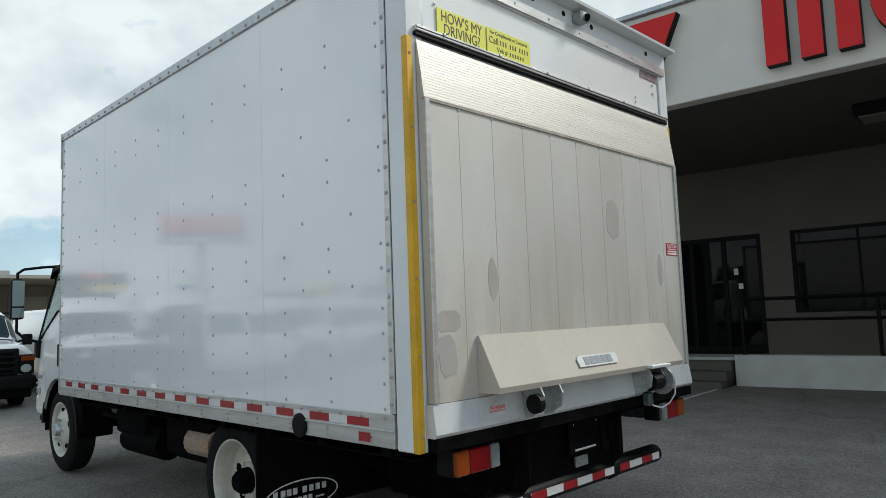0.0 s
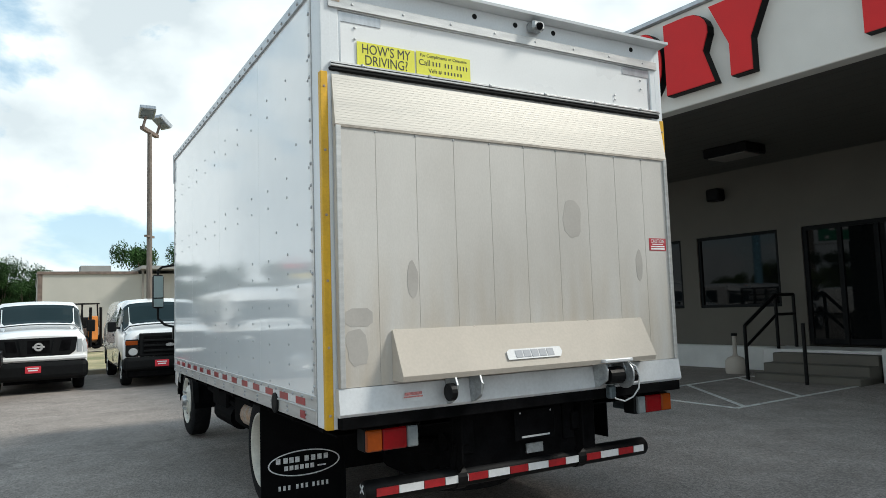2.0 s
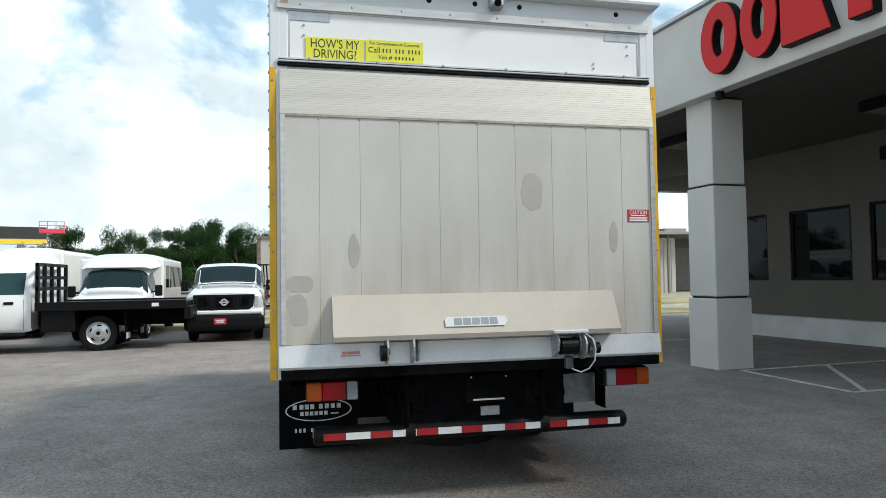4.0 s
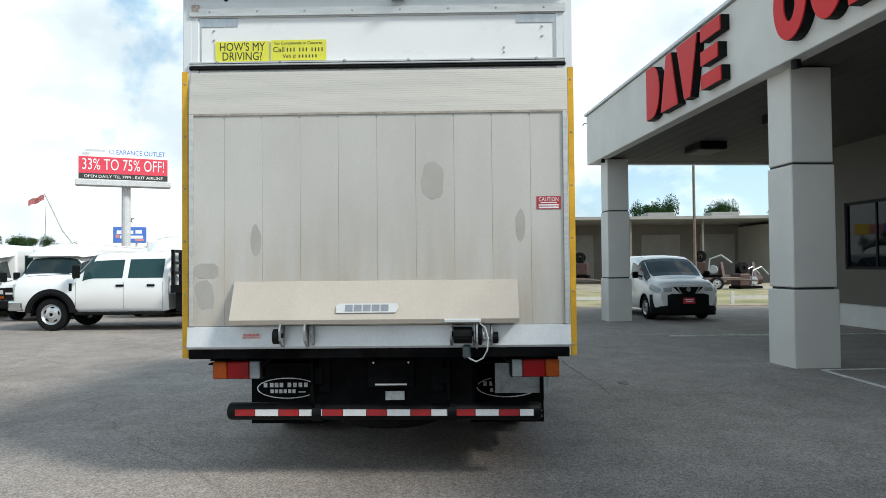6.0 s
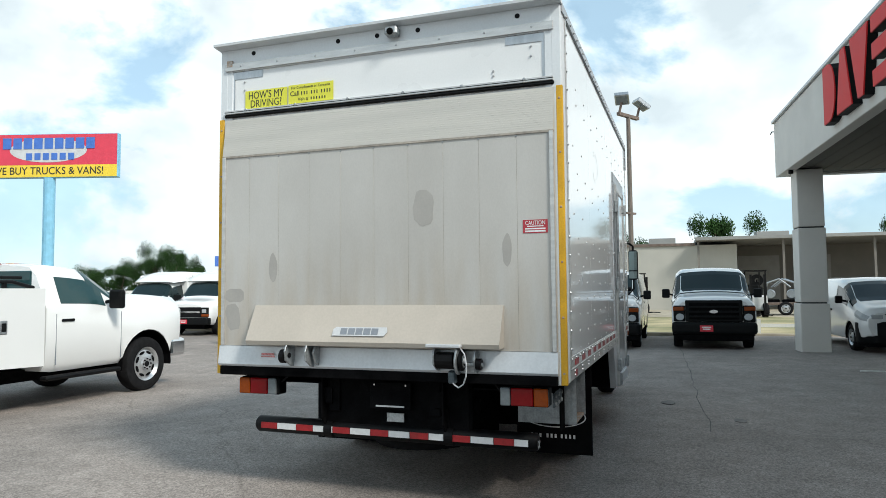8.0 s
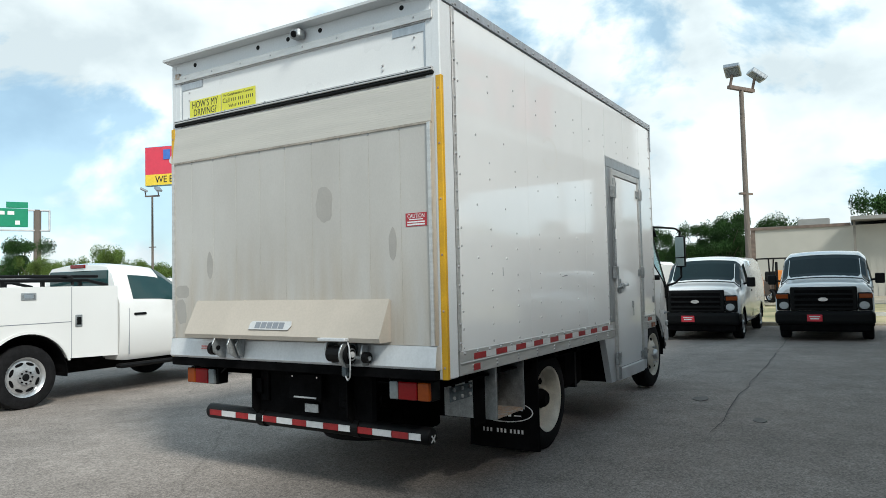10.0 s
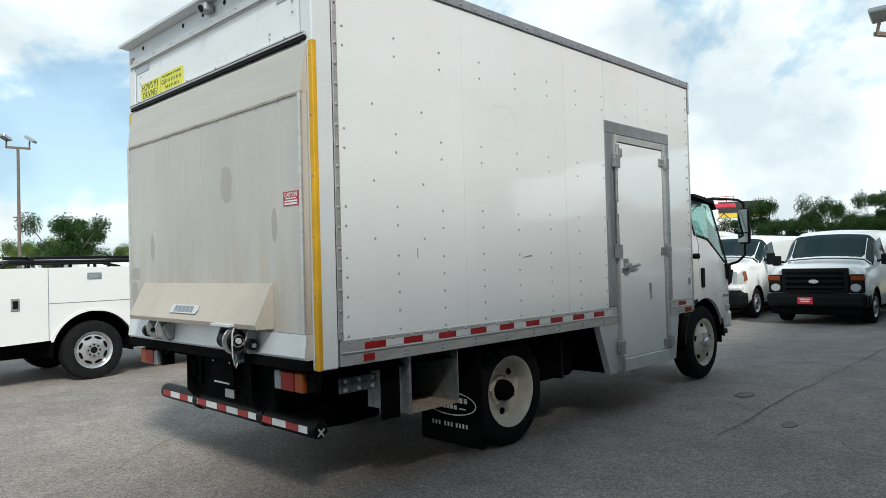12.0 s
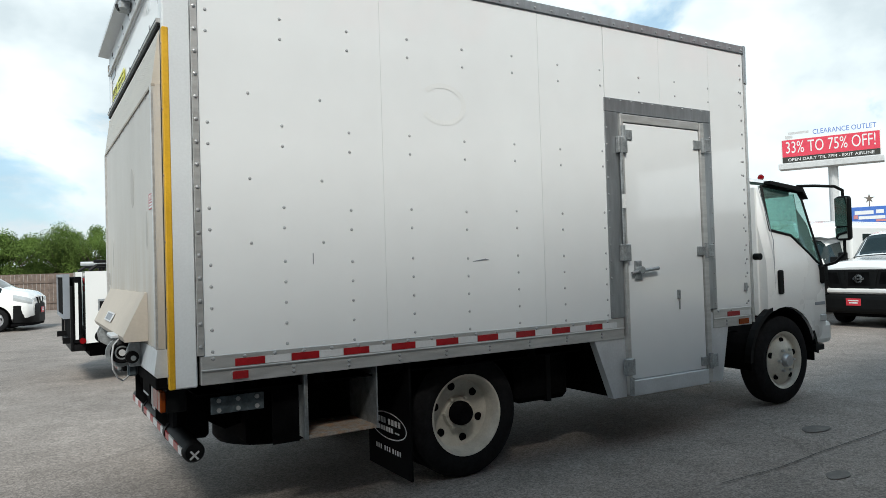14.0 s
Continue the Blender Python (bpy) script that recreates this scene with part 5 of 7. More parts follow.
part("skirt", prism([(-2.80, 0.82), (-3.10, 0.82), (-3.10, 0.385), (-2.97, 0.385)], "y", yo - 0.06, yo - 0.003), "steel_white", sd, "pale steel step-well skirt")
part("skirt", prism([(-4.02, 0.95), (-4.26, 0.84), (-4.16, 0.385), (-4.02, 0.385)], "y", yo - 0.06, yo - 0.003), "steel_white", sd)
part("step_well", box(-4.10, -3.0, 0.55, yo - 0.062, 0.385, 0.80, 0.006), "chassis", sd)
part("latch_small", box(-4.50, -4.47, HW, HW + 0.015, 1.08, 1.15, 0.003), "galv", sd)
part("side_knob", cyl((-LEN + 0.02, HW - 0.01, 1.36), (-LEN + 0.02, HW + 0.045, 1.36), 0.028, 12), "plastic", sd)
part("side_marker", box(-4.50, -4.38, HW + 0.004, HW + 0.012, 0.815, 0.86), "amber", sd)

# ---- lofted bodies ----
def ring(st):
    x, zb, zw, zt, wb, ww, wt = st
    r = min(0.135, (zt - zw) * 0.55)
    half = [(0.0, zb), (wb * 0.93, zb), (wb, zb + 0.12 * (zw - zb)), (ww, zb + 0.55 * (zw - zb)), (ww * 0.995, zw), (wt, zt - r), (wt - r * 0.9, zt - 0.18 * r), (0.0, zt + 0.018)]
    return [Vector((x, y, z)) for y, z in half] + [Vector((x, -y, z)) for y, z in half[-2:0:-1]]


class Loft:
    def __init__(self, stations, sub=1):
        self.rings = [ring(s) for s in stations]

        # smooth tangents along the body that never overshoot
        R, n = self.rings, len(self.rings[0])
        self.tan = []
        for k in range(len(R)):
            row = []
            for i in range(n):
                tv = []
                for c in (1, 2):
                    d = [(R[j + 1][i][c] - R[j][i][c]) / (R[j + 1][i].x - R[j][i].x) for j in (k - 1, k) if 0 <= j < len(R) - 1]
                    if len(d) == 1:
                        tv.append(d[0])
                    else:
                        tv.append(0.0 if d[0] * d[1] <= 0 else 2 * d[0] * d[1] / (d[0] + d[1]))
                row.append(tv)
            self.tan.append(row)

    def node(self, s, i):
        k = min(int(s), len(self.rings) - 2)
        a, b, f = self.rings[k][i], self.rings[k + 1][i], s - k
        w = b.x - a.x
        h00, h10, h01, h11 = 2 * f ** 3 - 3 * f * f + 1, f ** 3 - 2 * f * f + f, 3 * f * f - 2 * f ** 3, f ** 3 - f * f
        q = [h00 * a[c] + h10 * w * self.tan[k][i][c - 1] + h01 * b[c] + h11 * w * self.tan[k + 1][i][c - 1] for c in (1, 2)]
        return Vector((a.x + w * f, *q))

    def at(self, s, i):
        n = len(self.rings[0])
        i0 = int(i)
        if 6 < i < 8:       # the crown is one soft arch
            u = i - 7
            side = self.node(s, 6).lerp(self.node(s, 8), (u + 1) / 2)
            return Vector((side.x, side.y, side.z + (self.node(s, 7).z - side.z) * (1 - u * u)))
        return self.node(s, i0 % n).lerp(self.node(s, (i0 + 1) % n), i - i0)

    def solid(self):
        bm = bmesh.new()
        m = len(self.rings) - 1
        ss = [k + f for k in range(m) for f in ((0, 0.25, 0.5, 0.75) if k < 4 else (0,))] + [m]
        around = [*range(7), 6.25, 6.5, 6.75, 7, 7.25, 7.5, 7.75, *range(8, len(self.rings[0]))]
        rs = [[bm.verts.new(self.at(s, i)) for i in around] for s in ss]
        n = len(rs[0])
        for a, b in zip(rs, rs[1:]):
            for i in range(n):
                bm.faces.new((a[i], b[i], b[(i + 1) % n], a[(i + 1) % n]))
        bm.faces.new(rs[0])
        bm.faces.new(rs[-1][::-1])
        return bm

    def patch(self, s0, s1, i0, i1, off=0.006, bm=None, j0=None, j1=None):
        """A pane on the skin, from station s0 to s1 and from ring point i0 to i1 (j0, j1 at the far end)."""
        bm = bm or bmesh.new()
        j0, j1 = i0 if j0 is None else j0, i1 if j1 is None else j1
        ss = sorted({s0, s1, *[k / 4 for k in range(math.ceil(s0 * 4), math.floor(s1 * 4) + 1)]})
        m = max(2, math.ceil(abs(i1 - i0)) * 4)
        grid = []
        for s in ss:
            f = (s - s0) / (s1 - s0)
            a, b = i0 + (j0 - i0) * f, i1 + (j1 - i1) * f
            grid.append([self.at(s, a + (b - a) * k / m) for k in range(m + 1)])
        nv = [[None] * (m + 1) for _ in ss]
        for p in range(len(ss)):
            for q in range(m + 1):
                du = grid[min(p + 1, len(ss) - 1)][q] - grid[max(p - 1, 0)][q]
                dv = grid[p][min(q + 1, m)] - grid[p][max(q - 1, 0)]
                nn = du.cross(dv).normalized()
                c = grid[p][q]
                if nn.dot(Vector((0.25 * (1 if s0 < 3 else 0), c.y, max(0.0, c.z - 1.2)))) < 0:
                    nn = -nn
                nv[p][q] = nn
        top = [[bm.verts.new(grid[p][q] + nv[p][q] * off) for q in range(m + 1)] for p in range(len(ss))]
        low = [[bm.verts.new(grid[p][q] - nv[p][q] * 0.01) for q in range(m + 1)] for p in range(len(ss))]
        P, Q = len(ss) - 1, m
        for p in range(P):
            for q in range(Q):
                bm.faces.new((top[p][q], top[p + 1][q], top[p + 1][q + 1], top[p][q + 1]))
                bm.faces.new((low[p][q], low[p][q + 1], low[p + 1][q + 1], low[p + 1][q]))
        for p in range(P):
            for q in (0, Q):
                bm.faces.new((top[p][q], top[p + 1][q], low[p + 1][q], low[p][q]))
        for q in range(Q):
            for p in (0, P):
                bm.faces.new((top[p][q], top[p][q + 1], low[p][q + 1], low[p][q]))
        return bm


def both(i0, i1):
    """The ring span on the other side of the body."""
    return 14 - i1, 14 - i0


def road_wheel(parent, x, y, r, s, rim="wheel_silver", z=None, width=0.24, nuts=False):
    w = thing("wheel", None)
    w.parent = parent
    w.matrix_basis = pose(x, y, r if z is None else z, 0, 0, 0 if s > 0 else 180)
    k = r / 0.40
    tyre = [(0.24 * k, -width), (0.33 * k, -width), (0.385 * k, -width + 0.02), (r, -width + 0.06), (r, -0.045), (0.388 * k, -0.018), (0.35 * k, -0.002), (0.29 * k, 0.0), (0.245 * k, -0.012), (0.24 * k, -0.04)]
    part("tyre", lathe(tyre, 32), "rubber", w, "", 35)
    rm = [(0.245 * k, -0.012), (0.25 * k, -0.004), (0.23 * k, -0.02), (0.21 * k, -0.05), (0.17 * k, -0.035), (0.10 * k, -0.02), (0.09 * k, 0.0), (0.0, 0.0)]
    part("rim", lathe(rm, 32), rim, w, "", 35)
    holes = 8 if nuts else 5
    for i in range(holes):
        a = 2 * math.pi * i / holes + 0.4
        sl = lathe([(0.0, -0.05), (0.030 * k, -0.05), (0.030 * k, -0.026), (0.0, -0.026)], 12)
        part("slot", sl, "chassis", w, m=pose(0.172 * k * math.cos(a), 0, 0.172 * k * math.sin(a), 0, -math.degrees(a), 0) @ Matrix.Diagonal((0.62, 1, 1.7, 1)))
    part("hub_cap", lathe([(0.0, 0.014), (0.035 * k, 0.012), (0.045 * k, 0.0), (0.05 * k, -0.01)], 16), "plastic", w, "", 40)
    if nuts:
        for i in range(8):
            a = 2 * math.pi * i / 8
            part("wheel_nut", cyl((0.075 * k * math.cos(a), -0.005, 0.075 * k * math.sin(a)), (0.075 * k * math.cos(a), 0.018, 0.075 * k * math.sin(a)), 0.011, 6), "chassis", w)
    return w


def arch_liner(parent, x, y, z, r, s, depth=0.31):
    """Dark wheel housing behind the opening in the body."""
    b = lathe([(0.0, -depth), (r - 0.006, -depth), (r - 0.006, -0.015), (r - 0.016, -0.015), (r - 0.016, -depth + 0.01), (0.0, -depth + 0.01)], 32)
    bmesh.ops.bisect_plane(b, geom=b.verts[:] + b.edges[:] + b.faces[:], plane_co=(0, 0, -0.05), plane_no=(0, 0, -1), clear_outer=True)
    part("wheel_housing", b, "chassis", parent, m=pose(x, y, z, 0, 0, 0 if s > 0 else 180))


def arches(xs, r, w):
    return [cyl((x, -w - 0.3, z), (x, w + 0.3, z), rr, 28) for x, z, rr in xs]


def red_plate(parent, x, z, w=0.31, h=0.155, y=0.0):
    p = part("number_plate", box(x, x + 0.012, y - w / 2, y + w / 2, z - h / 2, z + h / 2, 0.004), "plate_red", parent, "red plate with pale bars")
    part("plate_print", bars([(-0.11, 0.11, 0.02, 0.045), (-0.09, 0.09, -0.03, 0.0)], 0.001), "ink_white", p, m=facing(x + 0.0125, y, z))


def wing_mirror(parent, x, y, z, s, w=0.20, h=0.24):
    mm = part("wing_mirror", box(x - 0.05, x + 0.05, *sorted((y + s * 0.06, y + s * (0.06 + w))), z - h / 2, z + h / 2, 0.03, seg=2), "plastic", parent, "black wing mirror")
    part("arm", cyl((x, y - s * 0.02, z - 0.04), (x, y + s * 0.08, z - 0.02), 0.025, 8), "plastic", mm)


def cargo_van(m, kind, label, k=0.91):
    v = thing("cargo_van", m @ Matrix.Scale(k, 4), label, "van", "parked vans")
    if kind == "e":
        st = [(0.0, 0.50, 0.95, 1.21, 0.86, 0.90, 0.86), (-0.10, 0.42, 1.0, 1.29, 0.97, 0.99, 0.93), (-0.85, 0.36, 1.14, 1.42, 0.99, 1.0, 0.90), (-1.50, 0.36, 1.32, 1.99, 0.99, 1.0, 0.87),
              (-2.0, 0.36, 1.34, 2.08, 0.99, 1.01, 0.87), (-5.0, 0.36, 1.34, 2.10, 0.99, 1.01, 0.87), (-5.42, 0.40, 1.34, 2.02, 0.97, 0.98, 0.85), (-5.48, 0.46, 1.20, 1.95, 0.93, 0.94, 0.74)]
        wx, wr = (-0.86, -4.36), 0.37
    elif kind == "nv":
        st = [(0.0, 0.55, 1.0, 1.28, 0.82, 0.90, 0.86), (-0.14, 0.42, 1.06, 1.38, 0.98, 1.0, 0.94), (-1.35, 0.36, 1.22, 1.53, 1.0, 1.01, 0.90), (-2.05, 0.36, 1.38, 2.04, 1.0, 1.01, 0.90),
              (-2.5, 0.36, 1.40, 2.12, 1.0, 1.01, 0.91), (-5.7, 0.36, 1.40, 2.13, 1.0, 1.01, 0.91), (-6.05, 0.40, 1.36, 2.08, 0.98, 0.99, 0.89), (-6.1, 0.46, 1.25, 2.0, 0.94, 0.95, 0.78)]
        wx, wr = (-1.0, -4.7), 0.38
    else:
        st = [(0.0, 0.40, 0.74, 0.90, 0.66, 0.72, 0.64), (-0.16, 0.30, 0.80, 1.02, 0.82, 0.84, 0.76), (-0.66, 0.26, 0.94, 1.13, 0.86, 0.865, 0.80), (-1.50, 0.26, 1.06, 1.62, 0.86, 0.865, 0.78),
              (-2.0, 0.26, 1.10, 1.70, 0.86, 0.865, 0.78), (-4.3, 0.26, 1.10, 1.72, 0.86, 0.865, 0.78), (-4.68, 0.30, 1.08, 1.67, 0.84, 0.85, 0.76), (-4.73, 0.36, 1.0, 1.60, 0.80, 0.81, 0.72)]
        wx, wr = (-0.85, -3.75), 0.31
    lf = Loft(st)
    hw = st[3][5]
    body = carve(lf.solid(), [cyl((x, -hw - 0.3, wr), (x, -hw + 0.32, wr), wr + 0.07, 28) for x in wx] + [cyl((x, hw - 0.32, wr), (x, hw + 0.3, wr), wr + 0.07, 28) for x in wx])
    part("body", body, "car_white", v, "white van body", 38)
    part("windscreen", lf.patch(2.06, 2.93, 4.72, 9.28), "glass_clear", v, "tinted windscreen")
    for a, b in ((4.12, 4.92), both(4.12, 4.92)):
        if kind == "e":
            part("side_window", lf.patch(2.55, 3.75, a, b), "glass_clear", v)
        else:
            part("side_window", lf.patch(2.45, 3.75, a, b), "glass_clear", v)
    f = st[0][0]
    if kind == "e":
        part("bumper", box(-0.18, 0.10, -1.0, 1.0, 0.38, 0.69, 0.085, seg=3), "plastic", v, "black front bumper")
        part("valance", box(-0.45, 0.03, -0.92, 0.92, 0.22, 0.40, 0.03), "chassis", v)
        g = part("grille", box(-0.08, 0.060, -0.67, 0.67, 0.695, 1.235, 0.03, seg=2), "plastic", v, "black grille")
        part("grille_well", box(0.058, 0.062, -0.58, 0.58, 0.75, 1.16), "chassis", g)
        for i in range(3):
            part("grille_bar", box(0.062, 0.085, -0.58, 0.58, 0.80 + 0.12 * i, 0.85 + 0.12 * i, 0.008), "plastic", g)
        part("badge", lathe([(0, 0), (0.10, 0), (0.10, 0.012), (0, 0.012)], 20), "chrome", g, m=pose(0.086, 0, 0.95, 0, 0, -90) @ Matrix.Diagonal((1, 1, 0.42, 1)))
        for s in (-1, 1):
            hl = part("light_unit", box(-0.20, 0.045, *sorted((s * 0.675, s * 0.955)), 0.70, 1.10, 0.02), "plastic", v, "black headlight surround")
            part("headlight", prism([(s * 0.80 + 0.10 * math.cos(a), 0.815 + 0.085 * math.sin(a)) for a in [i * math.pi / 10 for i in range(20)]], "x", 0.03, 0.056, bevel=0.006), "headlamp", hl)
            part("indicator", box(-0.15, 0.054, *sorted((s * 0.70, s * 0.965)), 0.965, 1.075, 0.015), "amber", hl)
            part("bumper_end", box(-0.42, -0.17, *sorted((s * 0.90, s * 0.998)), 0.42, 0.66, 0.03), "plastic", v)
            wing_mirror(v, -1.15, s * 0.98, 1.40, s)
        red_plate(v, 0.10, 0.53, y=-0.18)
        part("wiper_cowl", lf.patch(1.94, 2.04, 5.0, 9.0, 0.008), "plastic", v, "black wiper cowl")
    elif kind == "nv":
        part("bumper", box(-0.40, 0.09, -1.012, 1.012, 0.30, 0.73, 0.12, seg=3), "plastic", v, "black front bumper")
        part("bumper_top", box(-0.2, 0.06, -0.98, 0.98, 0.732, 0.84, 0.03), "car_white", v)
        g = part("grille", prism([(-0.62, 0.842), (0.62, 0.842), (0.74, 0.93), (0.78, 1.25), (-0.78, 1.25), (-0.74, 0.93)], "x", -0.10, 0.035, bevel=0.012), "plastic", v, "black grille with chrome badge")
        for y in (-1, 1):
            part("grille_bar", prism([(y * 0.24, 0.86), (y * 0.33, 0.86), (y * 0.40, 1.23), (y * 0.31, 1.23)], "x", 0.035, 0.055), "plastic", g)
            part("grille_well", prism([(y * 0.40, 0.93), (y * 0.62, 0.95), (y * 0.66, 1.19), (y * 0.46, 1.19)], "x", 0.034, 0.038), "chassis", g)
        part("grille_well", box(0.034, 0.038, -0.22, 0.22, 0.90, 1.19), "chassis", g)
        part("badge", lathe([(0.05, 0), (0.095, 0), (0.095, 0.02), (0.05, 0.02)], 20), "chrome", g, m=pose(0.04, 0, 1.05, 0, 0, -90))
        part("badge_bar", box(0.045, 0.062, -0.12, 0.12, 1.03, 1.07), "chrome", g)
        for s, (i0, i1) in ((-1, both(3.45, 4.85)), (1, (3.45, 4.85))):
            part("headlight", lf.patch(0.02, 1.06, i0, i1, 0.010), "headlamp", v)
            part("headlight", box(-0.06, 0.012, *sorted((s * 0.77, s * 0.88)), 0.90, 1.20, 0.012), "headlamp", v)
            part("indicator", lf.patch(0.75, 1.12, i0 + 0.2, i1 - 0.2, 0.014), "amber", v)
            wing_mirror(v, -1.55, s * 1.0, 1.48, s, 0.2, 0.30)
        red_plate(v, 0.09, 0.55, y=-0.1)
        part("wiper_cowl", lf.patch(1.95, 2.04, 5.0, 9.0, 0.008), "plastic", v, "black wiper cowl")
    else:
        nose = [(-0.46, 0.866), (-0.30, 0.862), (-0.16, 0.82), (-0.05, 0.70), (0.01, 0.52), (0.045, 0.28)]
        part("bumper", prism(nose + [(x, -y) for x, y in reversed(nose)], "z", 0.20, 0.70, bevel=0.035), "plastic", v, "black lower bumper", 40)
        part("bumper_lip", prism([(x - 0.02, y * 0.985) for x, y in nose] + [(x - 0.02, -y * 0.985) for x, y in reversed(nose)], "z", 0.14, 0.199), "chassis", v)
        part("grille", prism([(-0.20, 0.70), (0.20, 0.70), (0.40, 0.87), (-0.40, 0.87)], "x", -0.12, 0.022, bevel=0.008), "plastic", v, "black tapered grille")
        for s in (-1, 1):
            part("grille_trim", prism([(s * 0.17, 0.705), (s * 0.205, 0.705), (s * 0.31, 0.865), (s * 0.275, 0.865)], "x", 0.02, 0.035), "alu", v, "bright grille trim")
        part("badge", lathe([(0.0, 0), (0.06, 0), (0.06, 0.02), (0.0, 0.02)], 20), "chrome", v, m=pose(0.015, 0, 0.81, 0, 0, -90))
        for s, (i0, i1) in ((-1, both(3.75, 4.80)), (1, (3.75, 4.80))):
            part("headlight", lf.patch(0.15, 1.55, i0, i1, 0.010), "headlamp", v)
            part("headlight", box(-0.10, 0.012, *sorted((s * 0.42, s * 0.66)), 0.75, 0.86, 0.02), "headlamp", v)
            wing_mirror(v, -1.1, s * 0.86, 1.18, s, 0.16, 0.18)
        red_plate(v, 0.055, 0.52)
    for x in wx:
        for s in (-1, 1):
            road_wheel(v, x, s * (hw - 0.03), wr, s)
            arch_liner(v, x, s * hw, wr, wr + 0.07, s)
    part("underbody", box(st[-2][0] + 0.2, -0.2, -hw + 0.34, hw - 0.34, 0.22, 0.40), "chassis", v)
    for s in (-1, 1):
        a, b = sorted((s * (hw + 0.004), s * (hw - 0.01)))
        x0 = st[3][0] - 0.95
        part("door_gap", box(x0, x0 + 0.012, a, b, 0.5, st[3][2] - 0.02), "plastic", v)
        part("door_handle", box(x0 + 0.12, x0 + 0.28, *sorted((s * hw, s * (hw + 0.02))), st[3][2] - 0.17, st[3][2] - 0.12, 0.006), "plastic", v)
    return v


def arched_cap(stations):
    """Fibreglass roof cap: arches of (x, foot, crown, half width) joined along the body."""
    bm = bmesh.new()
    rows = []
    for x, z0, z1, w in stations:
        us = [-1 + i / 8 for i in range(17)]
        rows.append([bm.verts.new((x, w * u, z0 + (z1 - z0) * (1 - abs(u) ** 3.2) ** 0.7)) for u in us])
    for p, q in zip(rows, rows[1:]):
        for i in range(16):
            bm.faces.new((p[i], p[i + 1], q[i + 1], q[i]))
        bm.faces.new((p[0], q[0], q[16], p[16]))
    bm.faces.new(rows[0])
    bm.faces.new(rows[-1])
    return bm


def cutaway_bus(m, label, long=5.0, windows=True, bz=2.42):
    """Van-fronted shuttle bus with a wider box body behind."""
    v = thing("shuttle_bus", m @ Matrix.Scale(0.91, 4), label, "bus", "parked buses")
    st = [(0.0, 0.50, 0.92, 1.14, 0.84, 0.88, 0.84), (-0.10, 0.42, 0.98, 1.22, 0.96, 0.98, 0.93), (-0.95, 0.36, 1.12, 1.38, 0.99, 1.0, 0.90), (-1.60, 0.36, 1.28, 1.98, 0.99, 1.0, 0.82), (-2.5, 0.36, 1.20, 2.10, 0.99, 1.01, 0.84), (-2.55, 0.36, 1.20, 2.10, 0.99, 1.01, 0.84)]
    lf = Loft(st)
    body = carve(lf.solid(), [cyl((-0.90, s * 1.3, 0.38), (-0.90, s * 0.68, 0.38), 0.46, 28) for s in (-1, 1)])
    part("cab_body", body, "car_white", v, "white van cab", 38)
    part("windscreen", lf.patch(2.08, 2.92, 4.80, 9.20), "glass_clear", v)
    for a, b in ((4.12, 4.92), both(4.12, 4.92)):
        part("side_window", lf.patch(2.5, 3.8, a, b), "glass_clear", v)
    bw = 1.16
    part("bus_body", box(-2.5 - long, -2.2, -bw, bw, 0.42, bz - 0.1, 0.06, seg=2), "car_white", v, "white fibreglass bus body")
    capb = arched_cap([(-1.42, 2.03, 2.06, 0.80), (-1.52, 1.99, 2.15, 0.92), (-1.75, 2.02, bz - 0.12, 1.02), (-2.10, 2.06, bz - 0.01, 1.08), (-2.55, bz - 0.20, bz + 0.05, bw - 0.01), (-3.1, bz - 0.20, bz + 0.07, bw + 0.005),
                       (-2.45 - long, bz - 0.20, bz + 0.05, bw + 0.005), (-2.56 - long, bz - 0.20, bz - 0.04, bw - 0.05)])
    part("roof_cap", capb, "car_white", v, "rounded white roof cap", 50)
    if windows:
        n = int(long / 0.8)
        for s in (-1, 1):
            for i in range(n):
                x = -2.75 - i * 0.8
                part("bus_window", box(x - 0.68, x, *sorted((s * (bw + 0.006), s * (bw - 0.01))), 1.40, 2.10, 0.01), "glass_clear", v)
    part("bumper", box(-0.16, 0.10, -0.99, 0.99, 0.40, 0.66, 0.05, seg=2), "plastic", v)
    part("grille", box(-0.05, 0.05, -0.66, 0.66, 0.68, 1.05, 0.02), "plastic", v)
    part("grille_strip", box(0.05, 0.06, -0.64, 0.64, 0.84, 0.90), "chrome", v)
    for s in (-1, 1):
        lu = part("light_unit", box(-0.16, 0.045, *sorted((s * 0.665, s * 0.945)), 0.675, 1.04, 0.02), "plastic", v, "black headlight surround")
        part("headlight", box(0.03, 0.052, *sorted((s * 0.71, s * 0.90)), 0.84, 0.98, 0.015), "headlamp", lu)
        part("indicator", box(-0.13, 0.054, *sorted((s * 0.69, s * 0.952)), 0.70, 0.80, 0.015), "amber", lu)
        wing_mirror(v, -1.35, s * 1.0, 1.35, s, 0.2, 0.32)
        road_wheel(v, -0.90, s * 0.97, 0.38, s)
        road_wheel(v, -2.0 - long * 0.72, s * 1.08, 0.38, s, "wheel_white")
    red_plate(v, 0.10, 0.52)
    part("underbody", box(-2.4 - long, -0.3, -0.62, 0.62, 0.24, 0.42), "chassis", v)
    return v


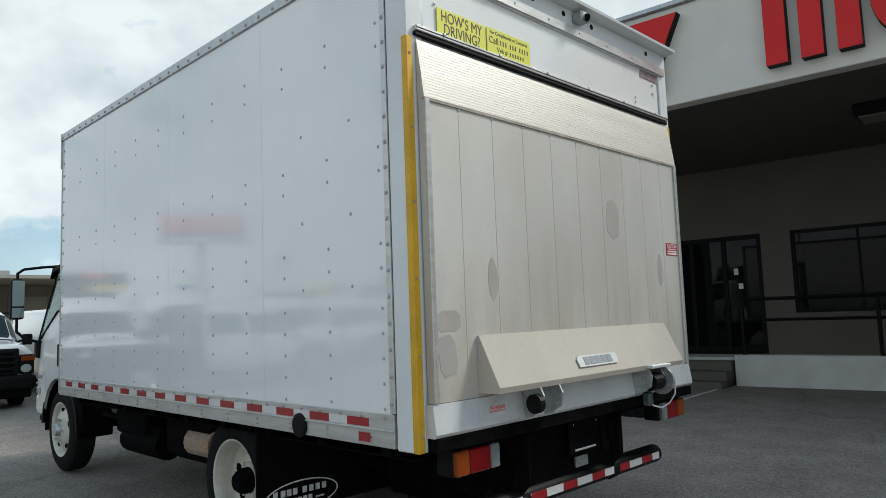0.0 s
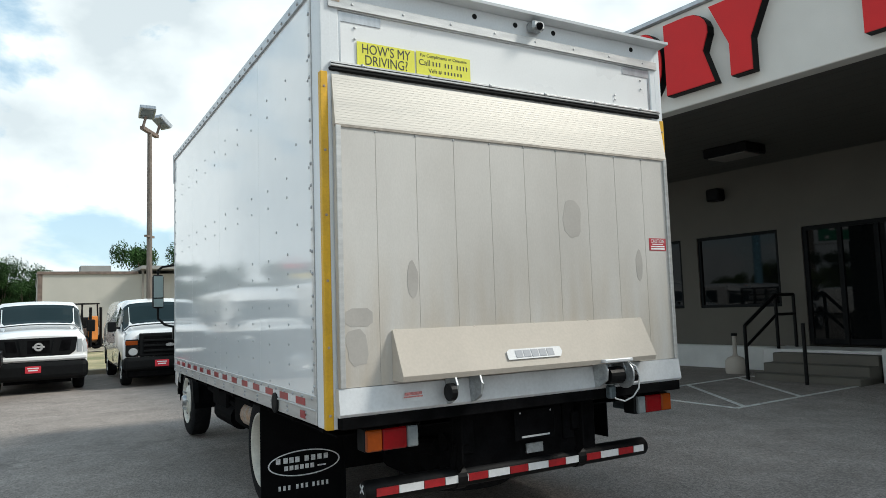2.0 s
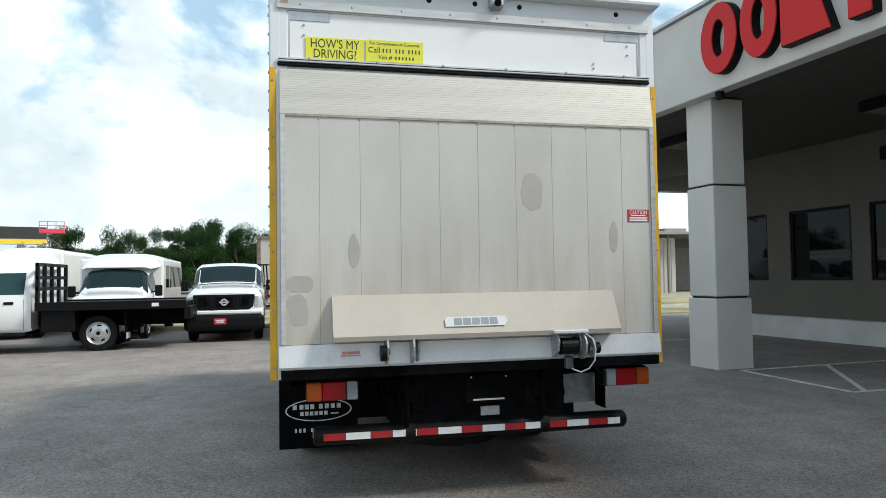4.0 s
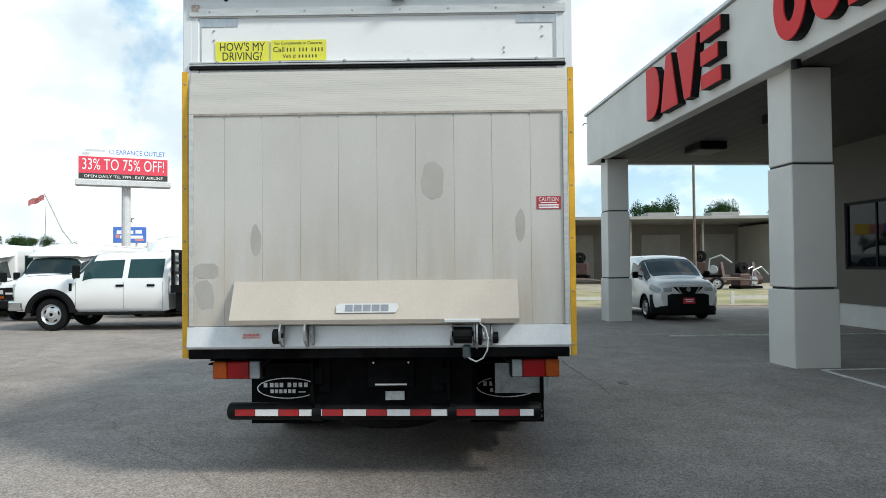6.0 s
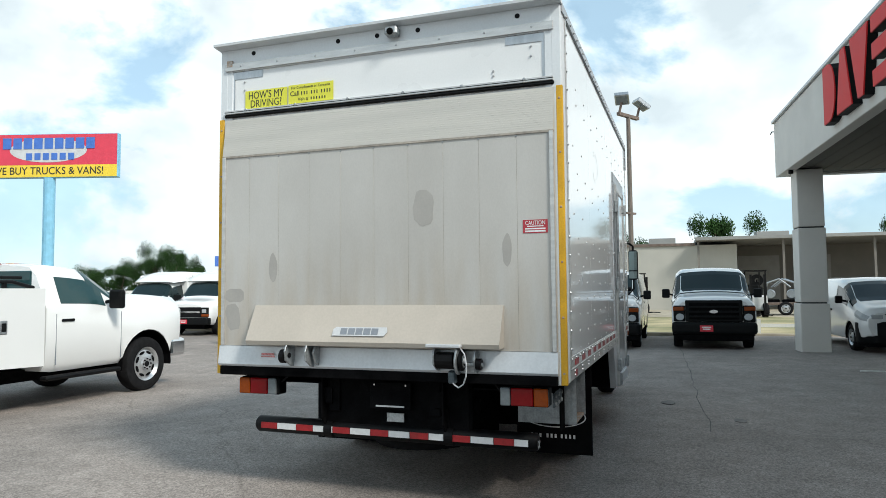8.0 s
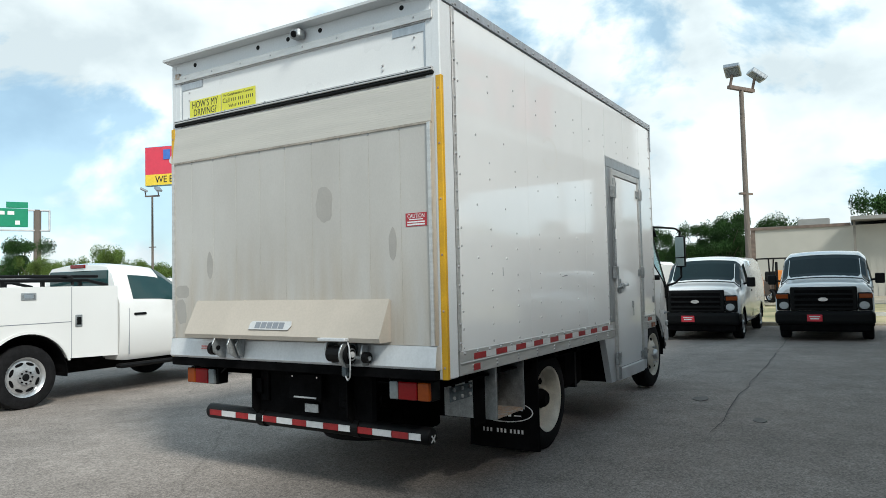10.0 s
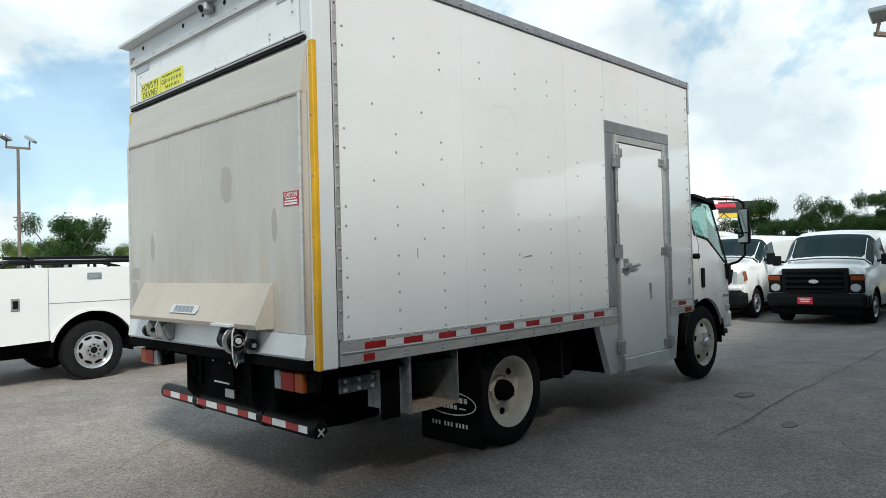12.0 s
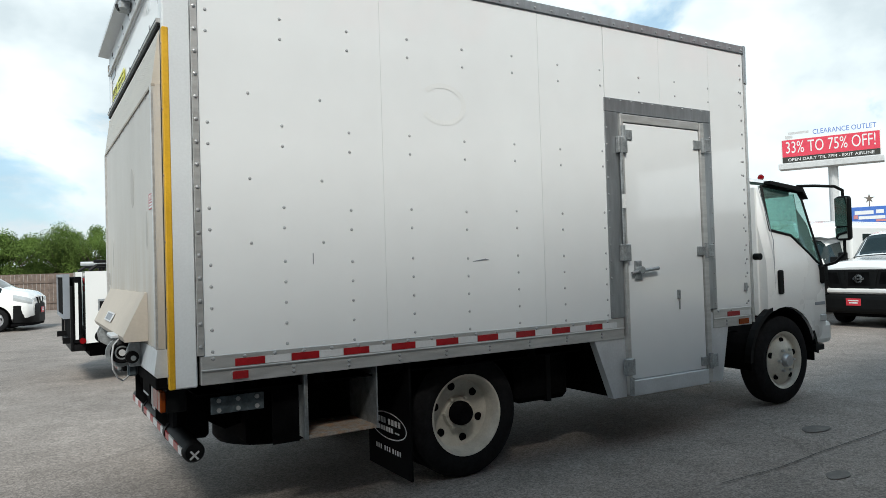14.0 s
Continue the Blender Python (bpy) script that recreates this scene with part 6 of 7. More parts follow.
def pickup_front(v, st, wheel_x, wr, crew, rim, flare):
    lf = Loft(st)
    hw = st[2][5]
    body = carve(lf.solid(), [cyl((wheel_x, s * (hw + 0.3), wr), (wheel_x, s * (hw - 0.33), wr), wr + 0.115, 28) for s in (-1, 1)])
    part("cab_body", body, "car_white", v, "white pickup cab", 38)
    part("windscreen", lf.patch(2.08, 2.92, 4.80, 9.20), "glass_teal", v)
    for s in (-1, 1):
        arch_liner(v, wheel_x, s * hw, wr, wr + 0.115, s, 0.325)
    for a, b in ((4.10, 4.90), both(4.10, 4.90)):
        if crew:
            part("side_window", lf.patch(2.55, 3.42, a, b), "glass_teal", v)
            part("side_window", lf.patch(3.50, 4.0, a, b), "glass_teal", v)
        else:
            part("side_window", lf.patch(2.55, 3.85, a, b), "glass_teal", v)
    return lf


def crew_cab_flatbed(m):
    v = thing("flatbed_truck", m @ Matrix.Scale(0.92, 4), "white crew-cab pickup with a black steel flatbed", "truck")
    st = [(0.0, 0.55, 1.0, 1.33, 0.90, 0.97, 0.92), (-0.06, 0.50, 1.05, 1.40, 0.98, 1.01, 0.95), (-1.45, 0.48, 1.15, 1.46, 1.0, 1.01, 0.90), (-2.05, 0.48, 1.28, 1.98, 1.0, 1.01, 0.78), (-3.85, 0.48, 1.28, 2.03, 1.0, 1.01, 0.78), (-4.0, 0.52, 1.25, 1.98, 0.98, 1.0, 0.76)]
    lf = pickup_front(v, st, -0.98, 0.42, True, "wheel_silver", True)
    part("bumper", box(-0.25, 0.14, -1.01, 1.01, 0.52, 0.78, 0.05, seg=2), "chrome", v)
    part("grille", box(-0.05, 0.05, -0.75, 0.75, 0.80, 1.24, 0.03), "chrome", v)
    part("running_board", box(-3.9, -1.6, -1.05, 1.05, 0.40, 0.47, 0.02), "plastic", v)
    for s in (-1, 1):
        part("headlight", box(-0.15, 0.04, *sorted((s * 0.74, s * 0.97)), 0.86, 1.22, 0.03), "headlamp", v)
        fl = lathe([(0.50, -0.06), (0.66, -0.06), (0.66, 0.04), (0.56, 0.07), (0.50, 0.05)], 36)
        bmesh.ops.bisect_plane(fl, geom=fl.verts[:] + fl.edges[:] + fl.faces[:], plane_co=(0, 0, 0.05), plane_no=(0, 0, -1), clear_outer=True)
        part("wheel_flare", fl, "plastic", v, "black wheel-arch flare", m=pose(-0.98, s * 1.0, 0.42, 0, 0, 0 if s > 0 else 180))
        wing_mirror(v, -1.72, s * 1.0, 1.52, s, 0.24, 0.34)
        road_wheel(v, -0.98, s * 0.99, 0.42, s)
        road_wheel(v, -5.41, s * 1.02, 0.42, s)
        for x in (-2.75, -3.55):
            part("door_handle", box(x - 0.1, x + 0.1, *sorted((s * 1.0, s * 1.03)), 1.12, 1.18, 0.01), "plastic", v)
        for x in (-1.62, -2.86, -3.86):
            part("door_gap", box(x, x + 0.007, *sorted((s * 1.012, s * 0.995)), 0.55, 1.24), "ink_grey", v)
        part("fender_vent", box(-1.52, -1.44, *sorted((s * 1.0, s * 1.022)), 1.02, 1.22, 0.01), "plastic", v)
    bed = part("flatbed", box(-7.35, -4.15, -1.20, 1.20, 1.0, 1.12, 0.01), "black", v, "black steel flatbed deck")
    for s in (-1, 1):
        part("side_rail", box(-7.35, -4.15, *sorted((s * 1.20, s * 1.26)), 0.96, 1.16, 0.008), "black", bed)
        part("frame_rail", box(-7.2, -3.9, *sorted((s * 0.36, s * 0.46)), 0.56, 1.0), "chassis", bed)
        part("tool_box", box(-4.95, -4.25, *sorted((s * 0.6, s * 1.15)), 0.48, 0.995, 0.01), "black", bed)
        part("mud_flap", box(-6.02, -6.0, *sorted((s * 0.6, s * 1.15)), 0.2, 0.99), "mudflap", bed)
        part("flap_mark", box(-6.04, -6.021, *sorted((s * 0.68, s * 1.08)), 0.28, 0.42), "grey_light", bed)
    hb = part("headboard", box(-4.2, -4.13, -1.15, -1.05, 1.12, 2.05), "black", v, "black headache rack")
    for y in (-0.55, 0.0, 0.55, 1.05):
        part("rack_post", box(-4.2, -4.13, y, y + 0.1, 1.12, 2.05), "black", hb)
    for z in (1.42, 1.68, 1.98):
        part("rack_bar", box(-4.19, -4.14, -1.15, 1.15, z, z + 0.08), "black", hb)
    part("rear_bar", box(-7.45, -7.3, -1.2, 1.2, 0.70, 1.0, 0.01), "black", v)
    for s in (-1, 1):
        part("side_mark", box(-6.75, -6.60, *sorted((s * 1.261, s * 1.264)), 1.02, 1.10), "ink_white", v)
    return v


def utility_pickup(m):
    v = thing("utility_truck", m, "white regular-cab pickup with a white service body", "truck")
    st = [(-0.2, 0.55, 1.08, 1.35, 0.88, 0.96, 0.92), (-0.25, 0.48, 1.13, 1.41, 0.97, 1.0, 0.95), (-1.45, 0.46, 1.22, 1.48, 0.99, 1.01, 0.92), (-2.05, 0.46, 1.28, 1.82, 0.99, 1.01, 0.82), (-2.6, 0.46, 1.29, 1.86, 0.99, 1.01, 0.83), (-2.74, 0.48, 1.27, 1.83, 0.98, 1.0, 0.81)]
    lf = pickup_front(v, st, -0.95, 0.40, False, "wheel_silver", False)
    part("bumper", box(-0.45, -0.1, -1.0, 1.0, 0.46, 0.74, 0.05, seg=2), "chrome", v, "chrome front bumper")
    part("grille", box(-0.25, -0.16, -0.7, 0.7, 0.76, 1.24, 0.03), "plastic", v)
    for s in (-1, 1):
        part("headlight", box(-0.35, -0.16, *sorted((s * 0.70, s * 0.96)), 0.82, 1.22, 0.03), "headlamp", v)
        part("indicator", box(-0.42, -0.22, *sorted((s * 0.93, s * 0.985)), 0.78, 1.0, 0.02), "amber", v)
        wing_mirror(v, -1.75, s * 1.0, 1.38, s, 0.22, 0.26)
        road_wheel(v, -0.95, s * 0.985, 0.40, s, nuts=True)
        road_wheel(v, -4.03, s * 1.0, 0.40, s, nuts=True)
        arch_liner(v, -4.03, s * 1.03, 0.40, 0.535, s, 0.40)
        part("door_handle", box(-2.52, -2.32, *sorted((s * 1.0, s * 1.03)), 1.10, 1.135, 0.01), "black", v)
        for x in (-1.5, -2.6):
            part("door_gap", box(x, x + 0.006, *sorted((s * 1.012, s * 0.995)), 0.55, 1.2), "ink_grey", v)
        part("side_step", box(-2.75, -1.5, *sorted((s * 0.9, s * 1.04)), 0.36, 0.42, 0.02), "black", v)
    part("rear_window", box(-2.755, -2.70, -0.74, 0.74, 1.40, 1.765, 0.02), "glass_teal", v)
    part("brake_lamp", box(-2.762, -2.66, -0.18, 0.18, 1.80, 1.855, 0.01), "red_lens", v)
    # service body with real wheel arches
    def side_outline():
        pts = [(-2.80, 0.56), (-2.80, 1.53), (-5.18, 1.53), (-5.18, 0.56)]
        arc = [(-4.03 + 0.54 * math.cos(radians(a)), 0.40 + 0.54 * math.sin(radians(a))) for a in range(160, 19, -10)]
        return pts + arc
    sb = thing("service_body", None)
    sb.parent = v
    sb["label"] = "white steel service body with lockers"
    for s in (-1, 1):
        a, b = sorted((s * 1.04, s * 0.62))
        part("locker", prism(side_outline(), "y", a, b), "car_white", sb)
        arch = lathe([(0.54, 0.0), (0.57, 0.0), (0.57, 0.012), (0.54, 0.012)], 40)
        bmesh.ops.bisect_plane(arch, geom=arch.verts[:] + arch.edges[:] + arch.faces[:], plane_co=(0, 0, 0.16), plane_no=(0, 0, -1), clear_outer=True)
        part("arch_lip", arch, "car_white", sb, m=pose(-4.03, s * 1.04, 0.40, 0, 0, 0 if s > 0 else 180))
        o = s * 1.041
        for x0, x1, z0, z1 in ((-3.47, -3.462, 0.58, 1.52), (-4.60, -4.592, 0.58, 1.52), (-4.59, -3.47, 1.06, 1.068)):
            part("door_gap", box(x0, x1, *sorted((o, o + s * 0.002)), z0, z1), "ink_grey", sb)
        for x, z in ((-3.37, 1.07), (-4.98, 1.07)):
            lt = part("latch", box(x - 0.05, x + 0.05, *sorted((o, o + s * 0.012)), z - 0.08, z + 0.08, 0.006), "galv", sb, "steel paddle latch")
            part("paddle", box(x - 0.03, x + 0.03, *sorted((o + s * 0.012, o + s * 0.018)), z - 0.05, z + 0.05, 0.004), "plastic", lt)
        lt = part("latch", box(-4.12, -3.93, *sorted((o, o + s * 0.012)), 1.365, 1.455, 0.006), "galv", sb)
        part("paddle", box(-4.09, -3.96, *sorted((o + s * 0.012, o + s * 0.018)), 1.385, 1.435, 0.004), "chrome", lt)
        part("top_rail", tube([(-5.12, s * 0.95, 1.54), (-5.02, s * 0.95, 1.61), (-3.9, s * 0.95, 1.61), (-3.2, s * 0.95, 1.61), (-2.9, s * 0.95, 1.54)], 0.024, 8), "black", sb, "black tube rail")
        for x in (-4.8, -4.3, -3.8, -3.3):
            part("rail_foot", box(x - 0.02, x + 0.02, s * 0.95 - 0.02, s * 0.95 + 0.02, 1.53, 1.60), "black", sb)
        for z in (1.18, 1.28):
            part("tail_light", lathe([(0.0, 0), (0.045, 0), (0.045, 0.015), (0.0, 0.015)], 14), "red_lens", sb, m=pose(-5.18, s * 0.83, z + 0.12, 0, 0, 90))
    part("rack_pipe", cyl((-5.05, -0.80, 1.665), (-2.95, -0.80, 1.665), 0.022, 12), "black", sb)
    part("rack_pipe", cyl((-5.10, 0.70, 1.66), (-3.0, 0.70, 1.66), 0.03, 10), "grey_light", sb)
    for x in (-4.75, -3.4):
        part("rack_bar", tube([(x, -0.95, 1.55), (x, -0.93, 1.66), (x, 0.93, 1.62), (x, 0.95, 1.55)], 0.02, 8), "black", sb)
        part("pipe_clamp", box(x - 0.05, x + 0.05, -0.84, -0.76, 1.63, 1.645), "black", sb)
    part("bed_floor", box(-5.16, -2.80, -0.62, 0.62, 0.62, 0.70), "black", sb)
    part("tail_step", box(-5.36, -5.185, -1.0, 1.0, 0.46, 0.56, 0.01), "black", v, "black rear step bumper")
    lg = part("tail_lift", box(-5.32, -5.22, -1.02, 1.02, 0.565, 1.46, 0.01), "chassis", v, "black folded tail lift")
    fr_ = box(-5.44, -5.36, -0.95, -0.91, 0.90, 1.50)
    box(-5.44, -5.36, 0.56, 0.60, 0.90, 1.50, bm=fr_)
    box(-5.44, -5.36, -0.91, 0.56, 0.90, 0.94, bm=fr_)
    box(-5.44, -5.36, -0.91, 0.56, 1.46, 1.50, bm=fr_)
    part("lift_frame", fr_, "ink_grey", lg, "grey edge of the folded platform")
    part("lift_deck", box(-5.42, -5.38, -0.91, 0.56, 0.94, 1.46), "chassis", lg)
    for y in (-0.98, 0.98):
        part("lift_post", box(-5.36, -5.325, y - 0.04, y + 0.04, 0.47, 1.34, 0.01), "black", lg)
        part("tail_column", box(-5.305, -5.265, *sorted((y * 1.042, y * 1.055)), 0.62, 1.38), "car_white", lg, "white tail column")
        part("tail_lamp", lathe([(0.0, 0), (0.04, 0), (0.04, 0.015), (0.0, 0.015)], 12), "red_lens", lg, m=pose(-5.22, y * 1.062, 0.60, 0, 0, 0 if y > 0 else 180))
    for y in (-0.7, 0.7):
        part("lift_arm", box(-5.44, -5.325, y - 0.03, y + 0.03, 0.55, 0.63), "black", lg)
    part("underbody", box(-5.1, -0.4, -0.6, 0.6, 0.34, 0.60), "chassis", v)
    part("chassis_rail", box(-5.17, -1.0, -0.66, 0.66, 0.42, 0.50), "chassis", v)
    return v


# ---- parked row, facing the drive lane ----
def gp(x, y, yaw=0.0):
    return pose(x, y, ground_z(x, y), 0, 0, yaw)

cargo_van(gp(-15.35, 0.93), "nv", "white full-size cargo van with black bumper and grille", 0.90)
cargo_van(gp(-14.95, 3.38), "e", "white cargo van with black grille and amber indicators")
cargo_van(gp(-14.95, 5.90), "e", "white cargo van with black grille, beside the canopy")
cargo_van(gp(-14.45, 9.52, 4), "nv200", "small white panel van with dark lower bumper", 0.93)
crew_cab_flatbed(pose(-15.1, -6.53, -0.10, 0, 0, -90))
cutaway_bus(gp(-16.6, -1.95), "white shuttle bus with tinted windows", 4.0)
cutaway_bus(gp(-18.2, -4.9), "white tall-bodied shuttle bus without side windows", 5.0, False, 2.7)
cutaway_bus(gp(-17.2, -8.0), "white shuttle bus behind the flatbed truck", 5.0)
cutaway_bus(gp(-17.3, -10.5, 6), "white shuttle bus with rounded roof cap", 5.0)
cutaway_bus(gp(-17.8, -13.3, 6), "white shuttle bus in the far row", 5.0)
utility_pickup(pose(-7.45, -3.45, -0.10, 0, 0, 180))

# ---- cab of the box truck ----
cab = thing("cab", None)
cab.parent = truck
cab.matrix_basis = pose(-6.08, 0, 0, 0, 0, 180)
cab["label"] = "white forward-control cab with green-tinted windows"
st = [(0.0, 0.54, 0.95, 1.20, 0.88, 0.94, 0.90), (-0.05, 0.50, 1.08, 1.31, 0.97, 0.99, 0.95), (-0.23, 0.50, 1.28, 2.02, 0.985, 1.0, 0.86), (-0.36, 0.50, 1.30, 2.11, 0.985, 1.0, 0.84), (-0.86, 0.50, 1.30, 2.13, 0.985, 1.0, 0.84), (-0.92, 0.54, 1.30, 2.09, 0.96, 0.97, 0.82)]
lf = Loft(st)
win = [(-0.105, 1.26), (-0.19, 1.90), (-0.23, 1.97), (-0.78, 2.02), (-0.80, 1.60), (-0.50, 1.55), (-0.17, 1.29)]
cut = [cyl((-0.71, s * 1.3, 0.402), (-0.71, s * 0.62, 0.402), 0.49, 32) for s in (-1, 1)]
cut += [prism(win, "y", -1.4, 1.4), prism([(-0.08, 0.95), (-0.11, 1.24), (-0.27, 1.98), (-0.36, 2.05), (-0.86, 2.07), (-0.86, 0.95)], "y", -0.80, 0.80),
        prism([(0.2, 1.36), (-0.14, 1.38), (-0.26, 1.94), (0.2, 1.96)], "y", -0.80, 0.80)]
part("shell", carve(lf.solid(), cut), "white", cab, "white cab shell", 38)
part("windscreen", prism([(-0.075, 1.35), (-0.215, 1.955), (-0.225, 1.955), (-0.085, 1.35)], "y", -0.81, 0.81), "glass_cab", cab, "windscreen")
for s in (-1, 1):
    w = prism([(x + (0.01 if x > -0.5 else -0.01), z) for x, z in win], "y", -0.004, 0.004)
    for v in w.verts:
        v.co.y += s * (0.985 - (v.co.z - 1.30) * 0.20)
    pw = part("door_window", w, "glass_cab", cab, "green-tinted door window")
    part("window_seal", tube([(x, s * (0.992 - (z - 1.30) * 0.20), z) for x, z in (*win, win[0])], 0.012, 6), "plastic", cab)
    part("door_handle", box(-0.815, -0.735, *sorted((s * 0.995, s * 1.018)), 1.01, 1.23, 0.012), "plastic", cab)
    part("door_gap", tube([(-0.845, s * 0.995, 0.92), (-0.845, s * 0.995, 1.5), (-0.845, s * 0.865, 2.0)], 0.004, 4), "ink_grey", cab)
    part("visor", prism([(-0.15, 1.90), (-0.23, 2.01), (-0.74, 2.06), (-0.74, 2.03), (-0.24, 1.97)], "y", *sorted((s * 0.85, s * 0.92))), "plastic", cab, "black rain visor")
    part("headlamp", box(-0.10, 0.02, *sorted((s * 0.60, s * 0.90)), 0.72, 0.90, 0.02), "headlamp", cab)
    part("side_repeater", box(-0.16, -0.06, *sorted((s * 0.985, s * 1.005)), 0.72, 0.79, 0.01), "headlamp", cab)
    part("door_badge", box(-0.24, -0.08, *sorted((s * 0.985, s * 1.004)), 0.88, 0.91, 0.003), "ink_grey", cab)
    mir = thing("wing_mirror", None)
    mir.parent = cab
    mir["label"] = "black truck mirror on a tube arm"
    xm, ym = -0.053, s * 1.196
    part("mirror_arm", tube([(-0.24, s * 0.86, 2.03), (-0.18, s * 1.0, 2.02), (-0.10, s * 1.15, 2.0), (xm, ym, 1.96), (xm, ym, 1.88)], 0.014, 8), "plastic", mir)
    part("mirror_arm", tube([(-0.10, s * 0.98, 1.24), (-0.08, s * 1.12, 1.28), (xm, ym, 1.36), (xm, ym, 1.5)], 0.014, 8), "plastic", mir)
    part("arm_base", box(-0.14, -0.04, *sorted((s * 0.93, s * 1.03)), 1.08, 1.26, 0.02), "plastic", mir)
    part("mirror_head", box(xm - 0.04, xm + 0.05, ym - 0.065, ym + 0.065, 1.485, 1.905, 0.03, seg=2), "plastic", mir)
    part("mirror_face", box(xm - 0.046, xm - 0.041, ym - 0.055, ym + 0.055, 1.62, 1.885), "mirror", mir)
    part("mirror_face", box(xm - 0.046, xm - 0.041, ym - 0.055, ym + 0.055, 1.505, 1.605), "mirror", mir)
    arch = lathe([(0.485, -0.05), (0.522, -0.05), (0.522, 0.012), (0.485, 0.012)], 40)
    bmesh.ops.bisect_plane(arch, geom=arch.verts[:] + arch.edges[:] + arch.faces[:], plane_co=(0, 0, 0.02), plane_no=(0, 0, -1), clear_outer=True)
    part("arch_trim", arch, "plastic", cab, "black wheel-arch trim", m=pose(-0.71, s * 0.975, 0.402, 0, 0, 0 if s > 0 else 180))
    arch_liner(cab, -0.71, s * 0.98, 0.402, 0.488, s, 0.33)
    seat = part("seat_back", box(-0.82, -0.70, s * 0.42 - 0.22, s * 0.42 + 0.22, 1.0, 1.62, 0.05, seg=2), "plastic", cab, "dark cab seat")
    part("headrest", box(-0.81, -0.73, s * 0.42 - 0.12, s * 0.42 + 0.12, 1.63, 1.82, 0.03), "plastic", seat)
part("bumper", box(-0.20, 0.07, -0.98, 0.98, 0.50, 0.72, 0.05, seg=2), "white", cab, "white front bumper")
part("step", box(-0.22, -0.06, -0.97, 0.97, 0.44, 0.499, 0.01), "plastic", cab)
part("grille", box(0.0, 0.02, -0.55, 0.55, 0.82, 1.0, 0.005), "plastic", cab)
part("dashboard", box(-0.27, -0.10, -0.79, 0.79, 1.0, 1.32, 0.03), "plastic", cab)
part("steering_wheel", lathe([(0.17, -0.012), (0.195, -0.012), (0.195, 0.012), (0.17, 0.012)], 24), "plastic", cab, m=pose(-0.38, -0.42, 1.38, 60, 0, 90))
part("cab_floor", box(-0.86, -0.10, -0.79, 0.79, 0.90, 0.96), "plastic", cab)
part("rear_wall", box(-0.945, -0.925, -0.9, 0.9, 0.80, 2.0, 0.01), "white", cab)
for y in (-0.6, 0.0, 0.6):
    part("roof_marker", box(-0.44, -0.38, y - 0.03, y + 0.03, 2.11, 2.17, 0.02), "red_lens", cab, "red roof marker lamp")

# ---- light poles, signs and distance ----
def light_pole(x, y, top, label, yaw=0.0):
    p = thing("street_lamp", pose(x, y, ground_z(x, y), 0, 0, yaw), label, "street lamp")
    part("pole", cyl((0, 0, -0.2), (0, 0, top), 0.092, 12, r2=0.065), "wood_pole", p, "brown weathered pole")
    part("cross_arm", box(-0.06, 0.06, -0.55, 0.55, top - 0.05, top + 0.05), "fence", p)
    part("step_bar", box(-0.05, 0.05, -0.26, 0.26, top * 0.545, top * 0.545 + 0.06), "fence", p)
    for s in (-1, 1):
        part("bracket", cyl((0, s * 0.5, top), (0.1, s * 0.5, top + 0.35), 0.04, 8), "fence", p)
        hd = part("lamp_head", box(-0.25, 0.25, -0.22, 0.22, -0.07, 0.07, 0.02), "alu_dark", p, "grey floodlight head", m=pose(0.15, s * 0.55, top + 0.45, 0, 35 if s > 0 else -25, s * 60))
        part("glass", box(-0.2, 0.2, -0.18, 0.18, -0.078, -0.071), "clear_lens", hd)
    return p

light_pole(-20.9, 3.78, 7.0, "wooden light pole with two floodlights", 60)
light_pole(-30.0, -36.0, 8.0, "tall light pole with two floodlights", 20)
light_pole(-10.5, -32.0, 7.8, "tall light pole with two floodlights", 80)

# warehouse across the yard
wh = thing("warehouse", pose(-44.0, 1.5, 0), "long beige metal warehouse with open bays and lean-to roof", "warehouse")
part("wall", box(-18, 0, -0.4, 7.2, -0.2, 4.0), "metal_wall", wh, "beige metal siding")
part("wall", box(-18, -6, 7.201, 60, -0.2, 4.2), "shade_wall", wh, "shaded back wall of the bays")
part("roof", box(-18.1, 0.06, -0.46, 4.79, 4.001, 4.15, 0.02), "roof_metal", wh)
part("roof_edge", box(0.061, 0.10, -0.46, 4.79, 3.98, 4.14), "fence", wh, "brown roof edge")
part("corner_trim", box(0.001, 0.03, -0.42, -0.18, -0.1, 3.979), "fence", wh, "brown corner trim")
part("roof", box(-18.3, 1.2, 4.80, 60.2, 4.201, 4.42, 0.03), "roof_metal", wh, "flat grey lean-to roof")
part("gutter", box(1.201, 1.35, 4.80, 60, 4.22, 4.40), "roof_metal", wh)
for y, w in ((7.7, 2.6), (11.2, 2.2), (17.0, 2.9), (21.4, 2.6), (33, 4.4), (42, 4.4)):
    part("bay_door", box(-5.99, -5.9, y, y + w, -0.1, 3.5), "bay_door", wh, "dull grey roller door")
part("side_bay", box(-6, 0.2, 24.3, 29.5, -0.1, 4.0), "metal_wall", wh, "corrugated pale siding")
for i in range(16):
    part("siding_rib", box(0.2, 0.235, 24.5 + 0.31 * i, 24.55 + 0.31 * i, -0.1, 4.0), "metal_wall", wh)
for i in range(7):
    part("siding_rib", box(0.0, 0.02, 4.97 + 0.33 * i, 5.03 + 0.33 * i, -0.1, 4.0), "metal_wall", wh)
for i in range(12):
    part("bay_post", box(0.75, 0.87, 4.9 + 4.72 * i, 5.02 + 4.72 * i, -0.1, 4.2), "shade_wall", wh)
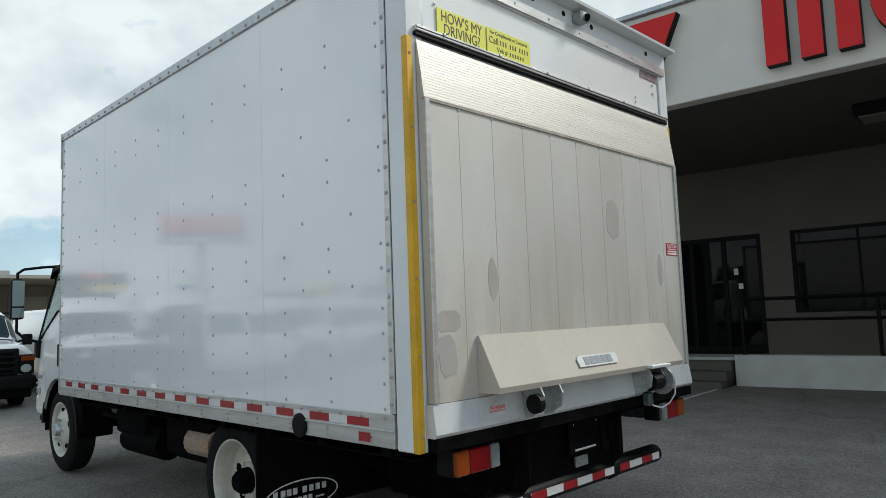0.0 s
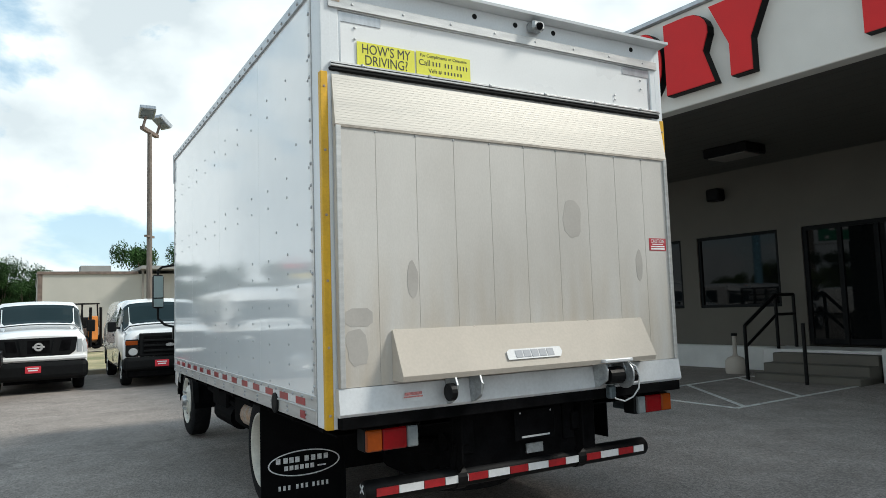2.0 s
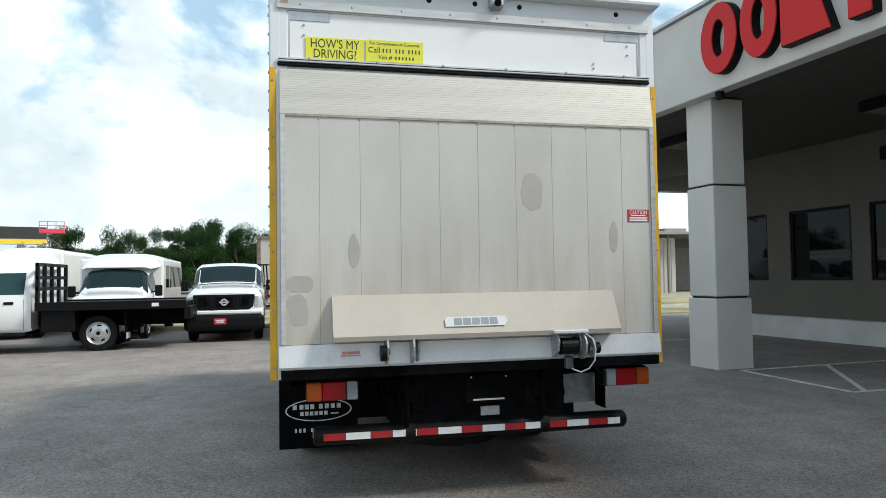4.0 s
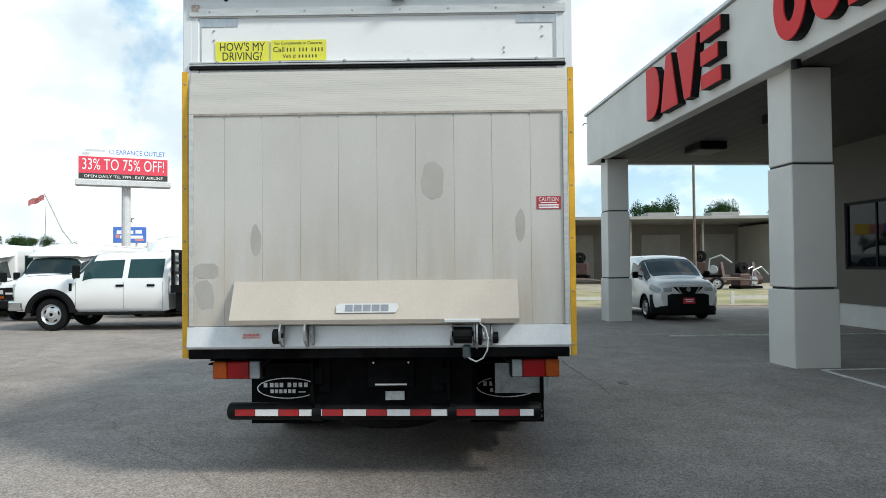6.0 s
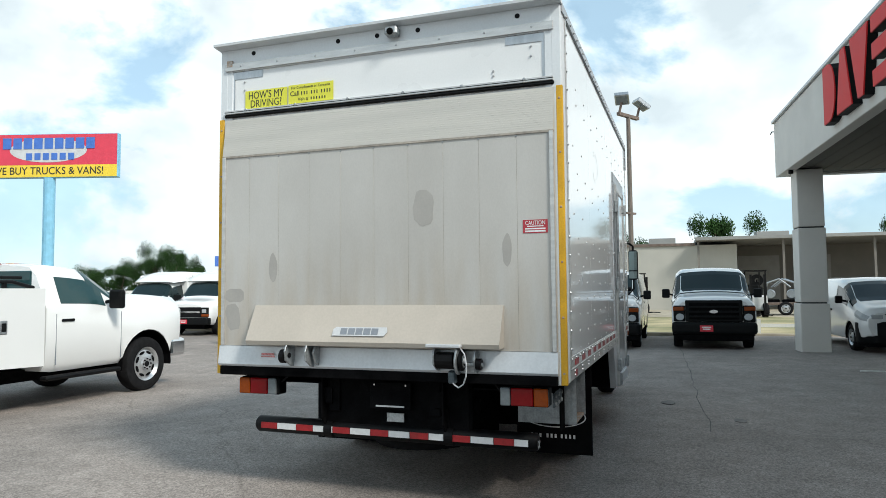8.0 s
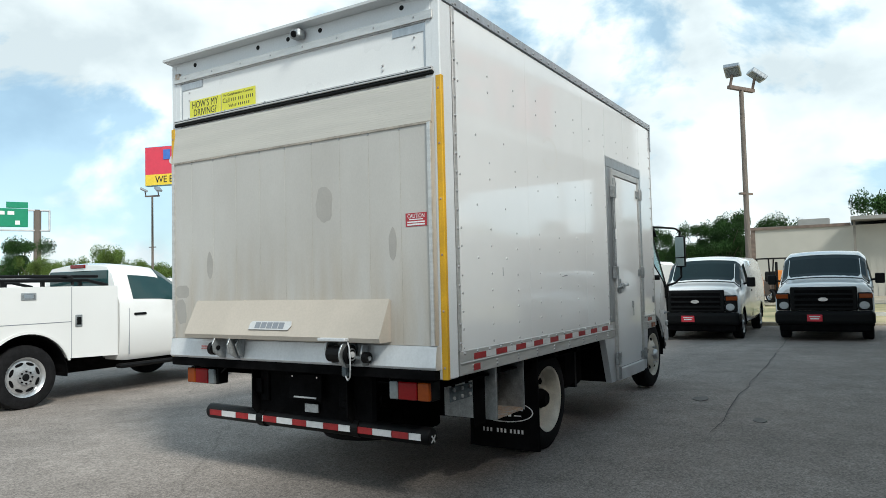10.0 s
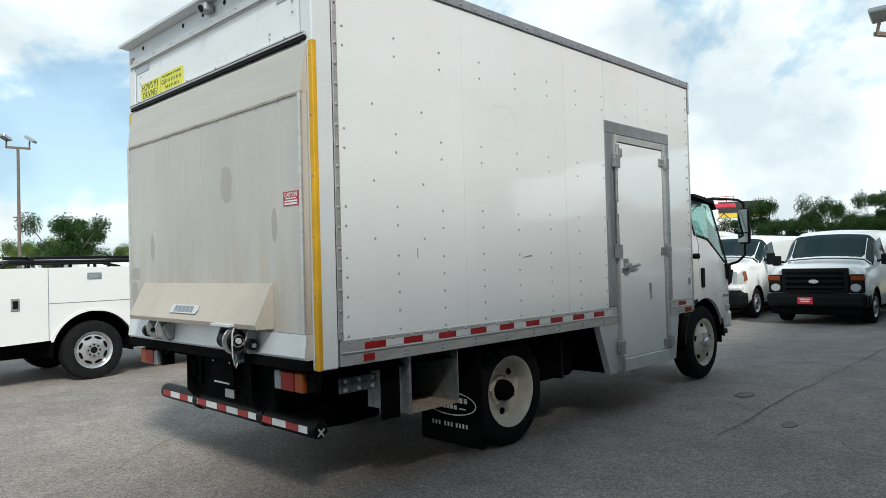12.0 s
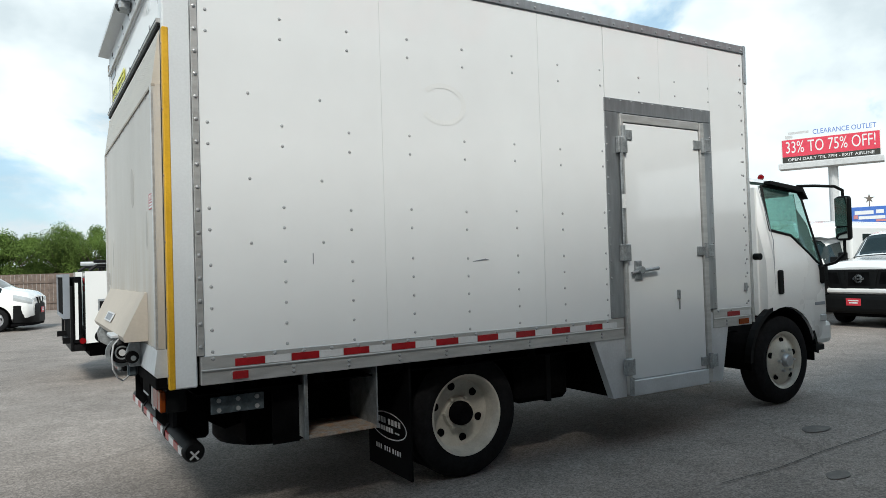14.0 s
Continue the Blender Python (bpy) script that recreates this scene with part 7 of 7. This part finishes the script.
for y, w, z in ((1.9, 1.75, 4.74), (8.7, 1.95, 5.0), (16.8, 2.0, 5.0), (21.4, 2.0, 5.0), (31, 2.0, 5.0)):
    part("roof_vent", box(-5, -3.6, y, y + w, 4.15, z, 0.03), "roof_metal", wh)

# machines on the yard
def trailer(x, y, yaw):
    t = thing("equipment_trailer", pose(x, y, -0.02, 0, 0, yaw), "dark flat trailer on the gravel yard", "trailer")
    part("deck", box(-1.2, 1.2, -0.8, 0.8, 0.5, 0.62, 0.01), "fence", t)
    part("tongue", cyl((1.2, 0, 0.52), (2.1, 0, 0.45), 0.05, 8), "fence", t)
    for s in (-1, 1):
        road_wheel(t, 0, s * 0.95, 0.33, s)
def forklift(x, y, yaw, m, label, cover=False):
    f = thing("forklift", pose(x, y, -0.02, 0, 0, yaw), label, "forklift")
    part("body", box(-1.0, 0.4, -0.5, 0.5, 0.3, 1.0, 0.08, seg=2), m, f)
    part("counterweight", box(-1.2, -0.9, -0.48, 0.48, 0.35, 1.1, 0.08), m, f)
    for a, b in ((-0.8, -0.45), (-0.8, 0.45), (0.35, -0.45), (0.35, 0.45)):
        part("guard_post", cyl((a, b, 1.0), (a * 0.8, b, 2.1), 0.035, 8), "black", f)
    part("roof_guard", box(-0.75, 0.4, -0.48, 0.48, 2.1, 2.16), "black", f)
    for s in (-1, 1):
        part("mast", box(0.6, 0.7, s * 0.3 - 0.04, s * 0.3 + 0.04, 0.1, 1.95), "black", f)
        part("fork", box(0.72, 1.7, s * 0.25 - 0.05, s * 0.25 + 0.05, 0.12, 0.16), "black", f)
        road_wheel(f, 0.3, s * 0.5, 0.33, s)
        road_wheel(f, -0.8, s * 0.45, 0.28, s)
    if cover:
        part("mast_cover", box(0.42, 0.58, -0.26, 0.26, 0.4, 1.55, 0.05), "orange", f)
    part("seat", box(-0.4, 0.0, -0.25, 0.25, 1.0, 1.5, 0.05), "plastic", f)
trailer(-36.0, 10.2, 84)
trailer(-33.6, 17.6, 76)
def yard_machine(x, y, z, yaw, paint, label):
    """Small engine-driven machine: hood, engine, drum tank, wheels, arm with a hose reel."""
    f = thing("yard_machine", pose(x, y, z, 0, 0, yaw), label, "machinery")
    part("skid", box(-0.75, 0.75, -0.42, 0.42, 0.0, 0.14, 0.02), "chassis", f)
    part("engine", box(-0.70, 0.0, -0.36, 0.36, 0.142, 0.80, 0.06, seg=2), paint, f)
    part("exhaust", cyl((-0.45, 0.2, 0.8), (-0.45, 0.2, 1.25), 0.04, 8), "black", f)
    part("tank", lathe([(0, -0.30), (0.20, -0.30), (0.24, -0.24), (0.24, 0.24), (0.20, 0.30), (0, 0.30)], 16), "alu_dark", f, m=pose(0.35, 0, 0.40))
    part("arm", tube([(0.1, -0.3, 0.14), (0.2, -0.3, 0.95), (0.75, -0.3, 1.15), (1.25, -0.3, 0.75)], 0.038, 8), "alu_dark", f)
    part("arm", tube([(0.1, 0.3, 0.14), (0.2, 0.3, 0.95), (0.75, 0.3, 1.15), (1.25, 0.3, 0.75)], 0.038, 8), "alu_dark", f)
    part("reel", lathe([(0.10, -0.16), (0.30, -0.16), (0.30, -0.13), (0.12, -0.12), (0.12, 0.12), (0.30, 0.13), (0.30, 0.16), (0.10, 0.16)], 18), "black", f, m=pose(-0.25, 0, 1.10))
    part("reel_stand", box(-0.29, -0.21, -0.10, 0.10, 0.80, 1.14), "chassis", f)
yard_machine(-36.0, 9.2, 0.60, 84, "black", "dark engine-driven machine on a flat trailer")
yard_machine(-36.0, 10.9, 0.60, 250, "red_machine", "rusty machine with pale arms on a flat trailer")
yard_machine(-33.7, 17.2, 0.60, 70, "red_machine", "dark red machine on a flat trailer")
yard_machine(-34.5, 19.6, -0.02, 110, "red_machine", "dark red machine on the gravel yard")
forklift(-36, 3.0, 40, "fence", "dark forklift with an orange mast cover on the gravel yard", True)
forklift(-34, 1.4, 100, "red_machine", "dark red forklift on the gravel yard")
forklift(-33, 8.5, 10, "grey_light", "grey compact loader on the gravel yard")
for x, y in ((-40, 22.4), (-40, 20.5)):
    f = thing("tractor_attachment", pose(x, y, 0), "rusty red tractor attachment", "machinery")
    part("drum", lathe([(0, -0.5), (0.3, -0.5), (0.33, 0), (0.3, 0.5), (0, 0.5)], 12), "red_machine", f, m=pose(0, 0, 0.33))
    part("hitch", prism([(-0.5, 0.2), (0.6, 0.2), (0.1, 1.4)], "y", -0.08, 0.08), "red_machine", f)
# low white rail fence behind the kerb
fn = thing("rail_fence", Matrix(), "low white post-and-rail fence on the verge", "fence")
for i in range(9):
    y = 5.5 + 1.9 * i
    part("post", box(-20.6, -20.5, y - 0.05, y + 0.05, -0.2, 0.42), "white_base", fn)
    if i in (0, 1, 4, 5, 6):
        part("rail", box(-20.57, -20.53, y + 0.06, y + 1.84, 0.18, 0.28), "white_base", fn)
mp_ = thing("flag_pole", pose(-29.4, 15.1, -0.02), "bare grey steel pole on the verge", "pole")
part("tube", cyl((0, 0, -0.2), (0, 0, 9.0), 0.075, 10, r2=0.05), "fence", mp_)

# tall advertising board
def board(name, x, y, yaw, w, z0, z1, label, posts, category="billboard"):
    b = thing(name, pose(x, y, 0, 0, 0, yaw), label, category)
    part("panel", box(-0.25, 0.0, -w / 2, w / 2, z0, z1, 0.02), "ink_white", b)
    for p in posts:
        part("post", cyl((-0.5, p, -0.5), (-0.5, p, z0 + 0.5), 0.45 if len(posts) == 1 else 0.2, 14), "grey_light", b, "pale steel post")
    return b
yaw = math.degrees(math.atan2(3.7 + 30.3, 2.2 + 71.4))
bb = board("billboard", -71.4, -30.3, yaw, 8.8, 10.6, 13.2, "tall red sale billboard with white words", [0.2])
part("red_field", box(0.002, 0.02, -4.3, 4.3, 11.35, 13.1), "bill_red", bb)
part("dark_field", box(0.002, 0.02, -4.3, 4.3, 10.75, 11.34), "ink", bb)
part("catwalk", box(-0.6, 0.9, -4.6, 4.6, 10.0, 10.6, 0.05), "grey_light", bb)
part("lettering", letters("33% TO 75% OFF!", 1.7, 0.02, width=7.9), "ink_white", bb, m=facing(0.03, 0, 12.25))
part("lettering", letters("OPEN DAILY 'TIL 7PM - EXIT AIRLINE", 0.42, 0.02, width=7.6), "ink_white", bb, m=facing(0.03, 0, 11.03))
part("lettering", letters("CLEARANCE OUTLET", 0.7, 0.03, width=5.5), "sign_blue", bb, m=facing(0.03, 1.3, 13.65))
part("script_mark", bars([(-1.0, 0.9, -0.12, 0.12), (-1.3, -0.6, -0.5, -0.2)], 0.03), "grey_light", bb, m=facing(0.03, -2.7, 13.75))

# the dealer's pylon sign
p0, p1 = Vector((-30.0, -25.6)), Vector((-27.6, -33.5))
pc, pd = (p0 + p1) / 2, (p1 - p0)
ps = thing("pylon_sign", pose(pc.x, pc.y, 0, 0, 0, math.degrees(math.atan2(pd.x, -pd.y))), "red and yellow dealer pylon sign on a blue pole", "sign")
W2 = pd.length / 2
part("cabinet", box(-0.35, 0.0, -W2, W2, 8.1, 10.7, 0.03), "sign_cyan", ps, "light blue sign cabinet")
part("red_face", box(0.0, 0.02, -W2 + 0.05, W2 - 0.05, 8.85, 10.66), "bill_red", ps)
part("yellow_face", box(0.0, 0.02, -W2 + 0.05, W2 - 0.05, 8.14, 8.848), "sign_yellow", ps)
part("emblem", prism([(2.3 * math.cos(a), 9.72 + 0.72 * math.sin(a)) for a in [i * math.pi / 14 for i in range(28)]], "x", 0.02, 0.03), "grey_light", ps)
part("brand_mark", bars([(-2.7 + 0.62 * i, -2.2 + 0.62 * i, 0.1, 0.75) for i in range(9)] + [(-1.3 + 0.5 * i, -0.95 + 0.5 * i, -0.55, -0.15) for i in range(6)], 0.02), "sign_blue", ps, m=facing(0.032, 0, 9.7))
part("lettering", letters("WE BUY TRUCKS & VANS!", 0.62, 0.02, width=6.6), "ink", ps, m=facing(0.025, 0, 8.49))
part("pole", cyl((-0.18, 0, -0.3), (-0.18, 0, 8.1), 0.32, 14), "sign_cyan", ps, "light blue pole")

# road sign, small boards and masts
rs_ = thing("road_sign", pose(-44, -82, 0, 0, 0, 62), "green overhead road sign on a brown post", "sign")
part("panel", box(0, 0.1, -2.6, 1.9, 9.3, 11.6, 0.05), "sign_green", rs_)
part("exit_tab", box(0, 0.1, -0.4, 1.9, 11.65, 12.4, 0.03), "sign_green", rs_)
part("sign_print", bars([(-1.7, -0.2, 0.3, 0.75), (0.1, 0.8, 0.3, 0.75), (0.9, 1.4, -0.9, -0.4)], 0.02), "ink_white", rs_, m=facing(0.105, -0.35, 10.5))
part("catwalk", tube([(0.2, -2.8, 8.9), (0.2, 4.2, 8.9), (0.2, 4.2, 11.4), (0.2, 1.9, 11.4)], 0.12, 6), "grey_light", rs_)
part("post", cyl((0, 2.9, -0.5), (0, 2.9, 11.5), 0.42, 12), "wood_pole", rs_)
sb_ = board("billboard", -150.1, -102.8, 35, 9.2, 7.75, 10.5, "small far billboard in blue and yellow", [-3, 3])
part("blue_field", box(0.01, 0.1, -4.5, -1.5, 7.85, 10.4), "sign_blue", sb_)
part("yellow_field", box(0.01, 0.1, 1.45, 4.5, 7.85, 10.4), "sign_yellow", sb_)
part("red_field", box(0.01, 0.1, -1.45, 1.4, 8.0, 10.2), "pink", sb_)
sb_ = board("billboard", -115.1, -34.9, 20, 6.8, 7.2, 10.0, "dark far billboard with a yellow foot", [0])
part("dark_field", box(0.01, 0.1, -3.4, 3.4, 8.1, 9.9), "ink", sb_)
part("yellow_field", box(0.01, 0.1, -3.4, 3.4, 7.3, 8.0), "sign_yellow", sb_)
sb_ = board("roadside_sign", -136.4, -59.1, 24, 6.2, 6.4, 9.7, "blue star-topped roadside sign", [-1.2, 1.2], "sign")
part("blue_field", box(0.01, 0.1, -3.0, 3.0, 6.5, 9.6), "sign_blue", sb_)
star = [((0.95 if i % 2 == 0 else 0.32) * math.sin(i * math.pi / 5), 11.1 + (0.95 if i % 2 == 0 else 0.32) * math.cos(i * math.pi / 5)) for i in range(10)]
part("print", bars([(-2.4, 0.6, 0.2, 0.9), (-1.8, 2.4, -0.7, -0.1), (1.0, 2.2, 0.3, 1.0)], 0.02), "ink_white", sb_, m=facing(0.11, 0, 8.0))
part("star", prism(star, "x", 0, 0.15), "wood_pole", sb_)
part("star_post", cyl((0.05, 0, 9.7), (0.05, 0, 10.85), 0.08, 8), "wood_pole", sb_)
part("print", bars([(0.9, 2.6, -1.2, -0.8), (-2.6, -1.9, -0.6, 0.1)], 0.02), "pink", sb_, m=facing(0.112, 0, 8.0))
sb_ = board("roadside_sign", -12.0, -51, 80, 1.75, 4.2, 5.8, "white fuel-price sign with a red edge", [-0.5, 0.5], "sign")
part("red_edge", box(-0.25, 0.03, 0.72, 0.875, 4.2, 5.8), "bill_red", sb_)
part("print", bars([(-0.6, 0.7, -0.1, 0.3)], 0.02), "pink", sb_, m=facing(0.02, 0, 5.0))
mast = thing("mast", pose(-85.9, -56.8, 0), "thin tall steel mast", "mast")
part("tube", cyl((0, 0, -0.3), (0, 0, 13.6), 0.10, 8, r2=0.06), "fence", mast)
bl = thing("boom_lift", pose(-52.4, -24.8, 0, 0, 0, 30), "orange boom lift with a flag at its tip", "boom lift")
part("chassis", box(-1.2, 1.2, -1.0, 1.0, -0.1, 1.2, 0.1), "orange", bl)
part("turret", box(-0.8, 0.8, -0.6, 0.6, 1.2, 2.2, 0.1), "black", bl)
part("boom", cyl((0, 0.3, 2.0), (0, -1.4, 4.4), 0.08, 8), "grey_light", bl)
part("boom_tip", cyl((0, -1.4, 4.4), (0, -2.6, 7.2), 0.07, 8), "grey_light", bl)
part("line", cyl((0, -2.6, 7.2), (0, -2.5, 2.8), 0.015, 6), "black", bl)
fg = bmesh.new()
vs = [[fg.verts.new((0.12 * math.sin(i * 0.9), -2.65 - 0.13 * i, 7.1 - 0.06 * i - 0.45 * j + 0.05 * math.sin(i * 1.3))) for j in range(2)] for i in range(9)]
for i in range(8):
    fg.faces.new((vs[i][0], vs[i + 1][0], vs[i + 1][1], vs[i][1]))
bmesh.ops.solidify(fg, geom=fg.faces[:], thickness=0.01)
part("flag", fg, "pink", bl, "faded red and white flag", 60)
sc = thing("scissor_lift", pose(-53, -13.3, 0, 0, 0, 14), "red scissor lift raised high", "scissor lift")
for i in range(4):
    z = 1.3 + 0.9 * i
    part("scissor", cyl((0, -0.5, z), (0, 0.5, z + 0.9), 0.035, 6), "fence", sc)
    part("scissor", cyl((0, 0.5, z), (0, -0.5, z + 0.9), 0.035, 6), "fence", sc)
part("basket", box(-0.4, 0.4, -0.8, 0.8, 4.9, 5.2, 0.03), "bill_red", sc)
for y in (-0.78, -0.26, 0.26, 0.78):
    part("basket_post", cyl((0.38, y, 5.2), (0.38, y, 5.75), 0.025, 6), "bill_red", sc)
for z in (5.45, 5.73):
    part("basket_rail", cyl((0.38, -0.8, z), (0.38, 0.8, z), 0.025, 6), "pink", sc)
part("base", box(-0.6, 0.6, -1.2, 1.2, -0.1, 1.3, 0.03), "bill_red", sc)

# south edge of the lot: pale wall, slatted gate, parked van and wagon
sw = part("boundary_wall", box(-60, 40, -36.2, -36, -0.2, 1.5), "white_base")
tagged(sw, "low pale boundary wall under the trees", "wall", kind="structure")
sf = thing("slatted_fence", pose(-5, -27, -0.1), "grey-brown slatted fence along the lot", "fence")
for i in range(60):
    part("slat", box(0.16 * i - 5, 0.16 * i - 4.846, -0.02, 0.02, 0, 1.6), "fence", sf)
part("rail", box(-5, 4.7, 0.021, 0.06, 0.3, 0.38), "fence", sf)
part("rail", box(-5, 4.7, 0.021, 0.06, 1.2, 1.28), "fence", sf)
cargo_van(pose(-2.1, -14.9, -0.10, 0, 0, 166), "nv200", "white van with black lower bumper near the south fence", 1.05)
cargo_van(pose(-8.5, -23.5, -0.10, 0, 0, 150), "nv200", "white van with a dark bumper in the south row")
cargo_van(pose(-12, -14.0, -0.10, 0, 0, 180), "e", "white cargo van in the south row")
cargo_van(pose(-13, -17.2, -0.10, 0, 0, 180), "e", "white cargo van in the south row")
cargo_van(pose(-22, -20.5, -0.10, 0, 0, 180), "nv", "white high van in the south row")

# ---- trees ----
def tree(seed, h, w, leaf):
    r = random.Random(seed)
    t = thing("tree", Matrix(), "broad leafy green tree with an uneven crown", "tree", "trees round the lot")
    th = h * 0.32
    tr = cyl((0, 0, -0.3), (0, 0, th), h * 0.035, 8, r2=h * 0.024)
    blobs = []
    for i in range(15):
        a = 2 * math.pi * i / 9 + r.uniform(-0.3, 0.3)
        d = w * 0.5 * r.uniform(0.15, 0.95)
        p = (d * math.cos(a), d * math.sin(a), h * r.uniform(0.26, 0.90))
        cyl((0, 0, th * r.uniform(0.7, 0.98)), p, h * 0.013, 6, tr, r2=h * 0.004)
        blobs.append((Vector(p), w * r.uniform(0.09, 0.20)))
    blobs.append((Vector((0, 0, h * 0.86)), w * 0.14))
    part("trunk", tr, "bark", t)
    vs, fs = [], []
    for c, rad in blobs:
        for _ in range(1150):
            u = Vector((r.gauss(0, 1), r.gauss(0, 1), r.gauss(0, 0.8))).normalized() * rad * r.uniform(0.30, 1.12)
            p = c + u
            s = h * r.uniform(0.005, 0.0125)
            q = Euler((r.uniform(0, 6.28), r.uniform(0, 6.28), r.uniform(0, 6.28))).to_matrix()
            k = len(vs)
            for a, b, cc in ((-1, -0.6, 0), (1, -0.5, 0.2), (0.9, 0.6, -0.1), (-0.8, 0.7, 0.1)):
                vs.append(p + q @ (Vector((a, b, cc)) * s))
            fs.append((k, k + 1, k + 2, k + 3))
    me = bpy.data.meshes.new("crown")
    me.from_pydata(vs, [], fs)
    me.materials.append(M[leaf])
    cr = new("crown", me)
    cr.parent = t
    return t

kinds = [tree(11, 6.5, 6.0, "leaf_a"), tree(12, 5.6, 6.5, "leaf_a"), tree(13, 5.0, 6.0, "leaf_b"), tree(14, 6.0, 7.0, "leaf_b")]
rt = random.Random(21)
tall = (6.5, 5.6, 5.0, 6.0)
spots = []
def row(cx, cy, dist, kinds_, items):
    """Trees by bearing (degrees), height of the top in degrees and relative breadth, seen from the lot."""
    for az, el, br in items:
        d = dist + rt.uniform(-5, 5)
        k = rt.choice(kinds_)
        h = (1.37 + d * math.tan(radians(el))) / tall[k]
        spots.append((cx + d * math.cos(radians(az)), cy + d * math.sin(radians(az)), k, h, br))
row(1.4, 4.5, 82, (0, 1), [(-156.2, 1.8, 1.0), (-158.4, 2.0, 1.0), (-160.4, 2.3, 1.0), (-162.0, 2.8, 0.8), (-163.7, 4.0, 0.7), (-165.4, 2.6, 0.8), (-167.7, 4.0, 0.7), (-169.4, 2.7, 0.8), (-171.2, 4.2, 0.75), (-172.6, 4.0, 0.7),
                              (-173.7, 4.7, 0.7), (-175.8, 4.4, 0.7), (-177.8, 4.0, 0.7), (-179.4, 3.2, 0.8), (-176.8, 2.8, 0.9), (-170.3, 2.6, 1.0), (-166.4, 2.4, 1.0), (-164.6, 2.4, 1.0)])
row(2.2, 4.4, 64, (0, 3), [(175.7, 5.5, 0.75), (163.7, 5.0, 0.6), (158.6, 4.7, 0.6), (153.0, 5.0, 0.7)])
row(2.2, 4.4, 88, (0, 1), [(-135.0, 1.9, 1.0), (-137.0, 2.0, 1.0), (-138.5, 2.5, 0.9), (-140.2, 3.6, 0.75), (-141.2, 2.7, 0.7), (-142.4, 2.3, 0.6), (-148.1, 2.4, 1.1), (-150.5, 1.9, 0.8), (-133.0, 1.7, 1.0), (-130.5, 1.6, 1.0)])
row(0.8, 7.3, 84, (0, 2, 3), [(-126.5, 2.0, 1.0), (-124.9, 2.3, 0.9), (-123.3, 2.9, 0.7), (-122.0, 3.3, 0.7), (-120.4, 2.3, 0.8), (-118.5, 2.6, 0.8), (-116.8, 3.8, 0.9), (-115.3, 2.6, 0.8), (-114.2, 2.6, 0.6), (-112.2, 2.0, 0.9)])
row(0.2, 8.0, 60, (0,), [(-107.8, 4.1, 0.9), (-109.1, 3.3, 0.8)])
row(-1.0, 8.4, 66, (2, 3), [(-106.0, 2.6, 1.0), (-103.2, 2.4, 0.7), (-101.0, 1.7, 0.7), (-99.2, 1.9, 0.8), (-97.6, 2.7, 0.8), (-95.8, 3.1, 0.9), (-93.4, 3.9, 0.9), (-91.6, 3.1, 1.0), (-90.0, 3.4, 1.0), (-88.0, 3.2, 1.0), (-85.5, 3.0, 1.0),
                               (-92.4, 2.3, 1.0), (-94.6, 2.3, 1.0), (-96.6, 2.1, 1.0), (-98.5, 1.8, 1.0), (-89.0, 2.5, 1.0)])
row(1.4, 4.5, 86, (0, 1), [(-171.0, 2.3, 1.3), (-172.8, 2.5, 1.3), (-174.6, 2.6, 1.3), (-176.3, 2.6, 1.3), (-178.2, 2.4, 1.3), (-179.8, 2.3, 1.2), (-168.6, 2.2, 1.2)])
for n, (x, y, k, s, br) in enumerate(spots):
    m = pose(x * SIZE, y * SIZE, -0.1, 0, 0, rt.uniform(0, 360))
    c = copy_thing(kinds[k], m)
    c.scale = (SIZE * s * br * rt.uniform(0.95, 1.1), SIZE * s * br * rt.uniform(0.95, 1.1), SIZE * s)
for t in kinds:
    for o in (*t.children, t):
        bpy.data.objects.remove(o)
